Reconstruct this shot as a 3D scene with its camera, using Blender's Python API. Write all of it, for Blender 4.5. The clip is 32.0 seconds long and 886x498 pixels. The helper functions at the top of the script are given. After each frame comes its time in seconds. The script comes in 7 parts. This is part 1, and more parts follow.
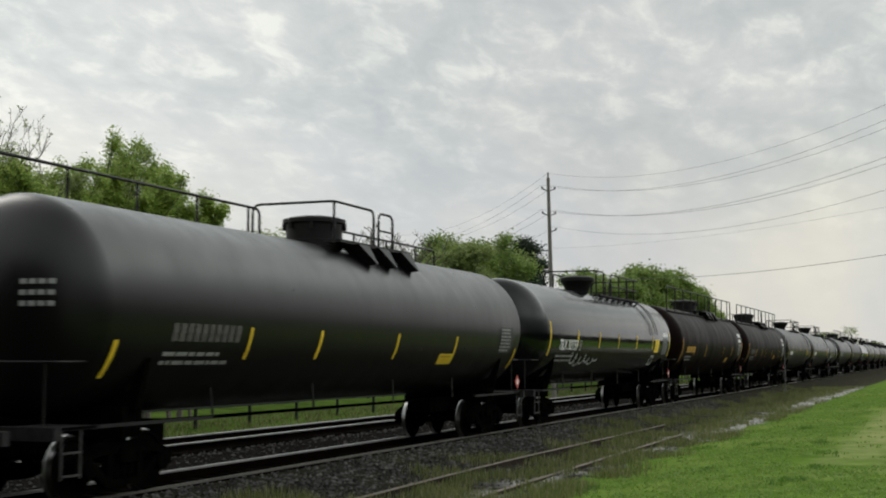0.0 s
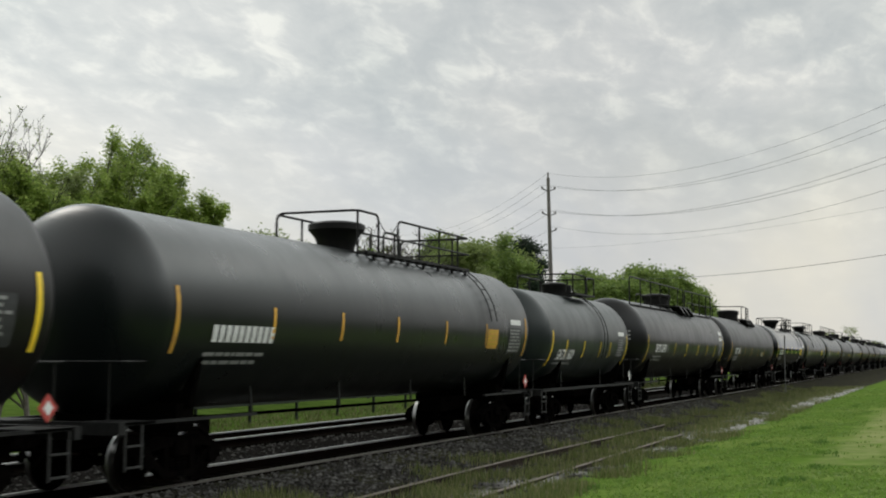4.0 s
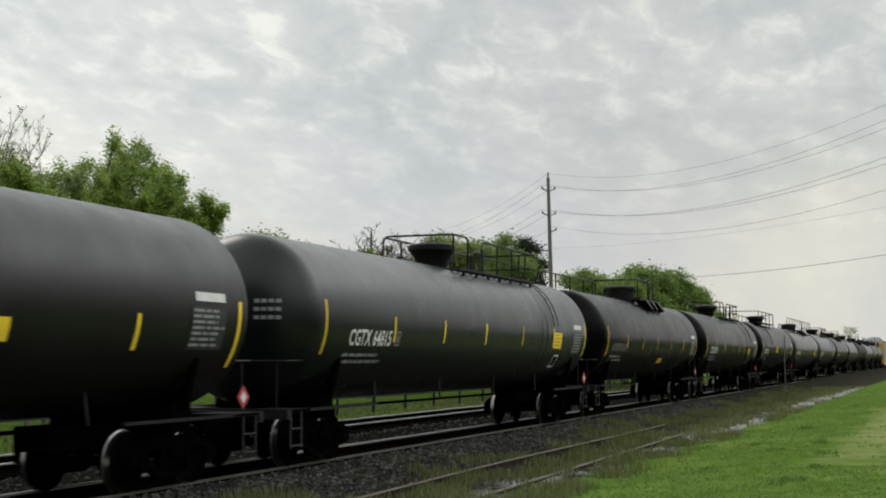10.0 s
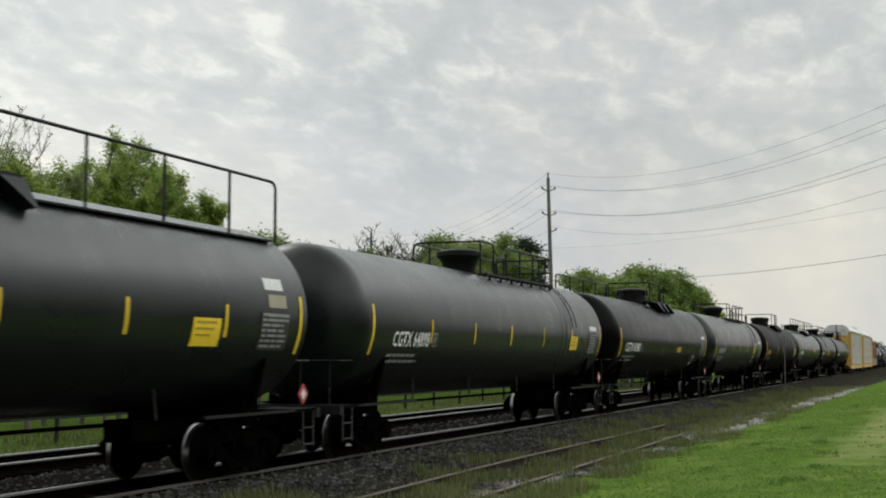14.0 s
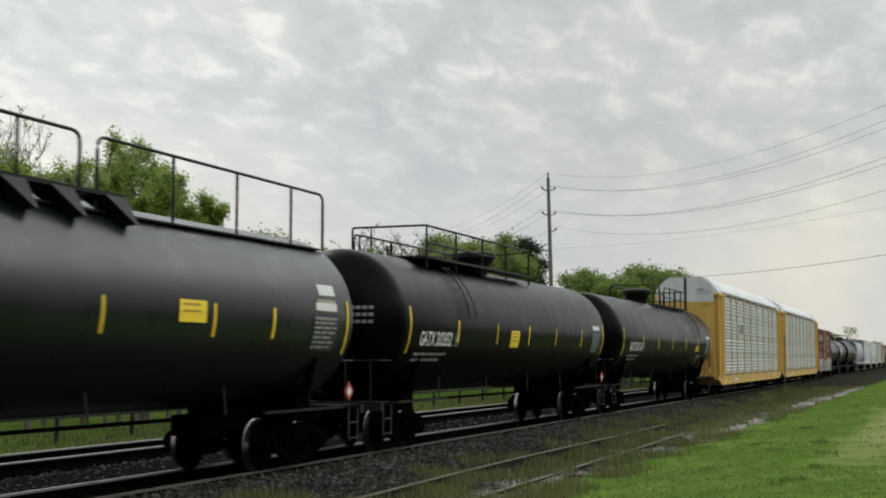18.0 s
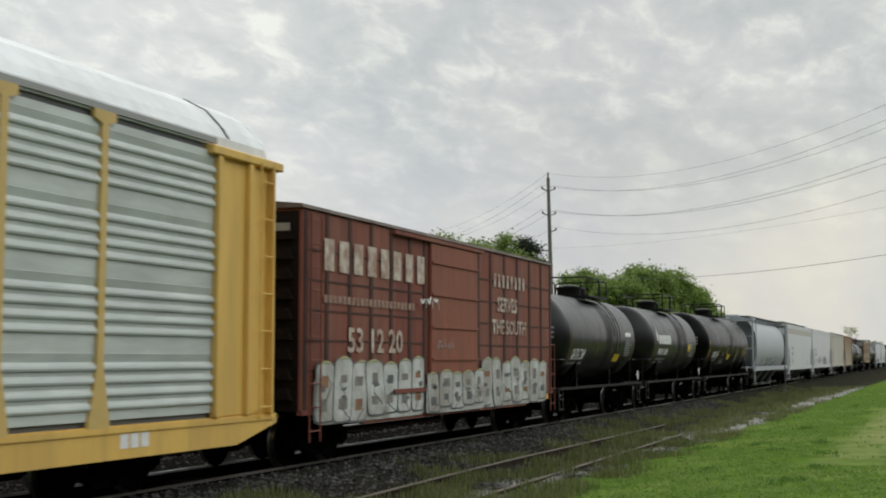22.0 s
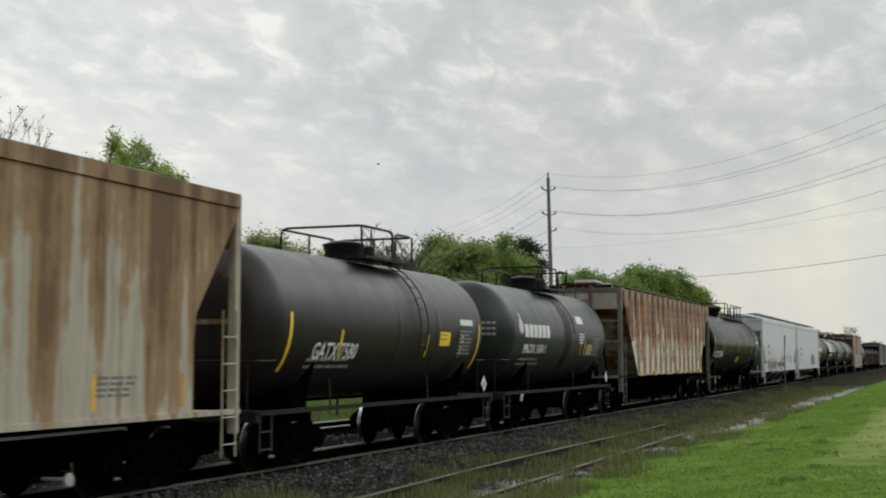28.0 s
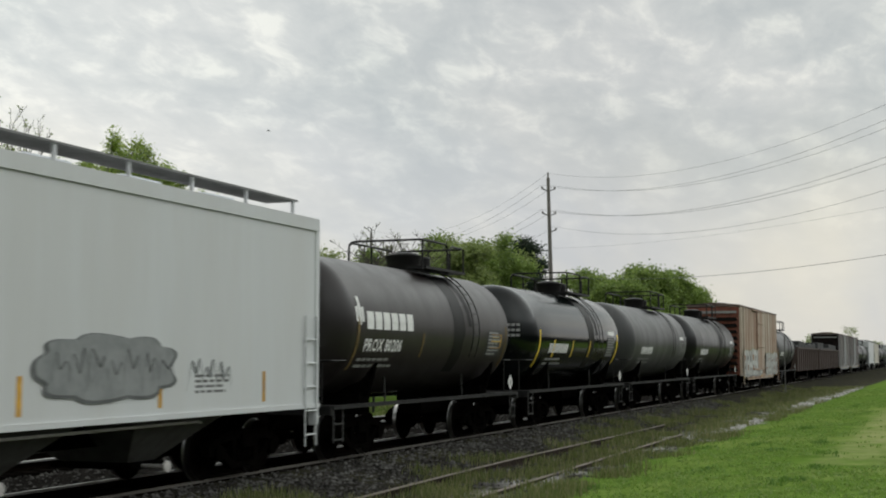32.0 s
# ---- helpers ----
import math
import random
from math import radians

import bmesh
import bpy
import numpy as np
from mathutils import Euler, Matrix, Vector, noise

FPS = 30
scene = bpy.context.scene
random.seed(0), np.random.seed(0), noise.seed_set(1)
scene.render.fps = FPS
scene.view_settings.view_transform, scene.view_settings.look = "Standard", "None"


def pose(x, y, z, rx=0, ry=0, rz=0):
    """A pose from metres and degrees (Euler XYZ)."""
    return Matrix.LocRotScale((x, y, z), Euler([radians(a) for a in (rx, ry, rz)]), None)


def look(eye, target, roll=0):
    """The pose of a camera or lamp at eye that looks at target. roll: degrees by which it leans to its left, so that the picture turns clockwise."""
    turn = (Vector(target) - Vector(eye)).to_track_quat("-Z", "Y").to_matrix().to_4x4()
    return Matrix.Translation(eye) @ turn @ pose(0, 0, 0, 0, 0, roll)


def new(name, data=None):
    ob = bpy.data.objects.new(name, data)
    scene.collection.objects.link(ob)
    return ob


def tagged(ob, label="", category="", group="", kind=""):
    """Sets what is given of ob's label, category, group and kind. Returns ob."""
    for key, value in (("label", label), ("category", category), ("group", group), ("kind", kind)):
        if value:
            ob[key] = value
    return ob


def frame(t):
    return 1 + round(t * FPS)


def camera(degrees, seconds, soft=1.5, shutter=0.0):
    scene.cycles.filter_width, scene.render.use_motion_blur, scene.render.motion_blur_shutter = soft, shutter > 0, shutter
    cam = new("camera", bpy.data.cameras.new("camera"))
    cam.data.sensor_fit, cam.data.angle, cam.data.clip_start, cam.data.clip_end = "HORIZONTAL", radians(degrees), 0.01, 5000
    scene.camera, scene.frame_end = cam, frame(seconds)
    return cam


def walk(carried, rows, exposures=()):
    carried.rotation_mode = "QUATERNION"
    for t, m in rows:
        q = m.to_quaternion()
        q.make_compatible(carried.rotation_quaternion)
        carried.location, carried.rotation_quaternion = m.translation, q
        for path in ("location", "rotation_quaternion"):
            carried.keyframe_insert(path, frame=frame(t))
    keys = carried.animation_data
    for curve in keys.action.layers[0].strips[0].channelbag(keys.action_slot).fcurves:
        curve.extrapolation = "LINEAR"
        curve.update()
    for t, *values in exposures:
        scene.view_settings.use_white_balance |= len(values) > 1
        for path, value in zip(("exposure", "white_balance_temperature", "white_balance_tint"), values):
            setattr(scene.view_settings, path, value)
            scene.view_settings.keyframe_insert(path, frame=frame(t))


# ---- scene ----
# The x axis runs along the main track (the train comes from +x), y away from the camera, z = 0 is the rail top.
SPEED = 25.55            # metres per second
TRACK_Y = 12.1           # centre line of the track that the train runs on
TRACK2_Y = 17.4          # the second main track
cam = camera(38.58, 32.0, soft=1.95, shutter=0.1)
CAM_POSE = pose(0, 0, 2.0, 94.924, 0, -68.638)
walk(cam, [(0.0, CAM_POSE), (32.0, CAM_POSE)])

# ---- light ----
SUN_EL, SUN_AZ = 46.0, 68.0     # degrees; azimuth from +x towards +y
scene.view_settings.exposure = 0.0


def make_world():
    w = bpy.data.worlds.new("overcast_sky")
    scene.world = w
    w.use_nodes = True
    nt = w.node_tree
    nt.nodes.clear()
    N, L = nt.nodes.new, nt.links.new

    def math_node(op, a, b=None):
        n = N("ShaderNodeMath")
        n.operation = op
        for i, v in enumerate((a, b)):
            if v is None:
                continue
            if isinstance(v, (int, float)):
                n.inputs[i].default_value = v
            else:
                L(v, n.inputs[i])
        return n.outputs[0]

    out, bg = N("ShaderNodeOutputWorld"), N("ShaderNodeBackground")
    tc = N("ShaderNodeTexCoord")
    sep = N("ShaderNodeSeparateXYZ")
    L(tc.outputs["Generated"], sep.inputs[0])
    zz = math_node("ADD", math_node("MAXIMUM", sep.outputs["Z"], 0.0), 0.26)
    com = N("ShaderNodeCombineXYZ")
    L(math_node("DIVIDE", sep.outputs["X"], zz), com.inputs[0])
    L(math_node("DIVIDE", sep.outputs["Y"], zz), com.inputs[1])

    def cloud(scale, detail, rough, dist, turn, stretch):
        mp = N("ShaderNodeMapping")
        mp.inputs["Rotation"].default_value = (0, 0, radians(turn))
        mp.inputs["Scale"].default_value = (stretch, 1, 1)
        L(com.outputs[0], mp.inputs["Vector"])
        n = N("ShaderNodeTexNoise")
        n.inputs["Scale"].default_value = scale
        n.inputs["Detail"].default_value = detail
        n.inputs["Roughness"].default_value = rough
        n.inputs["Distortion"].default_value = dist
        L(mp.outputs[0], n.inputs["Vector"])
        return n.outputs["Fac"]

    def ramp(fac, stops):
        r = N("ShaderNodeValToRGB")
        e = r.color_ramp.elements
        while len(e) < len(stops):
            e.new(0.5)
        for el, (pos, col) in zip(e, stops):
            el.position, el.color = pos, (*col, 1)
        L(fac, r.inputs[0])
        return r.outputs[0]

    def mix(kind, fac, a, b):
        m = N("ShaderNodeMix")
        m.data_type, m.blend_type = "RGBA", kind
        if isinstance(fac, (int, float)):
            m.inputs[0].default_value = fac
        else:
            L(fac, m.inputs[0])
        for i, v in ((6, a), (7, b)):
            if isinstance(v, tuple):
                m.inputs[i].default_value = (*v, 1)
            else:
                L(v, m.inputs[i])
        return m.outputs[2]

    broad = ramp(cloud(1.7, 3, 0.5, 0.4, 20, 0.8), [(0.34, (0.528, 0.565, 0.566)), (0.64, (0.678, 0.69, 0.678))])
    puffs = ramp(cloud(12.0, 5, 0.58, 0.25, -18, 0.7), [(0.36, (0.87, 0.88, 0.885)), (0.52, (0.98, 0.978, 0.968)), (0.60, (1.12, 1.105, 1.07)), (0.67, (1.25, 1.225, 1.165))])
    sky = mix("MULTIPLY", 1.0, broad, puffs)
    # towards the horizon the layer thins to a cream and lilac grey
    low = ramp(cloud(1.6, 4, 0.5, 0.2, 70, 0.3), [(0.40, (0.59, 0.60, 0.615)), (0.62, (0.79, 0.75, 0.65))])
    hor = ramp(sep.outputs["Z"], [(0.0, (1, 1, 1)), (0.08, (0.85, 0.85, 0.85)), (0.22, (0, 0, 0))])
    sky = mix("MIX", hor, sky, low)
    # the cover is thinner, so brighter, to one side
    def side(axis):
        return math_node("MULTIPLY_ADD", sep.outputs[axis], 0.5)

    def grey(stops):
        return [((p + 1) / 2, (v, v, v * 0.985 if v > 1 else v)) for p, v in stops]
    gy, gx = side("Y"), side("X")
    for g in (gy, gx):
        g.node.inputs[2].default_value = 0.5
    sky = mix("MULTIPLY", 1.0, sky, ramp(gy, grey([(-1.0, 1.00), (-0.35, 1.25), (0.0, 1.05), (0.25, 0.97), (0.62, 1.22), (1.0, 1.25)])))
    # behind the camera, out of view, it is dimmed to keep tank heads dark
    sky = mix("MULTIPLY", 1.0, sky, ramp(gx, grey([(-1.0, 0.46), (-0.3, 0.62), (0.0, 0.82), (0.35, 1.0), (0.6, 1.0), (1.0, 1.0)])))
    # above the view it is raised so that the tank tops reflect more
    sky = mix("MULTIPLY", 1.0, sky, ramp(sep.outputs["Z"], [(0.0, (1, 1, 1)), (0.29, (1, 1, 1)), (0.44, (2.25, 2.27, 2.28)), (0.72, (2.2, 2.22, 2.24)), (1.0, (1.2, 1.2, 1.22))]))
    # unseen sky on the camera side: dimmed low, raised higher, to shape tank reflections
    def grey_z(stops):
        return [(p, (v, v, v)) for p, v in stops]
    reflection_tone = ramp(sep.outputs["Z"], grey_z([(0.0, 0.20), (0.10, 0.42), (0.20, 0.80), (0.38, 1.60), (0.75, 1.3), (1.0, 1.0)]))
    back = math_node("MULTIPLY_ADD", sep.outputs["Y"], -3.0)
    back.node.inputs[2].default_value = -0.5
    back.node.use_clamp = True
    sky = mix("MULTIPLY", back, sky, reflection_tone)
    ns = N("ShaderNodeTexSky")
    ns.sky_type, ns.sun_disc = "NISHITA", False
    ns.sun_elevation, ns.sun_rotation = radians(SUN_EL), radians(90 - SUN_AZ)
    clear = mix("MULTIPLY", 1.0, ns.outputs[0], (0.1, 0.1, 0.1))
    sky = mix("MIX", 0.06, sky, clear)
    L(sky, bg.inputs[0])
    bg.inputs[1].default_value = 1.0
    L(bg.outputs[0], out.inputs[0])


make_world()
sun = new("sun", bpy.data.lights.new("sun", "SUN"))
sun.data.energy, sun.data.angle, sun.data.color = 0.7, radians(20), (1.0, 0.95, 0.87)
_a, _e = radians(SUN_AZ), radians(SUN_EL)
sun.matrix_world = look((math.cos(_a) * math.cos(_e) * 60, math.sin(_a) * math.cos(_e) * 60, math.sin(_e) * 60), (0, 0, 0))

# ---- materials ----
MATS = {}


def mat(name, base, rough=0.6, metal=0.0, second=None, scale=3.0, amount=0.5, third=None, scale3=0.4, amount3=0.5,
        bump=0.0, bscale=40.0, stretch=(1, 1, 1), spec=0.5, rand=0.0, coord="Object", rvar=0.0):
    """A node material: a base colour broken up at two scales, with fine relief."""
    if name in MATS:
        return MATS[name]
    m = bpy.data.materials.new(name)
    m.use_nodes = True
    nt = m.node_tree
    N, L = nt.nodes.new, nt.links.new
    b = nt.nodes["Principled BSDF"]
    b.inputs["Roughness"].default_value = rough
    b.inputs["Metallic"].default_value = metal
    b.inputs["Specular IOR Level"].default_value = spec
    tc, mp = N("ShaderNodeTexCoord"), N("ShaderNodeMapping")
    mp.inputs["Scale"].default_value = stretch
    L(tc.outputs[coord], mp.inputs["Vector"])

    def nz(sc, det=5, ro=0.6):
        n = N("ShaderNodeTexNoise")
        n.inputs["Scale"].default_value, n.inputs["Detail"].default_value, n.inputs["Roughness"].default_value = sc, det, ro
        L(mp.outputs[0], n.inputs["Vector"])
        return n.outputs["Fac"]

    def blend(a, col, fac_out, amt, lo, hi):
        mr = N("ShaderNodeMapRange")
        mr.inputs["From Min"].default_value, mr.inputs["From Max"].default_value, mr.inputs["To Max"].default_value = lo, hi, amt
        L(fac_out, mr.inputs["Value"])
        x = N("ShaderNodeMix")
        x.data_type = "RGBA"
        L(mr.outputs[0], x.inputs[0])
        if isinstance(a, tuple):
            x.inputs[6].default_value = (*a, 1)
        else:
            L(a, x.inputs[6])
        x.inputs[7].default_value = (*col, 1)
        return x.outputs[2]

    col = base
    if second:
        col = blend(col, second, nz(scale), amount, 0.38, 0.66)
    if third:
        col = blend(col, third, nz(scale3, 4, 0.65), amount3, 0.42, 0.62)
    if rand:
        oi = N("ShaderNodeObjectInfo")
        hv = N("ShaderNodeHueSaturation")
        mr = N("ShaderNodeMapRange")
        mr.inputs["To Min"].default_value, mr.inputs["To Max"].default_value = 1 - rand, 1 + rand
        L(oi.outputs["Random"], mr.inputs["Value"])
        L(mr.outputs[0], hv.inputs["Value"])
        if isinstance(col, tuple):
            hv.inputs["Color"].default_value = (*col, 1)
        else:
            L(col, hv.inputs["Color"])
        col = hv.outputs[0]
    if isinstance(col, tuple):
        b.inputs["Base Color"].default_value = (*col, 1)
    else:
        L(col, b.inputs["Base Color"])
    if rvar:
        mr = N("ShaderNodeMapRange")
        mr.inputs["From Min"].default_value, mr.inputs["From Max"].default_value = 0.3, 0.7
        mr.inputs["To Min"].default_value, mr.inputs["To Max"].default_value = rough - rvar, rough + rvar
        L(nz(scale * 0.6), mr.inputs["Value"])
        L(mr.outputs[0], b.inputs["Roughness"])
    if bump:
        bp = N("ShaderNodeBump")
        bp.inputs["Strength"].default_value, bp.inputs["Distance"].default_value = bump, 0.02
        L(nz(bscale, 6, 0.7), bp.inputs["Height"])
        L(bp.outputs[0], b.inputs["Normal"])
    MATS[name] = m
    return m


# ---- mesh building ----
class Shape:
    """Collects vertices and faces of one mesh."""

    def __init__(self):
        self.v, self.f = [], []

    def add(self, verts, faces):
        k = len(self.v)
        self.v += [tuple(p) for p in verts]
        self.f += [tuple(i + k for i in q) for q in faces]
        return self

    def box(self, x0, x1, y0, y1, z0, z1):
        return self.add([(x0, y0, z0), (x1, y0, z0), (x1, y1, z0), (x0, y1, z0), (x0, y0, z1), (x1, y0, z1), (x1, y1, z1), (x0, y1, z1)],
                        [(3, 2, 1, 0), (4, 5, 6, 7), (0, 1, 5, 4), (1, 2, 6, 5), (2, 3, 7, 6), (3, 0, 4, 7)])

    def cbox(self, x0, x1, y0, y1, z0, z1, c=0.02):
        """A box with chamfered edges."""
        cx, cy, cz = (x0 + x1) / 2, (y0 + y1) / 2, (z0 + z1) / 2
        bm = bmesh.new()
        bmesh.ops.create_cube(bm, size=1, matrix=Matrix.LocRotScale((cx, cy, cz), None, (x1 - x0, y1 - y0, z1 - z0)))
        bmesh.ops.bevel(bm, geom=bm.edges[:], offset=c, segments=1, affect="EDGES")
        bm.verts.index_update()
        self.add([v.co[:] for v in bm.verts], [[v.index for v in f.verts] for f in bm.faces])
        bm.free()
        return self

    def prism(self, poly, a0, a1, axis="x"):
        """poly: (y, z) for axis x, (x, z) for axis y, (x, y) for axis z; counter-clockwise seen from the far end of the axis."""
        n = len(poly)
        at = {"x": lambda p, a: (a, p[0], p[1]), "y": lambda p, a: (p[0], a, p[1]), "z": lambda p, a: (p[0], p[1], a)}[axis]
        v = [at(p, a0) for p in poly] + [at(p, a1) for p in poly]
        f = [(i, (i + 1) % n, n + (i + 1) % n, n + i) for i in range(n)]
        return self.add(v, f + [tuple(range(n - 1, -1, -1)), tuple(range(n, 2 * n))])

    def tube(self, pts, r, n=6, closed=False):
        """A round bar along a line of points."""
        pts = [Vector(p) for p in pts]
        m = len(pts)
        vs, fs = [], []
        for i, p in enumerate(pts):
            if closed:
                d = pts[(i + 1) % m] - pts[i - 1]
            else:
                d = pts[min(i + 1, m - 1)] - pts[max(i - 1, 0)]
            d.normalize()
            u = d.orthogonal() if abs(d.z) > 0.95 else d.cross(Vector((0, 0, 1)))
            u.normalize()
            w = d.cross(u)
            vs += [p + (u * math.cos(2 * math.pi * k / n) + w * math.sin(2 * math.pi * k / n)) * r for k in range(n)]
        for i in range(m if closed else m - 1):
            j = (i + 1) % m
            fs += [(i * n + k, i * n + (k + 1) % n, j * n + (k + 1) % n, j * n + k) for k in range(n)]
        if not closed:
            fs += [tuple(range(n - 1, -1, -1)), tuple((m - 1) * n + k for k in range(n))]
        return self.add(vs, fs)

    def lathe(self, prof, y, z, n=48, axis="x"):
        """Turns a profile of (a, r) about an axis through (y, z) along x, or through (y, z) as (x, y) along z, or (x, z) along y."""
        vs, fs = [], []
        for a, r in prof:
            for k in range(n):
                c, s = r * math.cos(2 * math.pi * k / n), r * math.sin(2 * math.pi * k / n)
                vs.append({"x": (a, y + c, z + s), "z": (y + c, z + s, a), "y": (y + c, a, z + s)}[axis])
        m = len(prof)
        flip = axis == "y"
        for i in range(m - 1):
            for k in range(n):
                q = (i * n + k, i * n + (k + 1) % n, (i + 1) * n + (k + 1) % n, (i + 1) * n + k)
                fs.append(q[::-1] if not flip else q)
        a, b = tuple(range(n)), tuple((m - 1) * n + k for k in range(n))
        fs += [a, b[::-1]] if not flip else [a[::-1], b]
        return self.add(vs, fs)

    def mesh(self, name, smooth=0.0):
        me = bpy.data.meshes.new(name)
        me.from_pydata(self.v, [], self.f)
        if smooth:
            me.polygons.foreach_set("use_smooth", [True] * len(me.polygons))
            me.set_sharp_from_angle(angle=radians(smooth))
        me.update()
        return me


def part(name, shape, material, parent, label="", at=None, smooth=0.0):
    """Links a shape or mesh as one mesh object under a thing or under a part."""
    me = shape.mesh(name, smooth) if isinstance(shape, Shape) else shape
    if not me.materials:
        me.materials.append(material)
    ob = new(name, me)
    ob.parent = parent
    if at is not None:
        ob.matrix_basis = at if isinstance(at, Matrix) else Matrix.Translation(at)
    if label:
        tagged(ob, label)
    return ob


def thing(name, shape, material, label, category, group="", kind="", at=None, smooth=0.0):
    me = shape.mesh(name, smooth)
    me.materials.append(material)
    ob = new(name, me)
    if at is not None:
        ob.matrix_basis = at if isinstance(at, Matrix) else Matrix.Translation(at)
    return tagged(ob, label, category, group, kind)


def fillet(pts, r, n=4):
    """Rounds the inner corners of a line of points."""
    pts = [Vector(p) for p in pts]
    out = [pts[0]]
    for a, b, c in zip(pts, pts[1:], pts[2:]):
        u, w = (a - b), (c - b)
        k = min(r, u.length * 0.49, w.length * 0.49)
        p, q = b + u.normalized() * k, b + w.normalized() * k
        for i in range(n + 1):
            t = i / n
            out.append(p * (1 - t) ** 2 + b * 2 * t * (1 - t) + q * t * t)
    out.append(pts[-1])
    return out


SHARED = {}


def shared(key, make, smooth=0.0):
    """One mesh that alike pieces share."""
    if key not in SHARED:
        SHARED[key] = make().mesh(key if isinstance(key, str) else key[0], smooth)
    return SHARED[key]

# ---- ground ----
def ground_material():
    """Grass and grey gravel in one sheet: the gravel lies in a strip under and beside the tracks, with a ragged edge."""
    m = bpy.data.materials.new("grass_and_gravel")
    m.use_nodes = True
    nt = m.node_tree
    N, L = nt.nodes.new, nt.links.new
    b = nt.nodes["Principled BSDF"]
    b.inputs["Roughness"].default_value = 0.95
    b.inputs["Specular IOR Level"].default_value = 0.0
    tc, sep = N("ShaderNodeTexCoord"), N("ShaderNodeSeparateXYZ")
    L(tc.outputs["Object"], sep.inputs[0])

    def nz(sc, det=5, ro=0.6):
        n = N("ShaderNodeTexNoise")
        n.inputs["Scale"].default_value, n.inputs["Detail"].default_value, n.inputs["Roughness"].default_value = sc, det, ro
        L(tc.outputs["Object"], n.inputs["Vector"])
        return n.outputs["Fac"]

    def mn(op, a, c=None, clamp=False):
        n = N("ShaderNodeMath")
        n.operation, n.use_clamp = op, clamp
        for i, v in enumerate((a, c)):
            if v is None:
                continue
            if isinstance(v, (int, float)):
                n.inputs[i].default_value = v
            else:
                L(v, n.inputs[i])
        return n.outputs[0]

    def ramp(fac, stops):
        r = N("ShaderNodeValToRGB")
        e = r.color_ramp.elements
        while len(e) < len(stops):
            e.new(0.5)
        for el, (pos, col) in zip(e, stops):
            el.position, el.color = pos, (*col, 1)
        L(fac, r.inputs[0])
        return r.outputs[0]

    def mix(fac, a, c):
        x = N("ShaderNodeMix")
        x.data_type = "RGBA"
        L(fac, x.inputs[0])
        L(a, x.inputs[6])
        L(c, x.inputs[7])
        return x.outputs[2]

    grass = ramp(nz(1.3, 6, 0.65), [(0.28, (0.050, 0.092, 0.015)), (0.50, (0.087, 0.150, 0.026)), (0.72, (0.132, 0.194, 0.045))])
    dry = ramp(nz(7, 4, 0.6), [(0.3, (0.11, 0.175, 0.032)), (0.7, (0.19, 0.225, 0.07))])
    grass = mix(ramp(nz(0.16, 3, 0.5), [(0.52, (0, 0, 0)), (0.66, (0.75, 0.75, 0.75))]), grass, dry)
    trod = ramp(nz(2.5, 5, 0.6), [(0.3, (0.17, 0.22, 0.065)), (0.7, (0.31, 0.285, 0.16))])
    tx = mn("SUBTRACT", 1.0, mn("ABSOLUTE", mn("DIVIDE", mn("SUBTRACT", sep.outputs["X"], 38.0), 17.0)))
    ty = mn("SUBTRACT", 1.15, mn("ABSOLUTE", mn("DIVIDE", mn("SUBTRACT", sep.outputs["Y"], 1.1), 1.2)))
    tf = mn("ADD", mn("MINIMUM", tx, ty), mn("MULTIPLY", mn("SUBTRACT", nz(0.9, 4), 0.5), 1.6))
    grass = mix(mn("MULTIPLY", tf, 0.9, True), grass, trod)
    gravel = ramp(nz(16, 6, 0.75), [(0.32, (0.010, 0.0094, 0.0084)), (0.54, (0.037, 0.0345, 0.030)), (0.72, (0.15, 0.144, 0.132))])
    moss = ramp(nz(5, 4), [(0.3, (0.028, 0.029, 0.015)), (0.7, (0.070, 0.070, 0.036))])
    gravel = mix(ramp(nz(0.55, 4, 0.6), [(0.44, (0, 0, 0)), (0.60, (0.7, 0.7, 0.7))]), gravel, moss)
    pale = ramp(nz(22, 5, 0.7), [(0.3, (0.26, 0.25, 0.24)), (0.7, (0.56, 0.55, 0.53))])
    wob = mn("MULTIPLY", mn("SUBTRACT", nz(0.6, 4, 0.6), 0.5), 2.6)
    # near edge: closer to the rails by the camera, further from them along the line
    edge = mn("MAXIMUM", mn("SUBTRACT", 6.45, mn("MULTIPLY", mn("SUBTRACT", sep.outputs["X"], 15.0), 0.013)), 4.9)
    rel = mn("ADD", mn("SUBTRACT", sep.outputs["Y"], edge), wob)
    near = mn("MULTIPLY_ADD", rel, 2.2, True)
    near.node.inputs[2].default_value = 0.5
    far = mn("MULTIPLY", mn("SUBTRACT", mn("ADD", sep.outputs["Y"], wob), 20.4), 2.0, True)
    palef = mn("MULTIPLY", mn("SUBTRACT", 1.15, mn("MULTIPLY", mn("ABSOLUTE", mn("SUBTRACT", rel, 0.55)), 1.1)), mn("MULTIPLY", mn("SUBTRACT", nz(0.5, 4), mn("MULTIPLY_ADD", mn("ABSOLUTE", mn("SUBTRACT", sep.outputs["X"], 58.0)), 0.004)), 9, True), True)
    palef.node.inputs[1].links[0].from_node.inputs[0].links[0].from_node.inputs[1].links[0].from_node.inputs[2].default_value = 0.35
    col = mix(near, grass, mix(palef, gravel, pale))
    # ballast along both tracks coloured darker, in place of shade under the train
    blackened = ramp(nz(14, 6, 0.75), [(0.32, (0.007, 0.0065, 0.006)), (0.56, (0.020, 0.0185, 0.017)), (0.75, (0.075, 0.072, 0.067))])
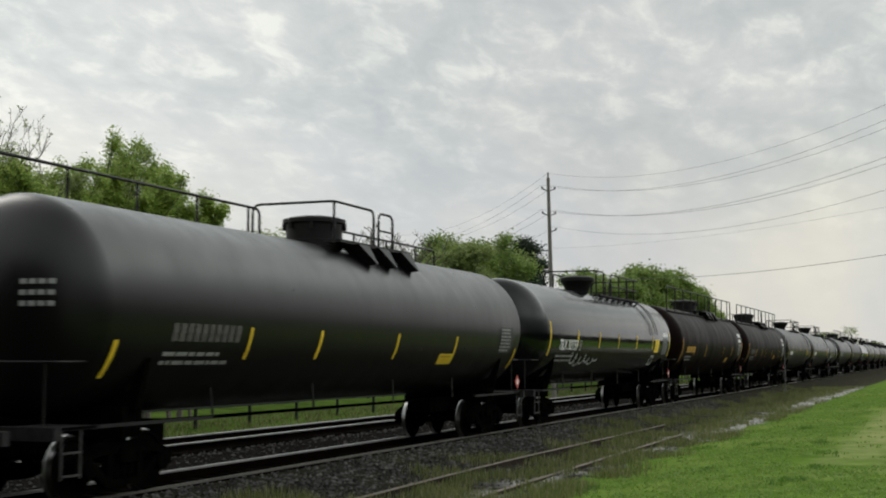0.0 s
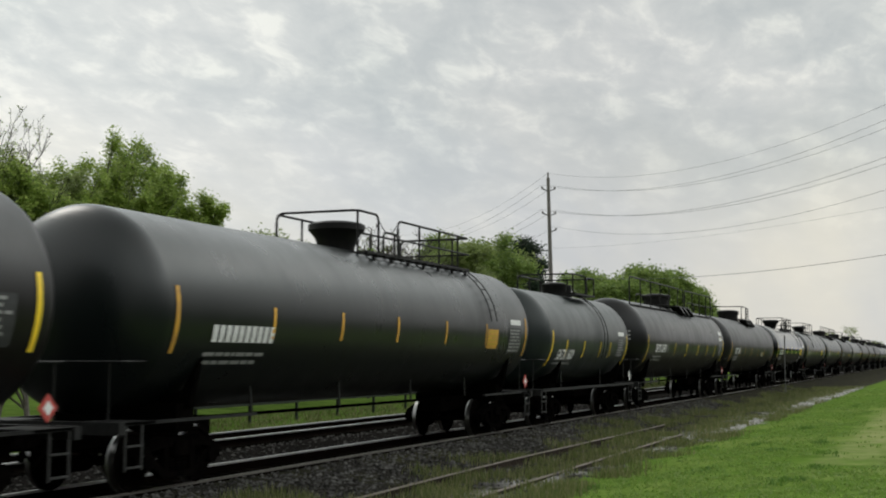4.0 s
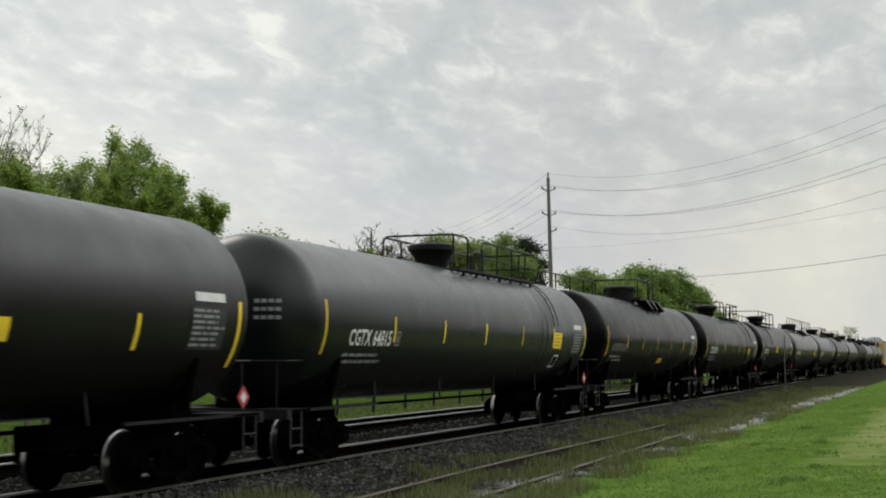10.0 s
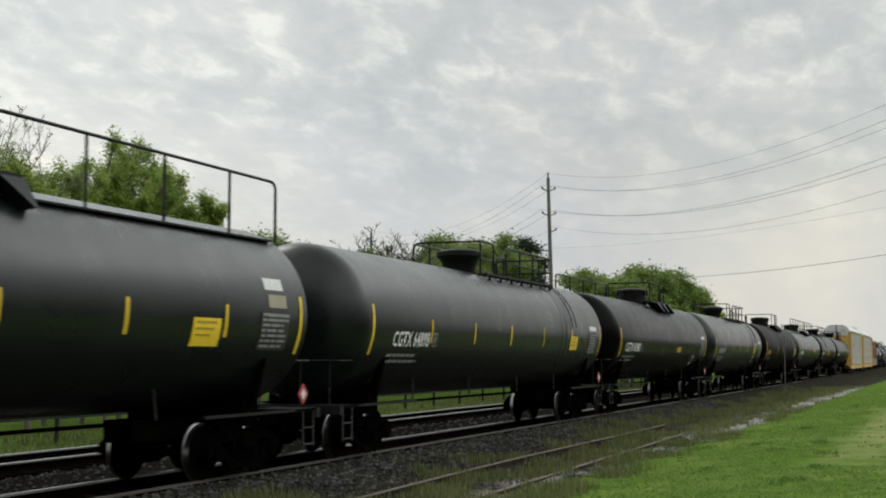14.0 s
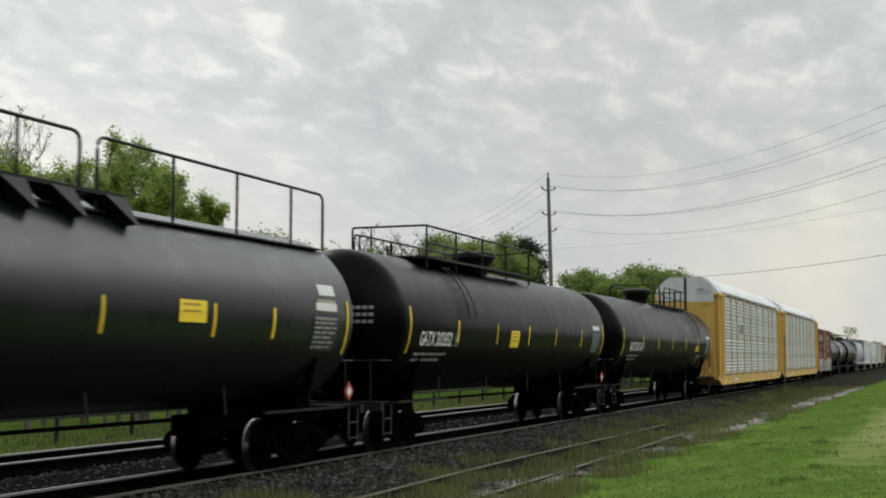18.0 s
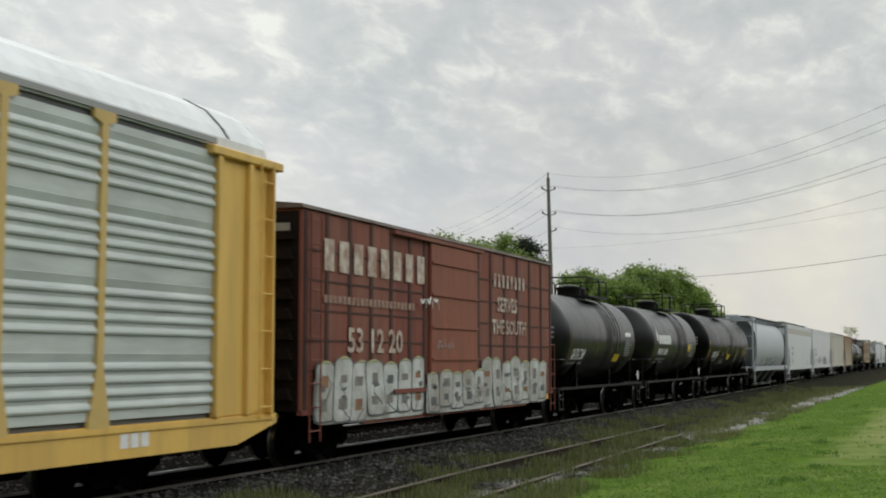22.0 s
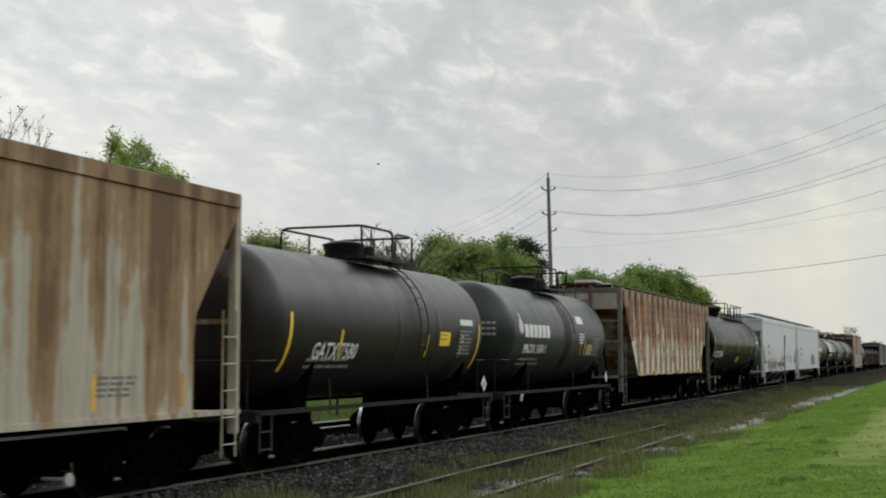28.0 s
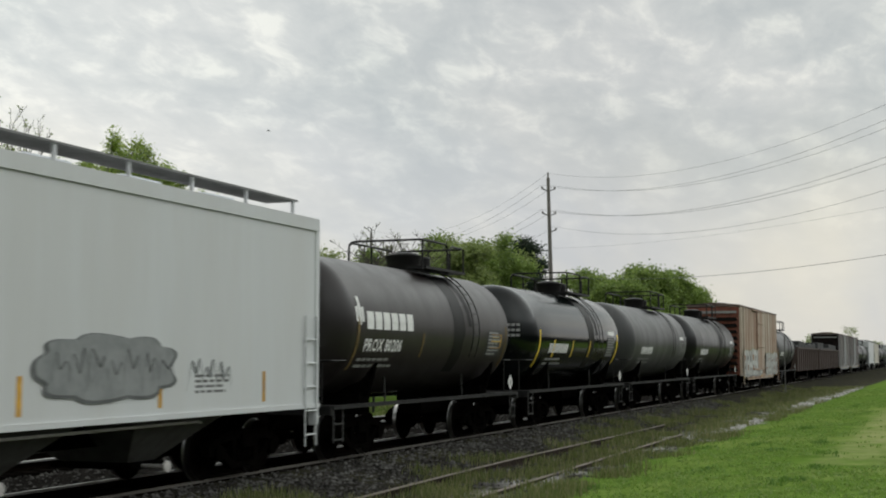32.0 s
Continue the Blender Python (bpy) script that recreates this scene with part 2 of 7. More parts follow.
    col = mix(mn("SUBTRACT", 4.4, mn("ABSOLUTE", mn("SUBTRACT", mn("ADD", sep.outputs["Y"], mn("MULTIPLY", wob, 0.3)), 15.2)), True), col, blackened)
    dull = ramp(nz(1.1, 5), [(0.3, (0.050, 0.088, 0.017)), (0.7, (0.11, 0.17, 0.036))])
    col = mix(far, col, dull)
    # unseen dark ground added beyond the grass, to darken what the tanks reflect
    unseen_dark = ramp(nz(3, 5, 0.7), [(0.3, (0.008, 0.007, 0.006)), (0.7, (0.022, 0.019, 0.016))])
    col = mix(mn("MULTIPLY", mn("SUBTRACT", mn("ADD", mn("MULTIPLY", wob, 0.25), -0.7), sep.outputs["Y"]), 1.2, True), col, unseen_dark)
    L(col, b.inputs["Base Color"])
    bp = N("ShaderNodeBump")
    bp.inputs["Strength"].default_value, bp.inputs["Distance"].default_value = 0.9, 0.05
    L(mn("MULTIPLY_ADD", near, 0.75), bp.inputs["Strength"])
    bp.inputs["Strength"].links[0].from_node.inputs[2].default_value = 0.12
    L(nz(24, 6, 0.75), bp.inputs["Height"])
    L(bp.outputs[0], b.inputs["Normal"])
    return m


def ground_height(x, y):
    prof = [(-3000, -2), (-60, 0.1), (-6, 0.20), (2, 0.05), (4.5, -0.10), (5.8, -0.24), (8.9, -0.30), (10.1, -0.12), (11.2, -0.05), (11.3, -0.07), (11.45, -0.20), (13.9, -0.22), (14.9, -0.42),
            (15.6, -0.22), (19.2, -0.22), (20.3, -0.50), (23, -0.48), (30, -0.3), (60, 0.0), (3000, -1)]
    for (a, za), (b, zb) in zip(prof, prof[1:]):
        if a <= y <= b:
            z = za + (zb - za) * (y - a) / (b - a)
            break
    if abs(y - 12) < 60 and -20 < x < 400:
        k = 0.05 if (y < 9.5 or y > 20) else 0.02
        z += k * noise.noise((x * 0.35, y * 0.6, 3.1)) + 0.02 * noise.noise((x * 1.7, y * 1.7, 0.5))
    return z


def make_ground():
    xs = [-3000, -800, -200, -60] + [-20 + 0.8 * i for i in range(140)] + [94 + 5 * i for i in range(62)] + [420, 500, 700, 1200, 2500, 4500]
    ys = [-3000, -900, -250, -60, -25, -12] + [-8 + 0.5 * i for i in range(37)] + [10.8, 11.1, 11.2, 11.3, 11.4, 11.5] + [12 + 0.5 * i for i in range(30)] + [28, 30, 34, 40, 60, 120, 300, 900, 3000]
    s = Shape()
    for x in xs:
        s.v += [(x, y, ground_height(x, y)) for y in ys]
    n = len(ys)
    s.f = [(i * n + j, (i + 1) * n + j, (i + 1) * n + j + 1, i * n + j + 1) for i in range(len(xs) - 1) for j in range(n - 1)]
    thing("ground", s, ground_material(), "bright spring grass with a strip of dark gravel along the tracks", "ground", kind="structure", smooth=60)


# ---- tracks ----
RAIL_PROFILE = [(-0.07, -0.17), (0.07, -0.17), (0.07, -0.155), (0.012, -0.13), (0.012, -0.045), (0.036, -0.03), (0.036, 0.0), (-0.036, 0.0), (-0.036, -0.03),
                (-0.012, -0.045), (-0.012, -0.13), (-0.07, -0.155)]


def make_track(name, y, x0, x1, z, rail_mat, top_mat, tie_mat, label, near_to, rail_ends=None, gauge=1.505, ties=True, dull_mat=None):
    root = tagged(new(name), label, "railway track", kind="structure")
    for k, off in enumerate((-gauge / 2, gauge / 2)):
        e = rail_ends[k] if rail_ends else x1
        s = Shape()
        step = 14.0
        if top_mat is None:
            n = int((e - x0) / 2.0)
            base = 0
            for i in range(n + 1):
                xx = x0 + (e - x0) * i / n
                dy, dz = 0.03 * math.sin(xx * 0.31 + k), 0.025 * math.sin(xx * 0.21 + 2 * k) - 0.02
                s.v += [(xx, y + off + dy + p[0], z + dz + p[1]) for p in RAIL_PROFILE]
            m = len(RAIL_PROFILE)
            s.f = [(i * m + j, i * m + (j + 1) % m, (i + 1) * m + (j + 1) % m, (i + 1) * m + j) for i in range(n) for j in range(m)]
            s.f += [tuple(range(m - 1, -1, -1)), tuple(n * m + j for j in range(m))]
            head = Shape()
            for i in range(n + 1):
                xx, yy, zz = s.v[i * m + 7]
                head.v += [(xx, yy, zz + 0.003), (xx, yy + 0.072, zz + 0.003), (xx, yy - 0.004, zz - 0.014)]
            head.f = [q for i in range(n) for q in ((3 * i, 3 * i + 1, 3 * i + 4, 3 * i + 3)[::-1], (3 * i + 2, 3 * i, 3 * i + 3, 3 * i + 5)[::-1])]
        else:
            s.prism([(y + off + p[0], z + p[1]) for p in RAIL_PROFILE], x0, e, "x")
        rail = part("rail", s, rail_mat, root)
        if top_mat is None:
            part("rail_head", head, mat("old_rail_head", (0.17, 0.14, 0.115), 0.8, 0, (0.10, 0.08, 0.065), 6, 0.7), rail, "pale rusty rail head")
        else:
            t = Shape().prism([(y + off - 0.039, z - 0.034), (y + off + 0.039, z - 0.034), (y + off + 0.039, z - 0.004), (y + off + 0.028, z + 0.004), (y + off - 0.028, z + 0.004), (y + off - 0.039, z - 0.004)], x0, e, "x")
            part("running_surface", t, dull_mat if k == 0 and dull_mat else top_mat, rail, "" if k == 0 and dull_mat else "polished bright steel rail head")
    if not ties:
        return
    me = shared("tie", lambda: Shape().cbox(-0.115, 0.115, -1.3, 1.3, -0.18, 0.0, 0.015))
    far = Shape()
    x = 8.0
    while x < 330:
        if x < near_to:
            part("tie", me, tie_mat, root, at=Matrix.Translation((x, y + random.uniform(-0.05, 0.05), z - 0.165)) @ Matrix.Rotation(random.uniform(-0.02, 0.02), 4, "Z"))
        else:
            far.box(x - 0.115, x + 0.115, y - 1.3, y + 1.3, z - 0.34, z - 0.165)
        x += 0.52
    tagged(part("far_ties", far, tie_mat, root), kind="stuff")


def make_tracks():
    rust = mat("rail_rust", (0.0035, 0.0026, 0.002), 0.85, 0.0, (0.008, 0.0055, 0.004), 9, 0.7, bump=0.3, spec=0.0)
    steel = mat("rail_head_steel", (0.50, 0.50, 0.49), 0.38, 0.8, (0.36, 0.35, 0.34), 4, 0.3, stretch=(0.3, 6, 1))
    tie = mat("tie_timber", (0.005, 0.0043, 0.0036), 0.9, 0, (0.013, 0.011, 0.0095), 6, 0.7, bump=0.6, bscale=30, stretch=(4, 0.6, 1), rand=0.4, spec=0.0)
    make_track("main_track", TRACK_Y, -60, 900, 0.0, rust, steel, tie, "main track with polished rails on dark timber ties", 64, dull_mat=mat("dull_rail_head", (0.12, 0.11, 0.095), 0.6, 0.3, (0.06, 0.05, 0.042), 3, 0.6, stretch=(0.3, 6, 1)))
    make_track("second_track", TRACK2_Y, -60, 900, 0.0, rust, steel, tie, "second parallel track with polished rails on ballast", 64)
    old = mat("old_rail_rust", (0.022, 0.016, 0.011), 0.85, 0.0, (0.048, 0.036, 0.025), 6, 0.7, bump=0.4, spec=0.12)
    make_track("disused_siding", 7.72, 6, 40, -0.15, old, None, tie, "disused siding with rusty sunken rails in weeds", 40, rail_ends=(36.1, 42.0), gauge=1.64, ties=False)


# ---- plants ----
def turned(x, y, a=radians(0.43)):
    """The roadside line stands slightly askew to the track."""
    return x * math.cos(a) - y * math.sin(a), x * math.sin(a) + y * math.cos(a)


def blade_field(name, spots, mat_, label, category, hmin, hmax, blades, wid=0.012, spread=0.09, lean=0.5):
    s = Shape()
    for x, y in spots:
        z = ground_height(x, y) - 0.01
        for _ in range(blades):
            a, h = random.uniform(0, 6.283), random.uniform(hmin, hmax)
            bx, by = x + random.gauss(0, spread), y + random.gauss(0, spread)
            dx, dy = math.cos(a), math.sin(a)
            le = random.uniform(0.1, lean) * h
            k = len(s.v)
            s.v += [(bx - dy * wid, by + dx * wid, z), (bx + dy * wid, by - dx * wid, z),
                    (bx + dx * le * 0.4 + dy * wid * 0.8, by + dy * le * 0.4 - dx * wid * 0.8, z + h * 0.6),
                    (bx + dx * le * 0.4 - dy * wid * 0.8, by + dy * le * 0.4 + dx * wid * 0.8, z + h * 0.6), (bx + dx * le, by + dy * le, z + h)]
            s.f += [(k, k + 1, k + 2, k + 3), (k + 3, k + 2, k + 4)]
    return thing(name, s, mat_, label, category, kind="stuff")


def leaf_material(name, a, b, c):
    m = bpy.data.materials.new(name)
    m.use_nodes = True
    nt = m.node_tree
    N, L = nt.nodes.new, nt.links.new
    p = nt.nodes["Principled BSDF"]
    p.inputs["Roughness"].default_value, p.inputs["Specular IOR Level"].default_value = 0.6, 0.25
    g = N("ShaderNodeNewGeometry")
    r = N("ShaderNodeValToRGB")
    e = r.color_ramp.elements
    e.new(0.5)
    for el, (pos, col) in zip(e, ((0.0, a), (0.5, b), (1.0, c))):
        el.position, el.color = pos, (*col, 1)
    L(g.outputs["Random Per Island"], r.inputs[0])
    L(r.outputs[0], p.inputs["Base Color"])
    tr = N("ShaderNodeBsdfTranslucent")
    L(r.outputs[0], tr.inputs[0])
    mx = N("ShaderNodeMixShader")
    mx.inputs[0].default_value = 0.5
    L(p.outputs[0], mx.inputs[1])
    L(tr.outputs[0], mx.inputs[2])
    L(mx.outputs[0], nt.nodes["Material Output"].inputs[0])
    return m


def grow(base, height, spread, levels, rng, limbs=7, lean=0.0, low=0.25):
    """A branching skeleton: a list of (points, radius at start) and the tips of its twigs."""
    bars, tips = [], []

    def branch(p, d, length, r, lev):
        pts, q, n = [p], p.copy(), 5
        for i in range(n):
            d = (d + Vector((rng.gauss(0, 0.12), rng.gauss(0, 0.12), rng.gauss(0.04, 0.08)))).normalized()
            q = q + d * (length / n)
            pts.append(q.copy())
        bars.append((pts, r))
        if lev == 0:
            tips.extend(pts[2:])
            return
        if lev == 1:
            tips.extend(pts[3:])
        k = limbs if lev == levels else rng.randint(3, 5)
        for i in range(k):
            t = rng.uniform(low if lev == levels else 0.3, 1.0)
            j = min(int(t * n), n - 1)
            o = pts[j].lerp(pts[j + 1], t * n - j)
            ang = rng.uniform(0, 6.283)
            side = Vector((math.cos(ang), math.sin(ang), rng.uniform(0.25, 1.0)))
            nd = (d * 0.35 + side * spread).normalized()
            branch(o, nd, length * rng.uniform(0.34, 0.55) * (1.25 - 0.5 * t), r * 0.45 * (1.1 - 0.5 * t), lev - 1)

    branch(Vector(base), Vector((lean, 0, 1)), height * 0.8, height * 0.008 + 0.02, levels)
    return bars, tips


def make_tree(x, y, height, bark, leaf, label, seed, leaves=1.0, spread=0.8, levels=3, size=0.075, limbs=9, low=0.2, clump=0.2, name="tree", squash=1.0, twig=0.008):
    rng = random.Random(seed)
    x, y = turned(x, y)
    z = ground_height(x, y)
    bars, tips = grow((0, 0, 0), height, spread, levels, rng, limbs=limbs, low=low)
    top = max(p.z for p in tips)
    k = height / (top + 0.2)
    root = tagged(new(name), label, "tree")
    root.matrix_basis = Matrix.Translation((x, y, z - 0.15))
    s = Shape()
    for pts, r in bars:
        pts = [Vector((p.x * k * squash, p.y * k * squash, p.z * k)) for p in pts]
        n = 7 if r > 0.08 else (4 if r > 0.02 else 3)
        vs, fs = [], []
        for i, p in enumerate(pts):
            rr = max(r * (1 - 0.75 * i / (len(pts) - 1)), twig)
            d = (pts[min(i + 1, len(pts) - 1)] - pts[max(i - 1, 0)]).normalized()
            u = d.orthogonal().normalized()
            w = d.cross(u)
            vs += [p + (u * math.cos(6.283 * j / n) + w * math.sin(6.283 * j / n)) * rr for j in range(n)]
        for i in range(len(pts) - 1):
            fs += [(i * n + j, i * n + (j + 1) % n, (i + 1) * n + (j + 1) % n, (i + 1) * n + j) for j in range(n)]
        s.add(vs, fs)
    part("trunk", s, bark, root, "grey-brown trunk with bare limbs", smooth=50)
    if leaves <= 0:
        return root
    c = Shape()
    for p in tips:
        p = Vector((p.x * k * squash, p.y * k * squash, p.z * k))
        for _ in range(max(0, int(rng.gauss(11 * leaves * (1.5 - 1.1 * p.z / height), 1.5)))):
            q = p + Vector((rng.gauss(0, clump), rng.gauss(0, clump), rng.gauss(0, clump * 0.8)))
            a = Vector((rng.gauss(0, 1), rng.gauss(0, 1), rng.gauss(0, 0.7))).normalized()
            b = a.orthogonal().normalized()
            w = size * rng.uniform(0.6, 1.3)
            c.add([q - a * w, q + b * w * 0.6, q + a * w * 1.1, q - b * w * 0.55 + a * 0.1 * w], [(0, 1, 2, 3)])
    part("crown", c, leaf, root, "loose crown of small fresh leaves")
    return root


def make_plants():
    bark = mat("bark", (0.11, 0.095, 0.08), 0.9, 0, (0.18, 0.16, 0.14), 8, 0.6, bump=0.5, bscale=30)
    twigs = mat("grey_twig_bark", (0.05, 0.043, 0.037), 0.9, 0, (0.09, 0.078, 0.068), 8, 0.6)
    fresh = leaf_material("fresh_leaf", (0.17, 0.265, 0.042), (0.285, 0.395, 0.068), (0.42, 0.51, 0.12))
    olive = leaf_material("olive_leaf", (0.14, 0.19, 0.05), (0.23, 0.30, 0.085), (0.33, 0.39, 0.13))
    summer = leaf_material("summer_leaf", (0.11, 0.175, 0.035), (0.19, 0.28, 0.055), (0.28, 0.37, 0.09))
    dark = leaf_material("conifer_needle", (0.012, 0.028, 0.014), (0.022, 0.045, 0.02), (0.04, 0.065, 0.03))
    group = [(40.2, 27.2, 11.0, fresh, 11, 2.0, 0.40, 22), (38.3, 27.0, 10.8, fresh, 12, 1.7, 0.32, 24), (38.5, 26.4, 8.9, fresh, 17, 3.2, 0.62, 20), (41.2, 26.8, 9.7, fresh, 51, 2.9, 0.6, 24), (40.5, 27.6, 10.4, fresh, 57, 2.6, 0.5, 24),
             (42.4, 27.2, 8.4, fresh, 46, 2.2, 0.5, 20), (35.4, 27.4, 9.5, fresh, 22, 2.9, 0.75, 22), (34.2, 27.6, 10.0, olive, 13, 3.0, 0.7, 22),
             (36.2, 28.6, 9.4, fresh, 15, 2.4, 0.7, 16), (33.0, 28.0, 8.8, olive, 23, 2.8, 0.7, 20), (31.5, 28.4, 8.0, olive, 19, 1.6, 0.7, 15), (38.0, 28.4, 9.4, fresh, 24, 2.2, 0.6, 18)]
    group += [(39.4, 26.5, 9.5, fresh, 61, 3.2, 0.62, 24), (41.6, 26.6, 9.1, fresh, 62, 3.2, 0.62, 24), (42.8, 26.9, 7.2, fresh, 63, 1.0, 0.45, 18), (37.3, 26.8, 8.6, fresh, 64, 3.2, 0.7, 22), (33.4, 27.0, 9.6, fresh, 65, 3.0, 0.75, 22)]
    for x, y, h, lf, seed, l, sq, lm in group:
        make_tree(x, y, h, bark, lf, "slender young tree in fresh yellow-green leaf behind the tracks", seed, l, 0.72, limbs=lm, squash=sq, size=0.062, low=0.10, clump=0.13)
    make_tree(31.9, 27.6, 11.4, twigs, olive, "nearly bare tree with the first buds of leaves", 14, 0.20, 0.7, limbs=46, squash=0.62, clump=0.05, size=0.05, twig=0.0075)
    make_tree(32.0, 27.0, 11.9, twigs, olive, "nearly bare tree with the first buds of leaves", 25, 0.16, 0.7, limbs=46, squash=0.62, clump=0.05, size=0.05, twig=0.0075)
    for i, (x, y, h, l) in enumerate(((46, 30, 7.2, 2.0), (48.5, 31, 8.2, 1.6), (51.5, 31, 8.2, 2.0), (54, 31.5, 8.7, 1.9), (57.5, 32, 8.5, 1.9), (61, 31, 8.4, 2.2), (64.5, 32, 8.6, 2.0), (68, 33.5, 8.2, 2.0), (73, 34, 8.5, 2.0))):
        make_tree(x, y, h, bark, olive, "low bushy tree in dull green leaf", 30 + i, l, 0.9, low=0.1, clump=0.3, limbs=12, size=0.09)
    for i, (x, y, h) in enumerate(((66.5, 30, 9.9), (69, 30.2, 10.6), (71.5, 30.4, 10.5), (74, 30.6, 10.1))):
        make_tree(x, y, h, twigs, olive, "bare grey tree with fine twigs", 41 + i, 0.05, 0.8, limbs=36, clump=0.03, size=0.04, twig=0.014)
    for i, (x, y, h) in enumerate(((79, 30.5, 10.1), (82, 31, 10.9), (85, 31, 11.2), (88.5, 31.5, 11.3), (92, 31, 11.0), (76, 32, 9.8))):
        make_tree(x, y, h, bark, summer if i % 2 else olive, "round tree in fresh green leaf", 50 + i, 3.0, 0.9, limbs=18, low=0.10, clump=0.34, size=0.13)
    for i, (x, y, h) in enumerate(((94.5, 30.2, 11.8), (97, 30.6, 11.6), (99.5, 31, 11.2), (102, 31, 10.6), (105, 32, 9.8))):
        make_tree(x, y, h, bark, dark, "dark green spruce among the trees", 60 + i, 3.0, 0.45, limbs=24, low=0.05, clump=0.3, size=0.11, name="spruce", squash=0.6)
    for i, (x, y, h) in enumerate(((102, 24.5, 9.0), (106, 24.0, 9.9), (110, 24.2, 10.5), (114, 24.0, 10.8), (118, 24.3, 10.8), (122, 24.6, 10.4), (126, 24.2, 9.5), (130, 24.4, 10.0), (136, 24.2, 10.0), (143, 24.4, 9.8), (150, 24.2, 9.4), (157, 24.4, 8.4), (112, 27, 10.2), (120, 27, 10.2))):
        make_tree(x, y, h, bark, summer, "rounded roadside tree in dense fresh leaf", 70 + i, 3.0, 1.0, limbs=17, low=0.06, clump=0.40, size=0.15)
    for i in range(14):
        make_tree(440 + i * 34 + (i % 3) * 9, 31 + (i * 7) % 11, 9.0 + (i * 5) % 4, bark, olive, "distant tree in dull grey-green leaf", 90 + i, 1.0, 0.9, levels=2, limbs=16, low=0.15, clump=1.0, size=0.42)
    make_tree(405, 23.5, 12.6, bark, olive, "distant half-bare tree beside the line", 120, 0.12, 0.9, levels=3, clump=0.4, size=0.2)

    rng = random.Random(5)
    gm = leaf_material("grass_blade", (0.12, 0.215, 0.036), (0.155, 0.25, 0.047), (0.205, 0.285, 0.07))
    wm = leaf_material("weed_blade", (0.075, 0.10, 0.028), (0.125, 0.15, 0.045), (0.24, 0.225, 0.12))

    def edge(x):
        return max(6.2 - 0.013 * (x - 15), 4.7)
    spots = []
    while len(spots) < 6000:
        x = 17 + 75 * rng.random() ** 1.6
        y = rng.uniform(-3, 1.0) * (x / 40) + edge(x) * rng.random() ** 0.8
        if 24 < x < 54 and y < 2.4 + noise.noise((x * 0.4, y, 4)) and rng.random() < 0.93:
            continue
        if y < edge(x) + 0.5 * noise.noise((x * 0.6, y * 0.6, 0)):
            spots.append((x, y))
    blade_field("lawn_grass", spots, gm, "short bright green grass", "grass", 0.02, 0.055, 6, wid=0.02, lean=1.4)
    spots = []
    for _ in range(16):
        cx, cy = 18 + 40 * rng.random() ** 1.5, 0
        cy = edge(cx) * rng.uniform(0.35, 1.02)
        spots += [(cx + rng.gauss(0, 0.35), cy + rng.gauss(0, 0.10)) for _ in range(rng.randint(5, 16))]
    blade_field("grass_tufts", spots, leaf_material("tuft_blade", (0.065, 0.145, 0.02), (0.09, 0.18, 0.028), (0.12, 0.21, 0.036)), "darker green grass tufts", "grass", 0.04, 0.10, 7, wid=0.012, lean=1.0)
    spots = []
    while len(spots) < 5600:
        x, y = 14 + 86 * rng.random() ** 1.4, rng.uniform(5.4, 10.8)
        if noise.noise((x * 0.5, y * 0.8, 7)) > -0.02 + 0.3 * max(0.0, y - 8.9):
            spots.append((x, y))
    blade_field("track_weeds", spots, wm, "sparse weeds in the gravel", "weeds", 0.05, 0.26, 8, wid=0.008, spread=0.14)
    spots = [(x, y) for x, y in ((rng.uniform(10, 130), rng.uniform(20.5, 27)) for _ in range(5000))]
    blade_field("verge_grass", spots, wm, "grass verge behind the tracks", "grass", 0.06, 0.2, 5, wid=0.018, spread=0.15)
    stone = mat("ballast_stone", (0.016, 0.0152, 0.014), 0.9, 0, (0.16, 0.155, 0.145), 5, 0.9, bump=0.3, spec=0.0)
    s = Shape()
    for _ in range(12000):
        x = 13 + 50 * rng.random() ** 1.5
        y = rng.choice((rng.uniform(6, 10.8), rng.uniform(9.2, 11.2), rng.uniform(13.3, 16.2)))
        r = rng.uniform(0.025, 0.06)
        z = ground_height(x, y) + r * 0.3
        pts = [(x + math.cos(a) * r * rng.uniform(0.6, 1.3), y + math.sin(a) * r * rng.uniform(0.6, 1.3), z) for a in (0, 1.57, 3.14, 4.71)]
        s.add(pts + [(x + rng.gauss(0, 0.3 * r), y, z + r * rng.uniform(0.5, 1.0))], [(0, 1, 4), (1, 2, 4), (2, 3, 4), (3, 0, 4)])
    rubble = mat("pale_rubble", (0.40, 0.39, 0.37), 0.9, 0, (0.22, 0.215, 0.20), 6, 0.7, bump=0.3)
    q = Shape()
    for _ in range(430):
        x = rng.choice((rng.uniform(38, 50), rng.gauss(66, 4), rng.gauss(80, 5), rng.uniform(55, 100)))
        y = edge(x) + 0.10 + abs(rng.gauss(0, 0.28))
        r = rng.uniform(0.05, 0.17) if x < 52 else rng.uniform(0.06, 0.30)
        z = ground_height(x, y) - 0.02
        k = rng.uniform(0, 1)
        low = [(x + math.cos(k + a) * r * rng.uniform(0.7, 1.3), y + math.sin(k + a) * r * rng.uniform(0.6, 1.0), z) for a in (0, 1.26, 2.51, 3.77, 5.03)]
        high = [(x + (u - x) * 0.6, y + (v - y) * 0.6, z + 0.03 + min(r, 0.2) * rng.uniform(0.35, 0.6)) for u, v, _z in low]
        q.add(low + high, [(i, (i + 1) % 5, 5 + (i + 1) % 5, 5 + i) for i in range(5)] + [(5, 6, 7, 8, 9)])
    thing("broken_stone", q, rubble, "pale broken stones along the grass edge", "stones", kind="stuff")
    thing("loose_ballast", s, stone, "loose grey ballast stones", "gravel", kind="stuff")


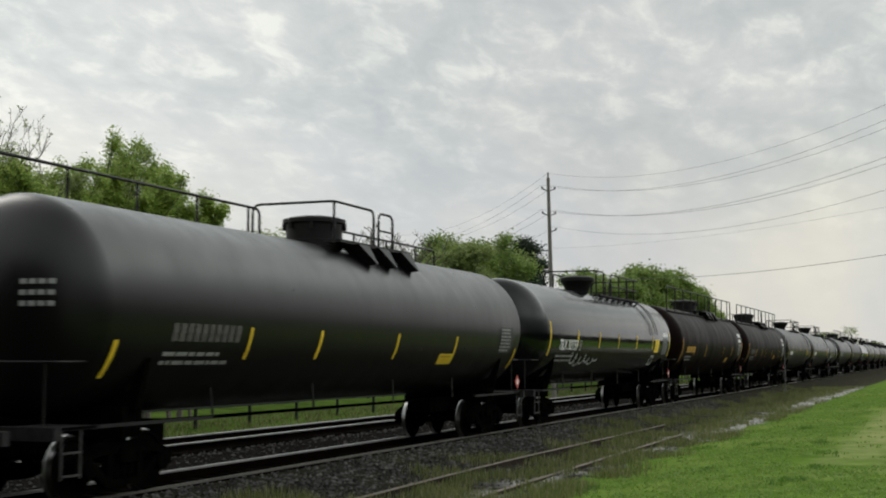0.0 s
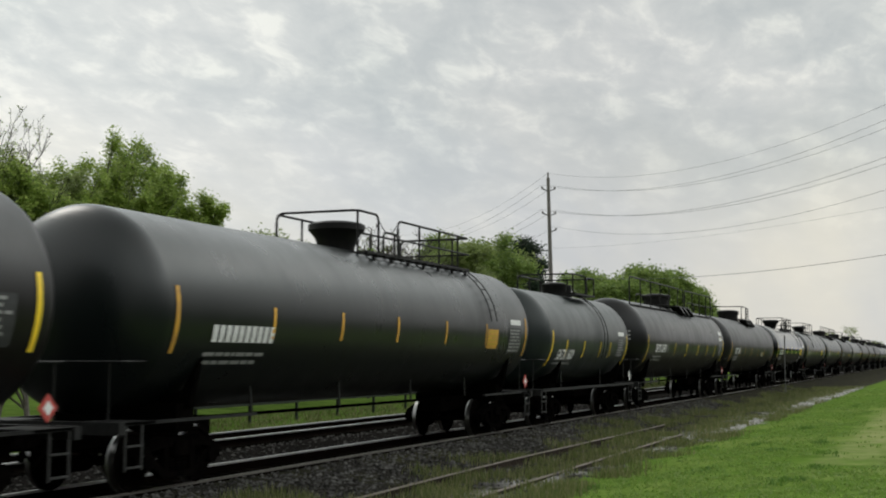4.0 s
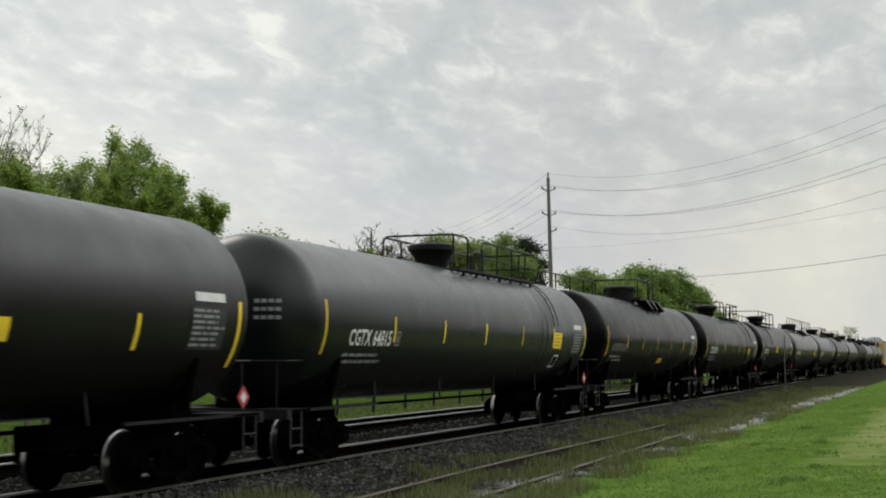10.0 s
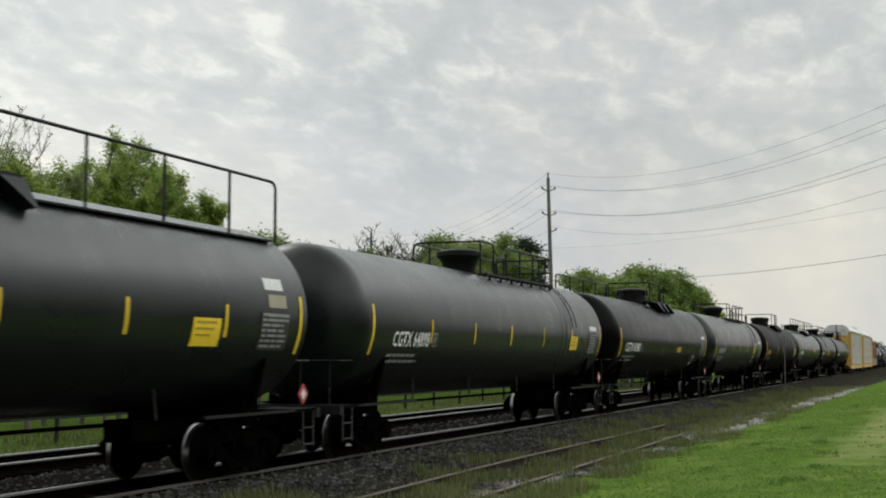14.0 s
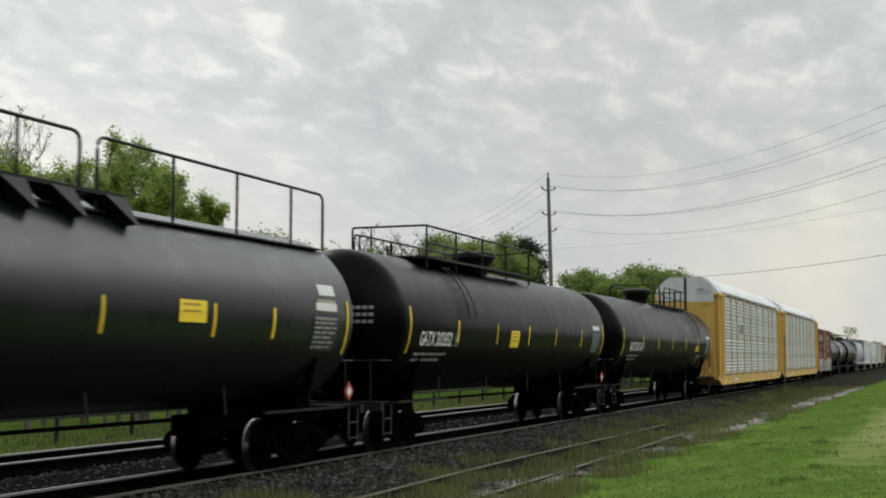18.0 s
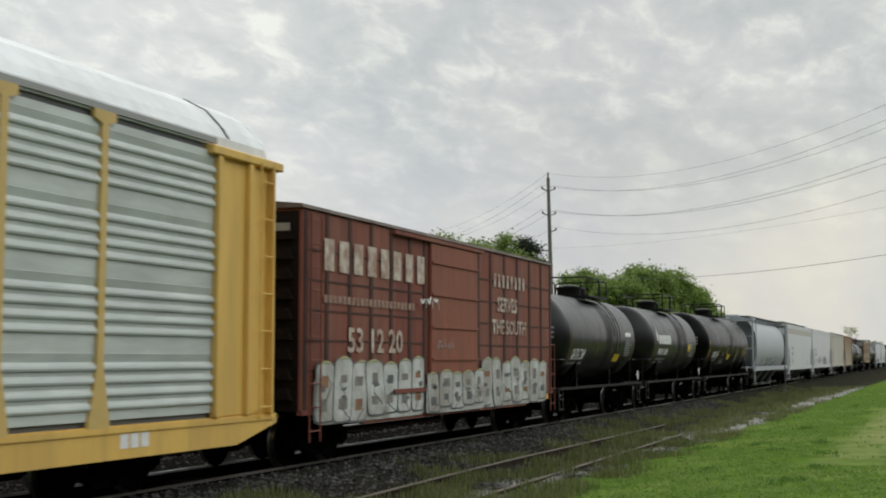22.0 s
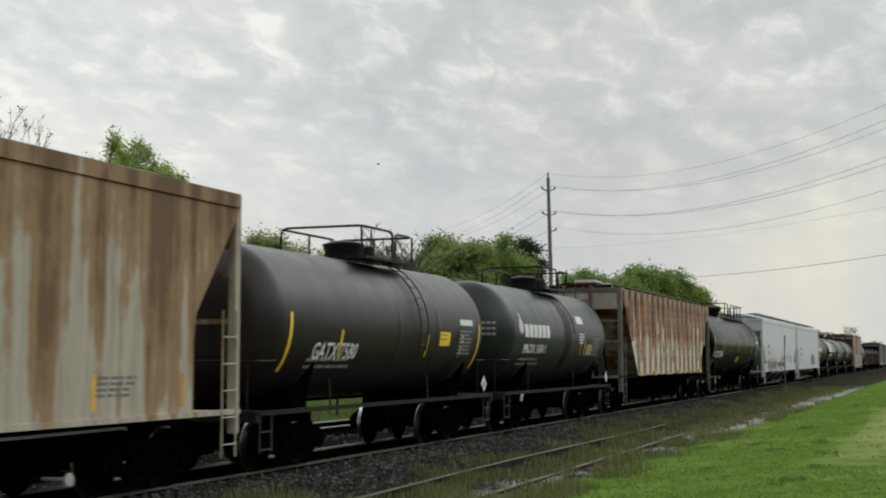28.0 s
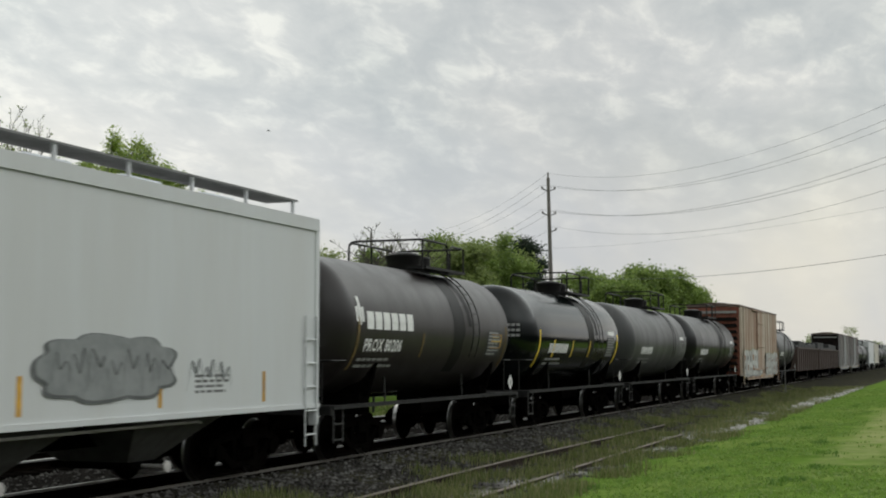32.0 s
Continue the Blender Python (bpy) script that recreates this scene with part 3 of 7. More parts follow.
# ---- pole line, fence, marker ----
def make_pole_line():
    wood = mat("pole_timber", (0.16, 0.148, 0.132), 0.85, 0, (0.25, 0.235, 0.21), 5, 0.6, bump=0.3, stretch=(6, 6, 0.4))
    iron = mat("bracket_iron", (0.10, 0.10, 0.10), 0.6, 0.6)
    glass = mat("insulator_porcelain", (0.25, 0.24, 0.23), 0.25)
    wire = mat("line_wire", (0.10, 0.10, 0.105), 0.6, 0.5)
    spots = [(*turned(x, y), d) for x, y, d in ((46.0, -2.7, -0.7), (73.2, 21.2, 0.0), (100.4, 45.1, 0.0))]      # x, y, drop of the pole top
    ux, uy = turned(27.2 / 36.2, 23.9 / 36.2)
    nx, ny = -uy, ux
    for x, y, drop in spots:
        z = ground_height(x, y) - drop
        root = tagged(new("utility_pole"), "tall weathered timber utility pole with side brackets", "utility pole", "pole line across the tracks")
        lean = pose(0, 0, 0, -1.1, -0.5, 0) if drop == 0 and x < 90 else Matrix()
        root.matrix_basis = Matrix.Translation((x, y, 13.2)) @ lean @ Matrix.Translation((0, 0, -13.2 + z - 0.1 + drop))
        h = 13.2 - z + (0.1 if drop == 0 else 0.1)
        part("pole", Shape().lathe([(0, 0.155), (h * 0.5, 0.13), (h - 0.35, 0.10), (h - 0.3, 0.05), (h, 0.045)], 0, 0, 12, "z"), wood, root, smooth=40)
        for zz, sides in ((12.3, (-1, 1)), (10.8, (-1, 1)), (9.8, (1,))):
            for sd in sides:
                b = part("bracket", Shape().tube([(0.1 * sd * -nx, 0.1 * sd * -ny, zz - z - 0.12), (0.42 * sd * -nx, 0.42 * sd * -ny, zz - z)], 0.035), iron, root)
                part("insulator", Shape().lathe([(zz - z - 0.02, 0.05), (zz - z + 0.03, 0.075), (zz - z + 0.06, 0.05), (zz - z + 0.10, 0.07), (zz - z + 0.14, 0.03)],
                                                0.42 * sd * -nx, 0.42 * sd * -ny, 8, "z"), glass, b, smooth=50)
    for zz, off, sag, r in ((13.15, 0, 1.7, 0.006), (12.42, 0.42, 1.7, 0.007), (12.42, -0.42, 1.75, 0.007), (10.92, 0.42, 1.5, 0.008), (10.92, -0.42, 1.55, 0.008),
                            (9.92, 0.42, 1.5, 0.007), (8.6, 0.12, 0.5, 0.004), (6.9, 0.12, 0.7, 0.010)):
        s = Shape()
        for (xa, ya, da), (xb, yb, db) in zip(spots, spots[1:]):
            pts = []
            for i in range(25):
                t = i / 24
                pts.append((xa + (xb - xa) * t - nx * off, ya + (yb - ya) * t - ny * off, zz + da * (1 - t) + db * t - 4 * sag * t * (1 - t)))
            s.tube(pts, r, 5)
        thing("overhead_wire", s, wire, "thin dark overhead wire sagging between poles", "cable", "overhead wires")


def make_fence():
    wood = mat("fence_timber", (0.008, 0.013, 0.007), 0.9, 0, (0.014, 0.022, 0.011), 5, 0.6, rand=0.25)
    root = tagged(new("fence"), "low dark two-rail fence in the grass beyond the tracks", "fence")
    z = ground_height(40, 24) - 0.05
    post = shared("post", lambda: Shape().cbox(-0.05, 0.05, -0.05, 0.05, 0, 0.86, 0.012))
    rail = shared("fence_rail", lambda: Shape().box(-1.85, 1.85, -0.025, 0.025, -0.05, 0.05))
    for i in range(34):
        x = 12 + 3.7 * i
        part("post", post, wood, root, at=(x, 24, z + random.uniform(-0.04, 0.03)))
        for h in (0.42, 0.78):
            part("fence_rail", rail, wood, root, at=(x + 1.85, 23.92, z + h + random.uniform(-0.015, 0.015)))


def make_marker():
    steel = mat("galvanised_post", (0.16, 0.16, 0.155), 0.6, 0.2, (0.10, 0.10, 0.095), 6, 0.5)
    root = tagged(new("track_marker"), "thin grey steel marker post with a narrow plate beside the track", "marker post")
    root.matrix_basis = Matrix.Translation((84.43, 9.33, ground_height(84.43, 9.33)))
    part("post", Shape().box(-0.028, 0.028, -0.028, 0.028, -0.2, 3.7), steel, root)
    part("plate", Shape().box(-0.10, 0.10, -0.05, -0.036, 3.0, 3.7), steel, root, "narrow grey plate")


# ---- birds ----
def make_bird(seed):
    feather = mat("dark_feathers", (0.03, 0.03, 0.032), 0.8, 0, (0.06, 0.055, 0.05), 20, 0.5)
    b = tagged(new("bird"), "small dark bird in gliding flight", "bird", "birds in the sky")
    part("body", Shape().lathe([(-0.12, 0.01), (-0.08, 0.03), (-0.02, 0.045), (0.05, 0.04), (0.10, 0.025), (0.18, 0.012)], 0, 0, 8), feather, b, smooth=60)
    for sg in (-1, 1):
        pts = [(-0.07, 0.03 * sg, 0.02), (0.06, 0.03 * sg, 0.02), (0.07, 0.11 * sg, 0.05), (0.10, 0.24 * sg, 0.02 + 0.03 * (seed % 2)), (0.02, 0.22 * sg, 0.03), (-0.06, 0.11 * sg, 0.05)]
        s = Shape().add(pts + [(x, y, z - 0.012) for x, y, z in pts], [(0, 1, 2, 5), (5, 2, 3, 4), (7, 6, 11, 8), (8, 11, 10, 9)] + [(i, (i + 1) % 6 + 0, (i + 1) % 6 + 6, i + 6)[::-1] for i in range(6)])
        part("wing", s, feather, b)
    return b

# ---- paints ----
PAINT = {
    "black": mat("tank_black", (0.0009, 0.0009, 0.00095), 0.30, 0, (0.0016, 0.0016, 0.0015), 2.5, 0.6, (0.0026, 0.0024, 0.0022), 0.5, 0.4, 0.03, 60, (1.2, 1.2, 0.5), spec=0.10, rvar=0.05),
    "gloss": mat("tank_gloss_black", (0.0012, 0.0032, 0.0030), 0.14, 0, (0.0020, 0.0040, 0.0037), 2.0, 0.6, (0.0030, 0.0038, 0.0036), 0.5, 0.4, 0.02, 60, (1.2, 1.2, 0.5), spec=0.47, rvar=0.05),
    "soot": mat("tank_soot_brown", (0.0036, 0.0017, 0.0014), 0.45, 0, (0.0075, 0.0036, 0.0028), 1.5, 0.6, (0.0115, 0.0056, 0.0042), 0.5, 0.5, 0.08, 60, (1.2, 1.2, 0.5), spec=0.035, rvar=0.08),
    "charcoal": mat("tank_charcoal", (0.0034, 0.0034, 0.0034), 0.33, 0, (0.0046, 0.0045, 0.0043), 2.5, 0.6, (0.0060, 0.0056, 0.0052), 0.5, 0.4, 0.04, 60, (1.2, 1.2, 0.5), spec=0.41, rvar=0.06),
    "brown": mat("tank_brown_grey", (0.0050, 0.0043, 0.0042), 0.38, 0, (0.0072, 0.0062, 0.0059), 2.5, 0.6, (0.0090, 0.0077, 0.0068), 0.5, 0.4, 0.04, 60, (1.2, 1.2, 0.5), spec=0.41, rvar=0.06),
    "green": mat("tank_grey_green", (0.0034, 0.0062, 0.0060), 0.31, 0, (0.0050, 0.0078, 0.0075), 2.2, 0.6, (0.0070, 0.0096, 0.0092), 0.5, 0.4, 0.04, 60, (1.2, 1.2, 0.5), spec=0.55, rvar=0.06),
    "umber": mat("tank_umber_grey", (0.0165, 0.0130, 0.0125), 0.38, 0, (0.020, 0.016, 0.015), 2.2, 0.6, (0.025, 0.020, 0.018), 0.5, 0.4, 0.04, 60, (1.2, 1.2, 0.5), spec=0.45, rvar=0.06),
    "slate": mat("tank_slate_green", (0.0125, 0.0190, 0.0180), 0.36, 0, (0.016, 0.0225, 0.0212), 2.2, 0.6, (0.020, 0.025, 0.0235), 0.5, 0.4, 0.04, 60, (1.2, 1.2, 0.5), spec=0.5, rvar=0.06),
    "grey": mat("tank_pale_grey", (0.05, 0.052, 0.053), 0.42, 0, (0.07, 0.07, 0.068), 2.2, 0.8, (0.03, 0.029, 0.027), 0.5, 0.4, 0.06, 60, (1.8, 1.8, 0.35), spec=0.5, rvar=0.08),
}
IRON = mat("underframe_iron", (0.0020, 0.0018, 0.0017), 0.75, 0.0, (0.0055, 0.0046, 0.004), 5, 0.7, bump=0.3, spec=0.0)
DECK = mat("worn_deck_steel", (0.010, 0.010, 0.010), 0.6, 0, (0.024, 0.024, 0.023), 5, 0.7, bump=0.2, spec=0.2)
STEP = mat("step_worn_paint", (0.035, 0.035, 0.034), 0.6, 0, (0.012, 0.011, 0.010), 5, 0.7)
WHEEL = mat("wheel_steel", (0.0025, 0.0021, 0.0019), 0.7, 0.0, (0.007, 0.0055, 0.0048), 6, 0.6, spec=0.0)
TREAD = mat("wheel_tread", (0.30, 0.30, 0.295), 0.3, 1.0)
WHITE = mat("stencil_white", (0.80, 0.80, 0.78), 0.6, 0, (0.62, 0.61, 0.59), 8, 0.6)
FADED = mat("faded_reflector", (0.16, 0.105, 0.03), 0.6, 0, (0.08, 0.055, 0.025), 5, 0.6)
OIL = mat("dried_oil", (0.0016, 0.0015, 0.0014), 0.50, 0, (0.0034, 0.0030, 0.0027), 2.0, 0.7, stretch=(2, 2, 0.3), spec=0.22)
YELLOW = mat("reflector_yellow", (0.88, 0.62, 0.03), 0.45, 0, (0.70, 0.47, 0.04), 5, 0.6, rand=0.3)
AMBER = mat("faded_amber", (0.70, 0.38, 0.04), 0.55, 0, (0.38, 0.2, 0.06), 5, 0.6, rand=0.3)
PANEL = mat("panel_grey", (0.030, 0.031, 0.032), 0.55, 0, (0.05, 0.05, 0.05), 6, 0.6)
SOOTED = mat("stencil_sooted", (0.10, 0.095, 0.085), 0.7, 0, (0.05, 0.047, 0.04), 8, 0.7)
DULL = mat("stencil_dull", (0.30, 0.30, 0.29), 0.6, 0, (0.18, 0.18, 0.17), 8, 0.6)
CREAM = mat("label_cream", (0.42, 0.38, 0.27), 0.6, 0, (0.28, 0.25, 0.18), 8, 0.7)
REDPAINT = mat("placard_red", (0.45, 0.06, 0.05), 0.5)
RAILING = mat("railing_black", (0.007, 0.007, 0.007), 0.5, 0.0, (0.016, 0.014, 0.012), 6, 0.5, spec=0.25)


# ---- running gear shared by all cars ----
def frame_shape():
    s = Shape()
    for y in (-1.0, 1.0):
        a, b = y - 0.075, y + 0.075
        s.prism([(-1.16, 0.40), (-0.98, 0.40), (-0.80, 0.60), (-0.42, 0.64), (0.42, 0.64), (0.80, 0.60), (0.98, 0.40), (1.16, 0.40), (1.16, 0.56), (1.02, 0.66),
                 (0.52, 0.80), (-0.52, 0.80), (-1.02, 0.66), (-1.16, 0.56)][::-1], a, b, "y")
        s.prism([(-0.86, 0.47), (-0.44, 0.17), (0.44, 0.17), (0.86, 0.47), (0.76, 0.55), (0.38, 0.27), (-0.38, 0.27), (-0.76, 0.55)][::-1], a + 0.01, b - 0.01, "y")
        for x in (-0.42, 0.30):
            s.box(x, x + 0.12, a + 0.01, b - 0.01, 0.26, 0.66)
        for x in (-0.89, 0.89):
            s.lathe([(y - 0.12 if y < 0 else y - 0.05, 0.13), (y + 0.05 if y < 0 else y + 0.12, 0.13)], x, 0.457, 12, "y")
    s.box(-0.20, 0.20, -1.12, 1.12, 0.50, 0.72)
    s.box(-0.34, 0.34, -0.4, 0.4, 0.70, 0.82)
    for y in (-0.55, 0.55):
        s.box(-0.95, 0.95, y - 0.04, y + 0.04, 0.33, 0.40)
    return s


def spring_shape():
    return Shape().lathe([(0.27 + 0.022 * i, 0.07 if i % 2 else 0.055) for i in range(11)], 0, 0, 8, "z")


def wheelset_shape():
    s = Shape()
    s.lathe([(-1.02, 0.06), (-0.80, 0.075), (0.80, 0.075), (1.02, 0.06)], 0, 0, 10, "y")
    for sg in (-1, 1):
        prof = [(0.66, 0.10), (0.685, 0.40), (0.66, 0.485), (0.69, 0.485), (0.70, 0.46), (0.79, 0.452), (0.80, 0.41), (0.765, 0.38), (0.75, 0.16), (0.82, 0.12)]
        prof = [(sg * a, r) for a, r in prof]
        s.lathe(prof if sg > 0 else prof[::-1], 0, 0, 28, "y")
    return s


def wheelset_mesh():
    """The wheelset with bright worn treads."""
    if "wheelset" not in SHARED:
        me = shared("wheelset", wheelset_shape, 35)
        me.materials.append(WHEEL)
        me.materials.append(TREAD)
        for p in me.polygons:
            c = p.center
            if 0.69 < abs(c.y) < 0.80 and 0.44 < math.hypot(c.x, c.z) < 0.47:
                p.material_index = 1
    return SHARED["wheelset"]


SPINNERS = []


def add_trucks(car, half, inset, full=True):
    for sg in (-1, 1):
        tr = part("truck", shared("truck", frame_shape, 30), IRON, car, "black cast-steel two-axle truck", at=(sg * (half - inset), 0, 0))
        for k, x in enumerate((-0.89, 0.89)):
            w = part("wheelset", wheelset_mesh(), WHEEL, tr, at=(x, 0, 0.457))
            SPINNERS.append((w, k))
        if full:
            for x in (-0.17, 0.0, 0.17):
                part("spring", shared("spring", spring_shape), IRON, tr, at=(x, -1.0, 0))


def coupler_shape(sg):
    s = Shape()
    s.box(min(0, -sg * 0.9), max(0, -sg * 0.9), -0.09, 0.09, 0.76, 0.94)
    s.cbox(min(sg * 0.02, -sg * 0.26), max(sg * 0.02, -sg * 0.26), -0.16, 0.19, 0.70, 0.99, 0.04)
    s.tube(fillet([(-sg * 0.35, -0.32, 0.82), (-sg * 0.15, -0.34, 0.62), (sg * 0.0, -0.30, 0.48)], 0.15), 0.025)
    return s


def add_couplers(car, half):
    for sg in (-1, 1):
        part("coupler", shared(("coupler", sg), lambda: coupler_shape(sg), 30), IRON, car, "dark knuckle coupler with an air hose", at=(sg * half, 0, 0))


# ---- markings ----
def skin(r, zc):
    """Depth (y) of a tank's near side at a height; flat sides give a constant."""
    if r is None:
        return lambda z: zc
    return lambda z: -math.sqrt(max((r + 0.008) ** 2 - (z - zc) ** 2, 0.01))


def patch_shape(x0, x1, z0, z1, surf, slant=0.0):
    n = max(1, int((z1 - z0) / 0.12))
    s = Shape()
    for i in range(n + 1):
        z = z0 + (z1 - z0) * i / n
        d = slant * (i / n)
        s.v += [(x0 + d, surf(z), z), (x1 + d, surf(z), z)]
    s.f = [(2 * i, 2 * i + 1, 2 * i + 3, 2 * i + 2) for i in range(n)]
    return s


def marks(car, name, cells, surf, material, label=""):
    """Several small painted cells as one marking; large letter-sized cells as pieces of their own."""
    if len(cells) <= 8 and cells[0][3] - cells[0][2] > 0.2:
        for c in cells:
            part(name, patch_shape(*c, surf), material, car, label)
        return None
    s = Shape()
    for c in cells:
        q = patch_shape(*c, surf)
        s.add(q.v, q.f)
    ob = part(name, s, material, car, label)
    return tagged(ob, kind="stuff") if len(cells) > 8 else ob


def lettering(car, txt, x, z, size, surf, material, name="painted_number", label="", wide=1.0, span=0.0):
    cu = bpy.data.curves.new("text", "FONT")
    cu.body, cu.size, cu.resolution_u, cu.offset = txt, size, 2, 0.022 * size
    ob = bpy.data.objects.new("text", cu)
    me = bpy.data.meshes.new_from_object(ob)
    if span:
        wide = span / max(v.co.x for v in me.vertices)
    for v in me.vertices:
        u, w = v.co.x * wide, v.co.y
        v.co = (x + u, surf(z + w) - 0.004, z + w)
    bpy.data.objects.remove(ob)
    bpy.data.curves.remove(cu)
    me.materials.clear()
    me.materials.append(material)
    ob = new(name, me)
    ob.parent = car
    return tagged(ob, label, kind="stuff")


def glyph_bars(x, z, n, w, h, gap=0.25):
    """Bars the size of n letters."""
    return [(x + i * w, x + i * w + w * (1 - gap), z, z + h) for i in range(n)]


def lines(x0, x1, z, n, h, pitch, rng):
    out = []
    for i in range(n):
        x = x0
        e = x0 + (x1 - x0) * rng.uniform(0.75, 1.0)
        while x < e - 0.03:
            w = min(rng.uniform(0.10, 0.35), e - x)
            out.append((x, x + w, z - i * pitch - h, z - i * pitch))
            x += w + 0.05
    return out


def diamond_shape():
    return Shape().add([(-0.19, 0, 0), (0, 0, -0.19), (0.19, 0, 0), (0, 0, 0.19), (-0.19, 0.012, 0), (0, 0.012, -0.19), (0.19, 0.012, 0), (0, 0.012, 0.19)],
                       [(0, 1, 2, 3), (7, 6, 5, 4), (0, 4, 5, 1), (1, 5, 6, 2), (2, 6, 7, 3), (3, 7, 4, 0)])


def inner_diamond():
    return Shape().add([(-0.10, -0.004, 0), (0, -0.004, -0.10), (0.10, -0.004, 0), (0, -0.004, 0.10)], [(0, 1, 2, 3)])


def post_mesh(height, r):
    return shared(("post", round(height, 2), r), lambda: Shape().tube([(0, 0, 0), (0, 0, height)], r))


def railing(car, pts, z0, z1, posts, r=0.028, mid=True, corner=0.18):
    """A tube rail along plan points, with posts set along it."""
    top = [(x, y, z1) for x, y in pts]
    a, b = (pts[0][0], pts[0][1], z0), (pts[-1][0], pts[-1][1], z0)
    rail = part("handrail", Shape().tube(fillet([a, *top, b], corner), r), RAILING, car, "thin black tube handrail", smooth=50)
    if mid:
        part("mid_rail", Shape().tube([(x, y, (z0 + z1) / 2) for x, y in pts], r * 0.8), RAILING, rail)
    run = list(zip(pts, pts[1:]))
    total = sum(math.dist(p, q) for p, q in run)
    d = posts
    while d < total - 0.2:
        k = d
        for p, q in run:
            l = math.dist(p, q)
            if k <= l:
                part("post", post_mesh(z1 - z0, r * 0.9), RAILING, rail, at=(p[0] + (q[0] - p[0]) * k / l, p[1] + (q[1] - p[1]) * k / l, z0))
                break
            k -= l
        d += posts


# ---- tank cars ----
def tank_car(length, paint, style="cage", r=1.6, zc=2.75, mark=YELLOW, number="", label="", dome_x=-1.2, letters="", band=False, logo=False, diamonds=True,
             seed=0, sill=False, board=True, streak=False, inset=1.40, rear=False, strips=None, tag=None, low=0.0, ink=WHITE, num=(1.2, 3.2), cap=0.44, drop=0.0, extra_marks=False):
    rng = random.Random(seed)
    car = tagged(new("tank_car"), label, "tank car", "freight train")
    h = length / 2
    a = h - inset                       # half length of the straight shell
    surf = skin(r, zc)
    dish = 0.46 * r
    prof = [(-a - dish * math.sin(t), max(r * math.cos(t), 0.02)) for t in [math.pi / 2 * k / 14 for k in (14, 13, 12, 11, 10, 9, 8, 7, 6, 5, 4, 3, 2, 1)]]
    prof.append((-a, r))
    prof += [(-a * k / 3, r) for k in (2, 1, 0, -1, -2)]
    prof.append((a, r))
    prof += [(-x, q) for x, q in prof[13::-1]]
    tank = part("tank", Shape().lathe(prof, 0, zc, 56), PAINT[paint], car, smooth=35)
    if band:
        for k in range(2):
            x = (dome_x + 4.6 + 0.5 * k) if style != "loop" else dome_x - 0.2 + 2.2 * k
            part("shell_band", Shape().lathe([(x - 0.14, r), (x - 0.10, r + 0.010), (x + 0.10, r + 0.010), (x + 0.14, r)], 0, zc, 56), PAINT[paint], tank, "raised band round the shell", smooth=30)
    # stub sills, end platforms, bolsters
    for sg in (-1, 1):
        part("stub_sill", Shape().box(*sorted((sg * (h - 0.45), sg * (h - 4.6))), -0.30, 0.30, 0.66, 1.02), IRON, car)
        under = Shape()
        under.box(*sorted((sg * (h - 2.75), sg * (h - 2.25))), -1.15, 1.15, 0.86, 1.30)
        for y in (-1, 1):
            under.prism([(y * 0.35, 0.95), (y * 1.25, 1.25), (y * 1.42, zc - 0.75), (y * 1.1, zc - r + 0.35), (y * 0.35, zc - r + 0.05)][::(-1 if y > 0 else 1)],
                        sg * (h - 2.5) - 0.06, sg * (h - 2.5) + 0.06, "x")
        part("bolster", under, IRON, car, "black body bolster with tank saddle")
    part("brake_pipe", Shape().tube([(-h * 0.6, -0.2, 0.98), (h * 0.6, -0.2, 0.98)], 0.035), IRON, car)
    if sill:
        part("side_sill", Shape().box(-h + 0.5, h - 0.5, -1.45, -1.25, 1.03, 1.10), DECK, car, "long worn steel side sill")
        part("side_sill", Shape().box(-h + 0.5, h - 0.5, 1.25, 1.45, 1.03, 1.10), IRON, car)
    for sg in (-1, 1):
        es = Shape()
        es.box(*sorted((sg * (h - 0.42), sg * (h - 0.56))), -1.42, 1.42, 0.92, 1.10)
        es.box(*sorted((sg * (h - 0.56), sg * (h - 1.35))), -1.40, -0.55, 1.05, 1.09)
        es.box(*sorted((sg * (h - 0.56), sg * (h - 1.35))), 0.55, 1.40, 1.05, 1.09)
        for y in (-1.36, 1.36):
            es.box(*sorted((sg * (h - 0.5), sg * (h - 4.3))), y - 0.04, y + 0.04, 1.045, 1.09)
        part("end_platform", es, DECK, car, "worn grey steel end platform")
        g = Shape()
        xg = sg * (a + dish + 0.06)
        g.tube(fillet([(sg * (a + 0.12), -1.30, 1.95), (xg, -1.30, 1.95), (xg, 1.30, 1.95), (sg * (a + 0.12), 1.30, 1.95)], 0.14), 0.018)
        g.tube([(xg, -1.1, 1.95), (xg, -1.1, 1.09)], 0.016)
        for y in (-1.38,):
            st = Shape()
            for zz in (0.45, 0.75):
                st.box(*sorted((sg * (h - 0.62), sg * (h - 1.02))), y - 0.03, y + 0.03, zz - 0.012, zz + 0.012)
            for xx in (h - 0.62, h - 1.02):
                st.box(sg * xx - 0.014, sg * xx + 0.014, y - 0.012, y + 0.012, 0.40, 1.10)
            part("sill_step", st, STEP, car, "pale painted stirrup step")
        part("end_handrail", g, RAILING, car)
    add_couplers(car, h)
    add_trucks(car, h, 2.5)
    # dome, platform and railings
    top = zc + r
    if style == "loop":
        dome = part("manway_housing", Shape().lathe([(top - 0.1, 0.40), (top + 0.26, 0.42), (top + 0.32, 0.46), (top + 0.36, 0.46)], dome_x, 0, 18, "z"), RAILING, car, "black round valve housing", smooth=40)
        part("valve", Shape().lathe([(top - 0.1, 0.14), (top + 0.34, 0.14), (top + 0.38, 0.10)], dome_x + 0.75, -0.25, 10, "z"), RAILING, car, smooth=40)
    elif style != "cage":
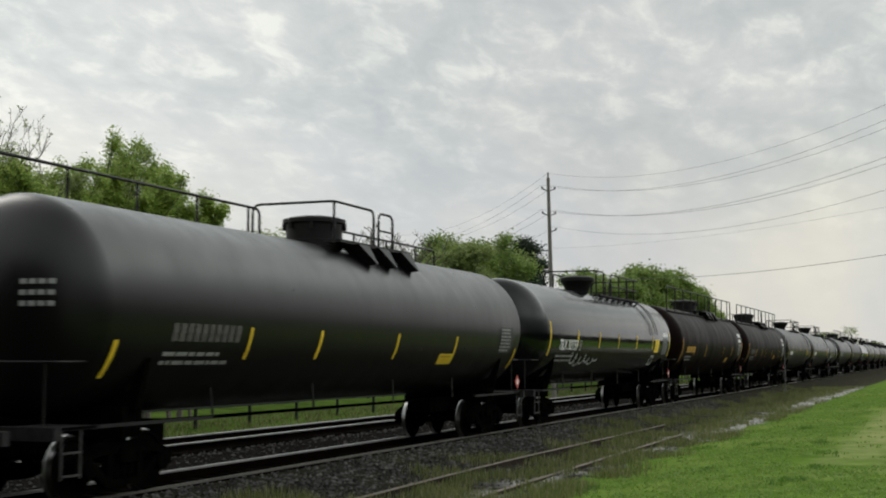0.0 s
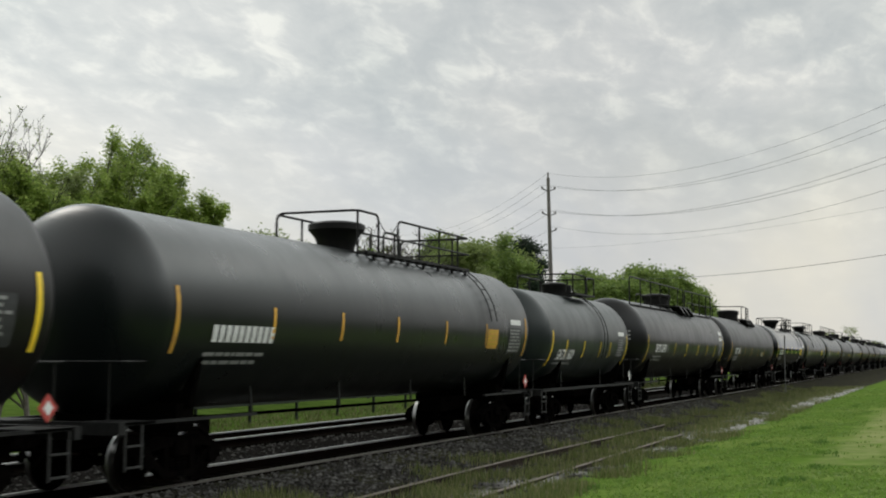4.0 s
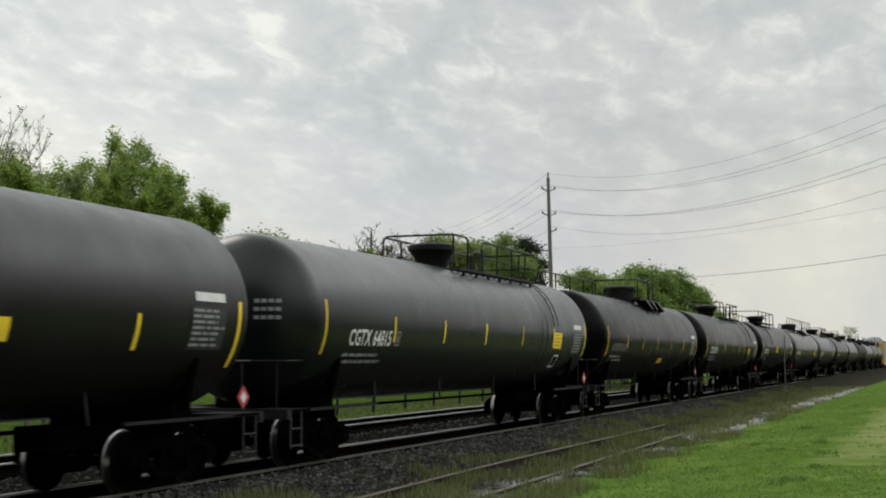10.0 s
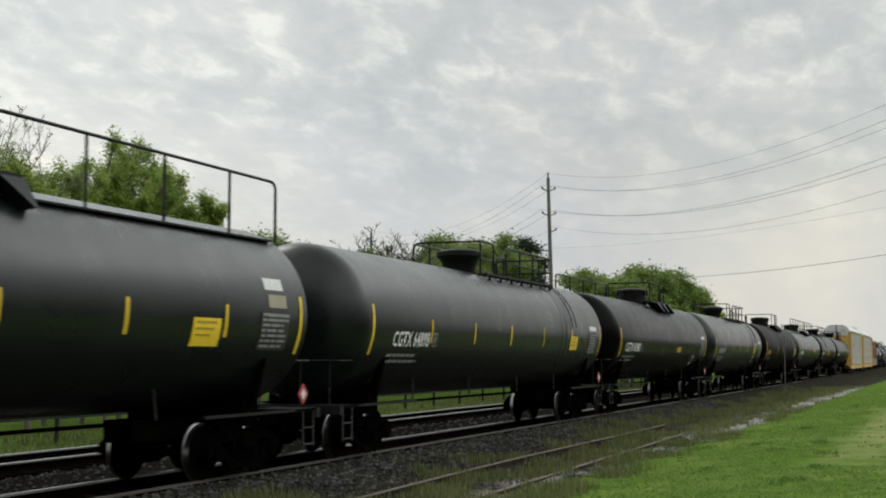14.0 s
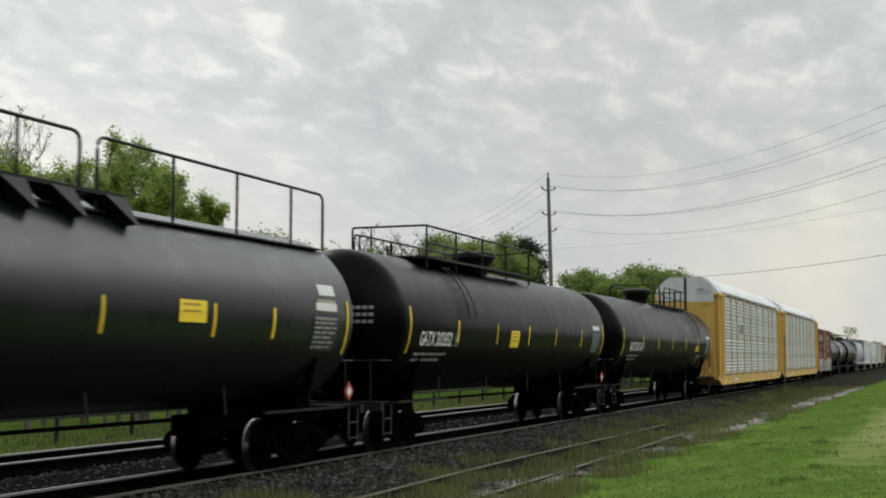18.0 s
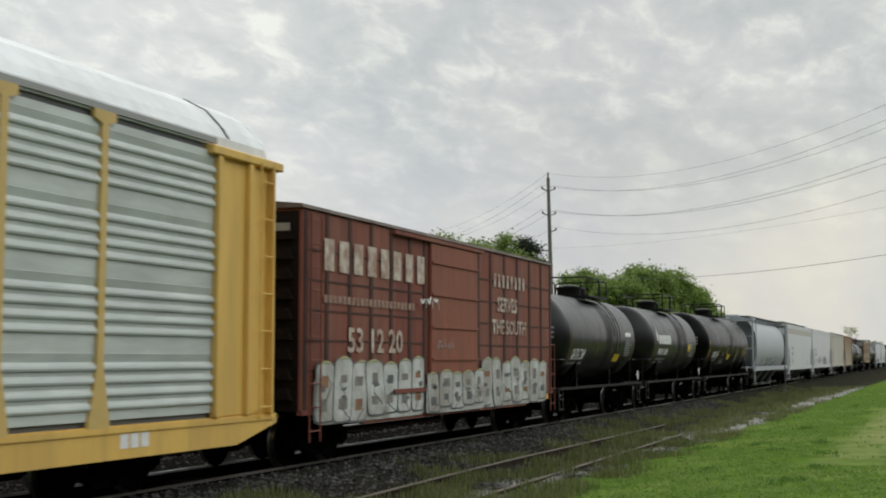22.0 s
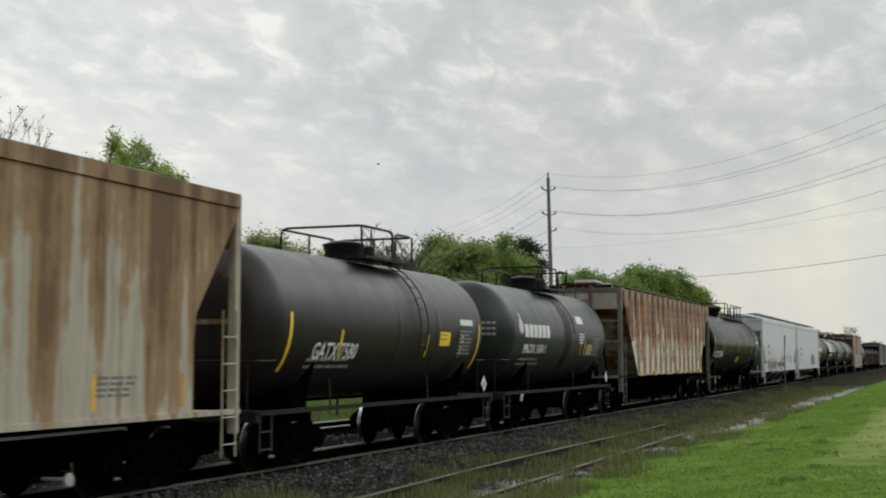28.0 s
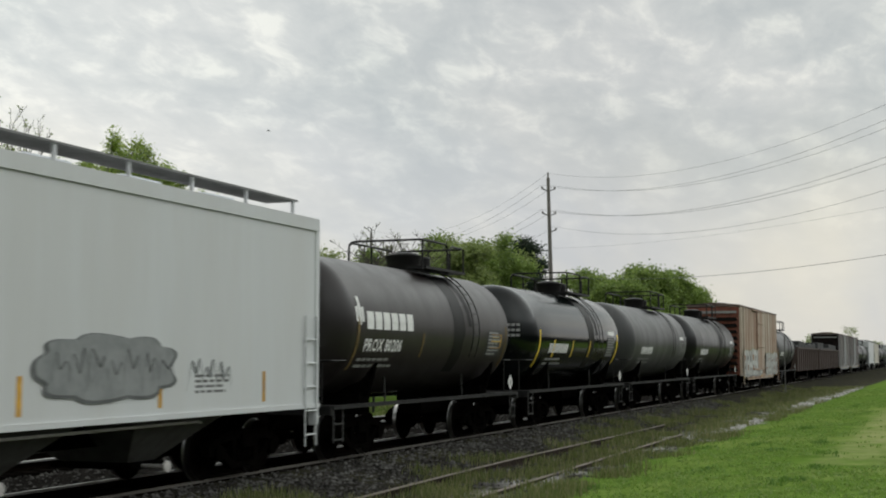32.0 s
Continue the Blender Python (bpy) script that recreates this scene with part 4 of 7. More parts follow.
        dome = part("manway_housing", Shape().lathe([(top - 0.12, 0.60), (top + 0.08, 0.61), (top + 0.09, 0.58), (top + 0.42, 0.60), (top + 0.44, 0.66), (top + 0.52, 0.66)], dome_x, 0, 24, "z"), RAILING, car, "black round manway housing", smooth=40)
        for i in range(8):
            t = 0.39 + 0.785 * i
            part("eye_bolt", Shape().box(dome_x + 0.63 * math.cos(t) - 0.03, dome_x + 0.63 * math.cos(t) + 0.03, 0.63 * math.sin(t) - 0.03, 0.63 * math.sin(t) + 0.03, top + 0.30, top + 0.437), RAILING, dome)
    else:
        dome = part("manway_housing", Shape().lathe([(top - 0.12, 0.38), (top + 0.02, 0.40), (top + 0.22, 0.47), (top + 0.36, 0.57), (top + 0.40, 0.62), (top + 0.52, 0.62)], dome_x, 0, 20, "z"), RAILING, car, "black round manway housing", smooth=40)
    k = 0.0 if style != "loop" else -0.16
    part("lid", Shape().lathe([(t + k, q if k == 0 else q * 0.66) for t, q in ((top + 0.522, 0.58), (top + 0.56, 0.54), (top + 0.59, 0.35), (top + 0.61, 0.05))], dome_x, 0, 20, "z"), RAILING, dome, smooth=40)
    lx = dome_x + (0.7 if style == "loop" else (-4.9 if rear else 5.35))
    lad = Shape()
    for x in (0.0, 0.42):
        pts = [(lx + x, -(r + 0.10) * math.sin(t), zc + (r + 0.10) * math.cos(t)) for t in [0.30 + 0.13 * i for i in range(10 if style == "cage" else 14)]]
        lad.tube(pts, 0.016, 5)
    for i in range(6 if style == "cage" else 9):
        t = 0.45 + 0.17 * i
        lad.tube([(lx, -(r + 0.10) * math.sin(t), zc + (r + 0.10) * math.cos(t)), (lx + 0.42, -(r + 0.10) * math.sin(t), zc + (r + 0.10) * math.cos(t))], 0.013, 5)
    plat = Shape()
    pz = top + 0.03
    if style == "walk":                # walkway over the whole length with one long handrail
        e = a + 0.1
        plat.box(-e + 0.2, e - 0.2, -0.98, -0.80, pz - 0.30, pz - 0.27)
        plat.box(dome_x - 0.8, dome_x + 2.6, -1.05, -0.62, pz - 0.06, pz)
        railing(car, [(-e, -0.92), (dome_x + 1.7, -0.92)], pz - 0.30, pz + 0.80, 1.95, mid=False)
        railing(car, [(dome_x + 2.1, -0.92), (e, -0.92)], pz - 0.30, pz + 0.80, 1.95, mid=False)
        railing(car, [(dome_x - 0.85, 0.75), (dome_x + 1.2, 0.75)], pz - 0.2, pz + 0.55, 1.0, mid=False)
    elif style in ("half", "thin"):    # a thin handrail along the far side and a guard round the dome
        plat.box(dome_x - 0.8, dome_x + 2.8, -1.0, -0.62, pz - 0.06, pz)
        railing(car, [(-a + 0.1, 0.80), (dome_x - 0.9, 0.80)], pz - 0.22, pz + 0.66, 1.9, mid=False)
        if style == "thin":
            railing(car, [(dome_x + 1.7, 0.80), (a - 0.2, 0.80)], pz - 0.22, pz + 0.56, 1.9, mid=False)
        railing(car, [(dome_x - 1.0, 0.90), (dome_x - 1.0, -0.95), (dome_x + 0.9, -0.95)], pz - 0.10, pz + 0.74, 1.85, mid=False)
        railing(car, [(dome_x + 1.15, -0.95), (dome_x + 1.9, -0.95)], pz - 0.02, pz + 0.72, 0.75, mid=True)
    elif style == "loop":              # short car: one guard over the dome and a cage over the ladder
        plat.box(dome_x - 1.0, dome_x + 1.6, -1.0, -0.5, pz - 0.06, pz)
        plat.box(dome_x - 1.0, dome_x + 1.6, 0.5, 1.0, pz - 0.06, pz)
        railing(car, [(dome_x - 1.1, 0.95), (dome_x - 1.1, -0.95), (dome_x + 0.5, -0.95)], pz - 0.10, pz + 0.61, 1.9, mid=False)
        railing(car, [(dome_x + 0.65, -0.95), (dome_x + 1.6, -0.95), (dome_x + 1.6, 0.95)], pz, pz + 0.58, 0.95, mid=False)
        railing(car, [(dome_x + 1.5, 0.95), (dome_x - 1.1, 0.95)], pz - 0.05, pz + 0.59, 1.3, mid=False)
    elif rear:                         # platform on the leading side of the dome, closed by a frame behind it
        plat.box(dome_x - 5.9, dome_x + 2.1, -1.0, -0.62, pz - 0.07, pz - 0.01)
        plat.box(dome_x - 5.9, dome_x - 0.75, -0.62, 0.62, pz - 0.04, pz - 0.005)
        plat.box(dome_x - 5.9, dome_x + 2.1, 0.62, 1.0, pz - 0.07, pz - 0.01)
        railing(car, [(dome_x - 5.9, 0.95), (dome_x - 5.9, -0.95), (dome_x + 2.1, -0.95)], pz - 0.30, pz + 0.70, 1.95, mid=False, corner=0.06)
        part("mid_rail", Shape().tube([(dome_x - 5.9, -0.95, pz + 0.30), (dome_x - 1.2, -0.95, pz + 0.30)], 0.022), RAILING, car)
        railing(car, [(dome_x + 2.1, 0.95), (dome_x - 5.8, 0.95)], pz - 0.05, pz + 0.56, 1.9, mid=False)
        part("end_rail", Shape().tube([(dome_x + 2.1, -0.95, pz + 0.69), (dome_x + 2.1, 0.95, pz + 0.55)], 0.025), RAILING, car)
    else:                              # short platform with a balustrade beside the dome
        for y in (-0.97, -0.80, -0.63):
            plat.box(dome_x - 0.5, dome_x + 5.7, y, y + 0.06, pz - 0.17, pz - 0.12)
        plat.box(dome_x - 0.5, dome_x + 5.7, 0.66, 0.98, pz - 0.12, pz - 0.09)
        for k in range(14):
            x = dome_x - 0.45 + 6.1 * k / 13
            plat.box(x - 0.02, x + 0.02, -0.97, -0.5, pz - 0.20, pz - 0.17)
            if k % 2:
                plat.box(x - 0.03, x + 0.03, -0.90, -0.84, pz - 0.34, pz - 0.20)
        railing(car, [(dome_x - 0.95, 0.95), (dome_x - 0.95, -0.95), (dome_x + 0.1, -0.95)], pz - 0.20, pz + 0.68, 1.9, mid=False)
        railing(car, [(dome_x + 0.35, -0.95), (dome_x + 1.2, -0.95)], pz - 0.17, pz + 0.34, 0.6, mid=False)
        railing(car, [(dome_x + 1.15, -0.95), (dome_x + 5.7, -0.95), (dome_x + 5.7, 0.95)], pz - 0.17, pz + 0.66, 1.25)
        railing(car, [(dome_x + 5.6, 0.95), (dome_x - 0.95, 0.95)], pz - 0.12, pz + 0.66, 1.8, mid=False)
        part("chain", Shape().tube([(dome_x + 0.1 + 0.21 * k, -0.95, pz + 0.58 - 0.26 * math.sin(math.pi * k / 5)) for k in range(6)], 0.012, 5), RAILING, car, "sagging safety chain")
    if style in ("walk", "half", "thin"):
        zb = zc + math.sqrt(r * r - 1.1) + 0.06
        for x in (dome_x + 0.2, dome_x + 1.2, dome_x + 2.4):
            w = Shape()
            w.add([(x - 0.30, -1.08, pz - 0.05), (x + 0.20, -1.08, pz - 0.05), (x + 0.20, -0.6, pz - 0.05), (x - 0.30, -0.6, pz - 0.05),
                   (x + 0.13, -1.30, zb - 0.08), (x + 0.20, -1.30, zb - 0.08), (x + 0.20, -1.0, zb - 0.12), (x + 0.13, -1.0, zb - 0.12)],
                  [(3, 2, 1, 0), (4, 5, 1, 0)[::-1], (5, 6, 2, 1)[::-1], (6, 7, 3, 2)[::-1], (7, 4, 0, 3)[::-1], (4, 5, 6, 7)])
            part("bracket", w, RAILING, car, "black triangular platform bracket")
    part("walkway", plat, RAILING, car, "black grating walkway on top of the tank")
    if style in ("cage", "loop") and not streak and not extra_marks:
        part("ladder", lad, RAILING, car)
    # markings on the near side
    if mark:
        for x in (-a + 0.12, a - 0.20):
            part("reflector", patch_shape(x, x + 0.10, zc - 0.68 - low, zc + (0.33 - low * 0.8 if low < 0.3 else -0.15 - low), surf), mark, car, "narrow upright reflective strip")
        if strips is None:
            strips = [a / 9.15 * x for x in (-5.85, -3.05, -0.25, 2.7, 5.6)] if not sill else [a / 4.9 * x for x in (-3.2, -1.1, 1.0)]
        for x in strips:
            part("reflector", patch_shape(x - 0.045, x + 0.045, zc - 0.42 - low, zc + 0.10 - low, surf), mark, car)
    nx, ne = -a + num[0], -a + num[1]
    if letters or number:
        words = (letters + " " + number).strip()
        zn = zc - (0.52 if logo else (0.68 if sill else 0.50)) - drop
        lettering(car, words, nx, zn, cap * (0.8 if logo else 1.0), surf, ink, "painted_mark", "stencilled reporting letters and number", span=ne - nx)
        sq = Shape()
        for c in ((0.0, 0.24, 0.0, 0.03), (0.0, 0.24, 0.27, 0.30), (0.0, 0.03, 0.03, 0.27), (0.21, 0.24, 0.03, 0.27), (0.08, 0.16, 0.08, 0.22)):
            q = patch_shape(ne + 0.22 + c[0], ne + 0.22 + c[1], zn + c[2], zn + c[3], surf)
            sq.add(q.v, q.f)
        if not sill:
            part("stencil_frame", sq, DULL, car, "small stencilled square")
    else:
        marks(car, "painted_mark", glyph_bars(nx, zc - 0.50, 10, (ne - nx) / 10, 0.27), surf, ink, "row of worn letter-sized bars")
    if board:
        marks(car, "stencil_text", lines(nx - 0.1, nx + 1.9, zc - 0.66 - drop, 2, 0.06, 0.13, rng), surf, DULL, "small white stencil lines")
        x = a - 1.55
        part("data_panel", patch_shape(x, x + 0.98, zc - 0.62, zc + 0.04, surf), PANEL, car, "grey stencilled data panel")
        marks(car, "data_text", lines(x + 0.04, x + 0.95, zc + 0.0, 7, 0.045, 0.088, rng), skin(r + 0.006, zc), DULL, "rows of dull white stencil text")
        if rng.random() < 0.6:
            part("label_panel", patch_shape(x + 0.1, x + 0.95, zc + 0.12, zc + 0.26, surf), WHITE, car, "white label strip")
        if tag:
            panel = part("label_panel", patch_shape(*tag[:4], surf), tag[4] if len(tag) > 4 else mark, car, "coloured label panel")
            marks(panel, "data_text", [(tag[0] + 0.08, tag[1] - rng.uniform(0.08, 0.3), tag[3] - 0.05 - 0.10 * k - 0.035, tag[3] - 0.05 - 0.10 * k) for k in range(max(1, int((tag[3] - tag[2] - 0.06) / 0.10)))],
                  skin(r + 0.005, zc), mat("label_ink", (0.50, 0.35, 0.03), 0.6), "faint dark lines of print")
        if not sill and rng.random() < 0.5:
            x = a - 3.2
            bx = Shape()
            for c in ((x, x + 0.5, zc - 1.02, zc - 0.98), (x, x + 0.5, zc - 0.70, zc - 0.66), (x, x + 0.04, zc - 0.98, zc - 0.70), (x + 0.46, x + 0.5, zc - 0.98, zc - 0.70)):
                q = patch_shape(*c, surf)
                bx.add(q.v, q.f)
            part("stencil_frame", bx, WHITE, car, "white square stencil frame")
    # lines on the leading head
    for i in range(3):
        hd = Shape()
        zz = zc + 0.25 - 0.15 * i
        for y0 in (-1.05, -0.92, -0.79, -0.66):
            pts = []
            for y, q in ((y0, zz), (y0 + 0.10, zz), (y0 + 0.10, zz + 0.07), (y0, zz + 0.07)):
                k = 1 - (y * y + (q - zc) ** 2) / (r * r)
                pts.append((-a - dish * math.sqrt(max(k, 0.0)) - 0.012, y, q))
            hd.add(pts, [(3, 2, 1, 0)])
        if seed % 2:
            part("head_lettering", hd, DULL, car, "small pale stencil line on the tank head")
    for x in (-a * 0.62, -a * 0.22, a * 0.2, a * 0.6) if not sill else (-a * 0.5, a * 0.5):
        part("brace", Shape().tube([(x, -1.02, zc - r + 0.40), (x + 0.16, -0.98, 1.06)], 0.022, 5), STEP, car, "short pale strut under the shell")
    if style == "walk":
        for zz, hh, m_ in ((0.40, 0.20, WHITE), (0.10, 0.22, CREAM), (-0.12, 0.12, CREAM)):
            x = a - 1.35 + rng.uniform(-0.1, 0.1)
            part("label_panel", patch_shape(x, x + rng.uniform(0.55, 0.9), zc + zz, zc + zz + hh, surf), m_, car, "pasted pale label panel")
    if diamonds:
        for sg in (1,):
            d = part("placard", shared(("placard", sill), diamond_shape), WHITE if sill else REDPAINT, car, "diamond hazard placard", at=(sg * (h - 1.15), -1.45, 1.36))
            part("placard_centre", shared(("placard_centre", sill), inner_diamond), DULL if sill else WHITE, d)
    if extra_marks:
        part("label_panel", patch_shape(1.55, 2.30, zc + 0.42, zc + 0.66, surf), WHITE, car, "worn white label panel")
        marks(car, "stencil_text", lines(1.63, 2.31, zc + 0.12, 4, 0.05, 0.09, rng), surf, WHITE, "short white lines of stencil")
        for x in (1.95, 2.40):
            part("reflector", patch_shape(x - 0.05, x + 0.05, zc - 0.58, zc - 0.14, surf), AMBER, car, "faded amber strip")
    if logo:
        lx = nx - 0.45
        marks(car, "painted_emblem", [(lx, lx + 0.10, zc + 0.06, zc + 0.36), (lx + 0.13, lx + 0.23, zc + 0.0, zc + 0.56), (lx + 0.26, lx + 0.36, zc + 0.06, zc + 0.36)], surf, WHITE, "white emblem shape")
        marks(car, "painted_name", glyph_bars(lx + 0.50, zc - 0.08, 6, 0.41, 0.36, 0.2), surf, WHITE, "row of large white letter-sized bars")
    if style == "loop" and seed % 4:     # spilt load has run down the shell from the dome
        for k, (x0, wd, t1) in enumerate(((dome_x - 0.35, 0.85, 2.3), (dome_x + 0.62, 0.30, 1.5))):
            q = Shape()
            for j in range(43):
                t = 0.10 + (t1 - 0.10) * j / 42
                for x in (x0 + 0.07 * noise.noise((j * 0.2, seed, k)), x0 + wd * (1 - 0.25 * j / 42) + 0.09 * noise.noise((j * 0.23, seed, k + 5))):
                    q.v.append((x, -(r + 0.004) * math.sin(t), zc + (r + 0.004) * math.cos(t)))
            q.f = [(2 * j, 2 * j + 2, 2 * j + 3, 2 * j + 1) for j in range(42)]
            part("oil_stain", q, OIL, tank, "dark oily run below the dome", smooth=60)
    if streak:
        part("paint_spill", patch_shape(0.2, 0.36, zc + 0.2, zc + 1.1, surf, slant=-0.5), PAINT["grey"], car, "pale dried spill below the dome")
        for x0, x1, z1, n_ in ((-2.45, -1.75, 2.30, 2), (-2.50, -0.85, 1.98, 3), (2.4, 3.1, 2.36, 6)):
            marks(car, "stencil_text", lines(x0, x1, z1, n_, 0.05, 0.10, rng), surf, DULL, "small white stencil lines")
    return car

# ---- covered hoppers ----
HOP = {
    "white": mat("hopper_white", (0.61, 0.625, 0.63), 0.34, 0, (0.55, 0.56, 0.565), 1.2, 0.4, (0.52, 0.50, 0.47), 0.5, 0.25, 0.05, 60, (1.6, 1.6, 0.22)),
    "pale": mat("hopper_pale_blue_grey", (0.41, 0.43, 0.455), 0.45, 0, (0.37, 0.395, 0.415), 1.2, 0.6, (0.40, 0.42, 0.44), 0.5, 0.25, 0.05, 60, (1.6, 1.6, 0.22)),
    "cream": mat("hopper_cream", (0.54, 0.515, 0.45), 0.6, 0, (0.52, 0.48, 0.40), 2.2, 0.8, (0.30, 0.26, 0.20), 0.6, 0.5, 0.06, 60, (2, 2, 0.2)),
}


def stained(name, clean, stain, deep, lift, patch, mid=2.35, run=0.38):
    """Weathered paint: rust creeps down from the roof edge in streaks and breaks up into patches."""
    m = bpy.data.materials.new(name)
    m.use_nodes = True
    nt = m.node_tree
    N, L = nt.nodes.new, nt.links.new
    b = nt.nodes["Principled BSDF"]
    b.inputs["Roughness"].default_value = 0.8
    b.inputs["Specular IOR Level"].default_value = 0.25
    tc = N("ShaderNodeTexCoord")
    sep = N("ShaderNodeSeparateXYZ")
    L(tc.outputs["Object"], sep.inputs[0])

    def nz(sx, sz, det, ro):
        mp, n = N("ShaderNodeMapping"), N("ShaderNodeTexNoise")
        mp.inputs["Scale"].default_value = (sx, sx, sz)
        L(tc.outputs["Object"], mp.inputs["Vector"])
        n.inputs["Scale"].default_value, n.inputs["Detail"].default_value, n.inputs["Roughness"].default_value = 1.0, det, ro
        L(mp.outputs[0], n.inputs["Vector"])
        return n.outputs["Fac"]

    def mn(op, a, c):
        n = N("ShaderNodeMath")
        n.operation = op
        for i, v in enumerate((a, c)):
            if isinstance(v, (int, float)):
                n.inputs[i].default_value = v
            else:
                L(v, n.inputs[i])
        return n.outputs[0]

    def mixc(fac, lo, hi, a, c, amt=1.0):
        mr, x = N("ShaderNodeMapRange"), N("ShaderNodeMix")
        mr.inputs["From Min"].default_value, mr.inputs["From Max"].default_value, mr.inputs["To Max"].default_value = lo, hi, amt
        L(fac, mr.inputs["Value"])
        x.data_type = "RGBA"
        L(mr.outputs[0], x.inputs[0])
        for i, v in ((6, a), (7, c)):
            if isinstance(v, tuple):
                x.inputs[i].default_value = (*v, 1)
            else:
                L(v, x.inputs[i])
        return x.outputs[2]

    height = mn("MULTIPLY", mn("SUBTRACT", sep.outputs["Z"], mid), lift)
    f = mn("ADD", mn("ADD", mn("MULTIPLY", nz(2.6, 0.35 if run < 0.5 else 0.12, 5, 0.6), run), mn("MULTIPLY", nz(patch, patch * 0.7, 6, 0.7), 1.0 - run)), height)
    col = mixc(nz(5, 0.5, 4, 0.6), 0.4, 0.7, clean, tuple(c * 0.72 for c in clean))
    col = mixc(f, 0.46, 0.51, col, stain)
    col = mixc(f, 0.54, 0.62, col, deep)
    L(col, b.inputs["Base Color"])
    bp = N("ShaderNodeBump")
    bp.inputs["Strength"].default_value, bp.inputs["Distance"].default_value = 0.15, 0.02
    L(nz(40, 40, 5, 0.7), bp.inputs["Height"])
    L(bp.outputs[0], b.inputs["Normal"])
    return m


HOP["rust"] = stained("hopper_rusted_white", (0.70, 0.65, 0.54), (0.36, 0.165, 0.070), (0.125, 0.048, 0.028), 0.085, 1.15, 2.75)
HOP["tan"] = stained("hopper_stained_tan", (0.48, 0.43, 0.345), (0.32, 0.205, 0.115), (0.17, 0.105, 0.06), 0.040, 1.6, 2.55, 0.72)
GATE = mat("gate_white", (0.55, 0.53, 0.51), 0.6, 0, (0.30, 0.28, 0.26), 8, 0.6)
GRAF_GREY = mat("spray_grey", (0.20, 0.21, 0.21), 0.6, 0, (0.30, 0.31, 0.31), 4, 0.6)
GRAF_DARK = mat("spray_dark_grey", (0.09, 0.095, 0.095), 0.6, 0, (0.14, 0.145, 0.145), 4, 0.6)
GRAF_MID = mat("spray_mid_grey", (0.30, 0.31, 0.31), 0.6, 0, (0.40, 0.41, 0.41), 4, 0.6)
GRAF_BLACK = mat("spray_black", (0.02, 0.02, 0.02), 0.5, 0, (0.05, 0.05, 0.05), 5, 0.5)
GRAF_GREEN = mat("spray_green", (0.29, 0.39, 0.365), 0.6, 0, (0.38, 0.44, 0.43), 4, 0.6)
GRAF_BLUE = mat("spray_blue", (0.10, 0.18, 0.26), 0.6, 0, (0.20, 0.28, 0.34), 4, 0.6)
GRAF_PINK = mat("spray_pink", (0.66, 0.44, 0.44), 0.6, 0, (0.62, 0.50, 0.49), 3, 0.7)
GRAF_PALE = mat("spray_pale", (0.58, 0.60, 0.575), 0.6, 0, (0.36, 0.37, 0.34), 2.2, 0.8, (0.20, 0.16, 0.12), 0.9, 0.6)
GRAF_SHADE = mat("spray_shade", (0.17, 0.155, 0.14), 0.7, 0, (0.27, 0.25, 0.22), 4, 0.7)
GRAF_RUST = mat("spray_rust", (0.22, 0.09, 0.05), 0.7, 0, (0.34, 0.20, 0.08), 4, 0.7)
GRAF_LIME = mat("spray_lime", (0.42, 0.42, 0.20), 0.7, 0, (0.30, 0.29, 0.17), 4, 0.7)
GRAF_YELLOW = mat("spray_yellow", (0.60, 0.45, 0.12), 0.6, 0, (0.5, 0.4, 0.2), 4, 0.5)


def stroke_shape(pts, y, wide, taper=True):
    """A flat ribbon along (x, z) points, pointed at its ends."""
    n = len(pts)
    s = Shape()
    for i, (x, z) in enumerate(pts):
        a, b = pts[max(i - 1, 0)], pts[min(i + 1, n - 1)]
        dx, dz = b[0] - a[0], b[1] - a[1]
        l = math.hypot(dx, dz) or 1.0
        k = wide * (math.sin(math.pi * (i + 0.35) / (n - 0.3)) if taper else 1.0) / 2
        s.v += [(x - dz / l * k, y, z + dx / l * k), (x + dz / l * k, y, z - dx / l * k)]
    s.f = [(2 * i, 2 * i + 1, 2 * i + 3, 2 * i + 2) for i in range(n - 1)]
    return s


def scrawl(car, x0, x1, z0, z1, y, material, label, seed, n=7, thick=0.5):
    """A tag: one running hand of loops and spikes for each letter."""
    rng = random.Random(seed)
    w = (x1 - x0) / n
    for i in range(n):
        x = x0 + i * w
        zs = [z0 + (z1 - z0) * v for v in (rng.uniform(0, 0.2), rng.uniform(0.7, 1.0), rng.uniform(0.25, 0.5), rng.uniform(0.6, 1.0), rng.uniform(0, 0.25))]
        pts = fillet([(x + w * (0.05 + 0.3 * k + rng.uniform(-0.12, 0.12)), 0, z) for k, z in enumerate(zs)], 0.25 * w, 3)
        part("graffiti_letter", stroke_shape([(p.x, p.z) for p in pts], y - 0.0008 * i, w * thick * rng.uniform(0.28, 0.42)), material, car, label)


def rounded(cx, cz, rx, rz, y, power=0.45, skew=0.0, n=20):
    pts = []
    for i in range(n):
        t = 6.2832 * i / n
        c, s_ = math.cos(t), math.sin(t)
        z = rz * math.copysign(abs(s_) ** power, s_)
        pts.append((cx + rx * math.copysign(abs(c) ** power, c) + skew * z, y, cz + z))
    return Shape().add(pts, [tuple(range(n))])


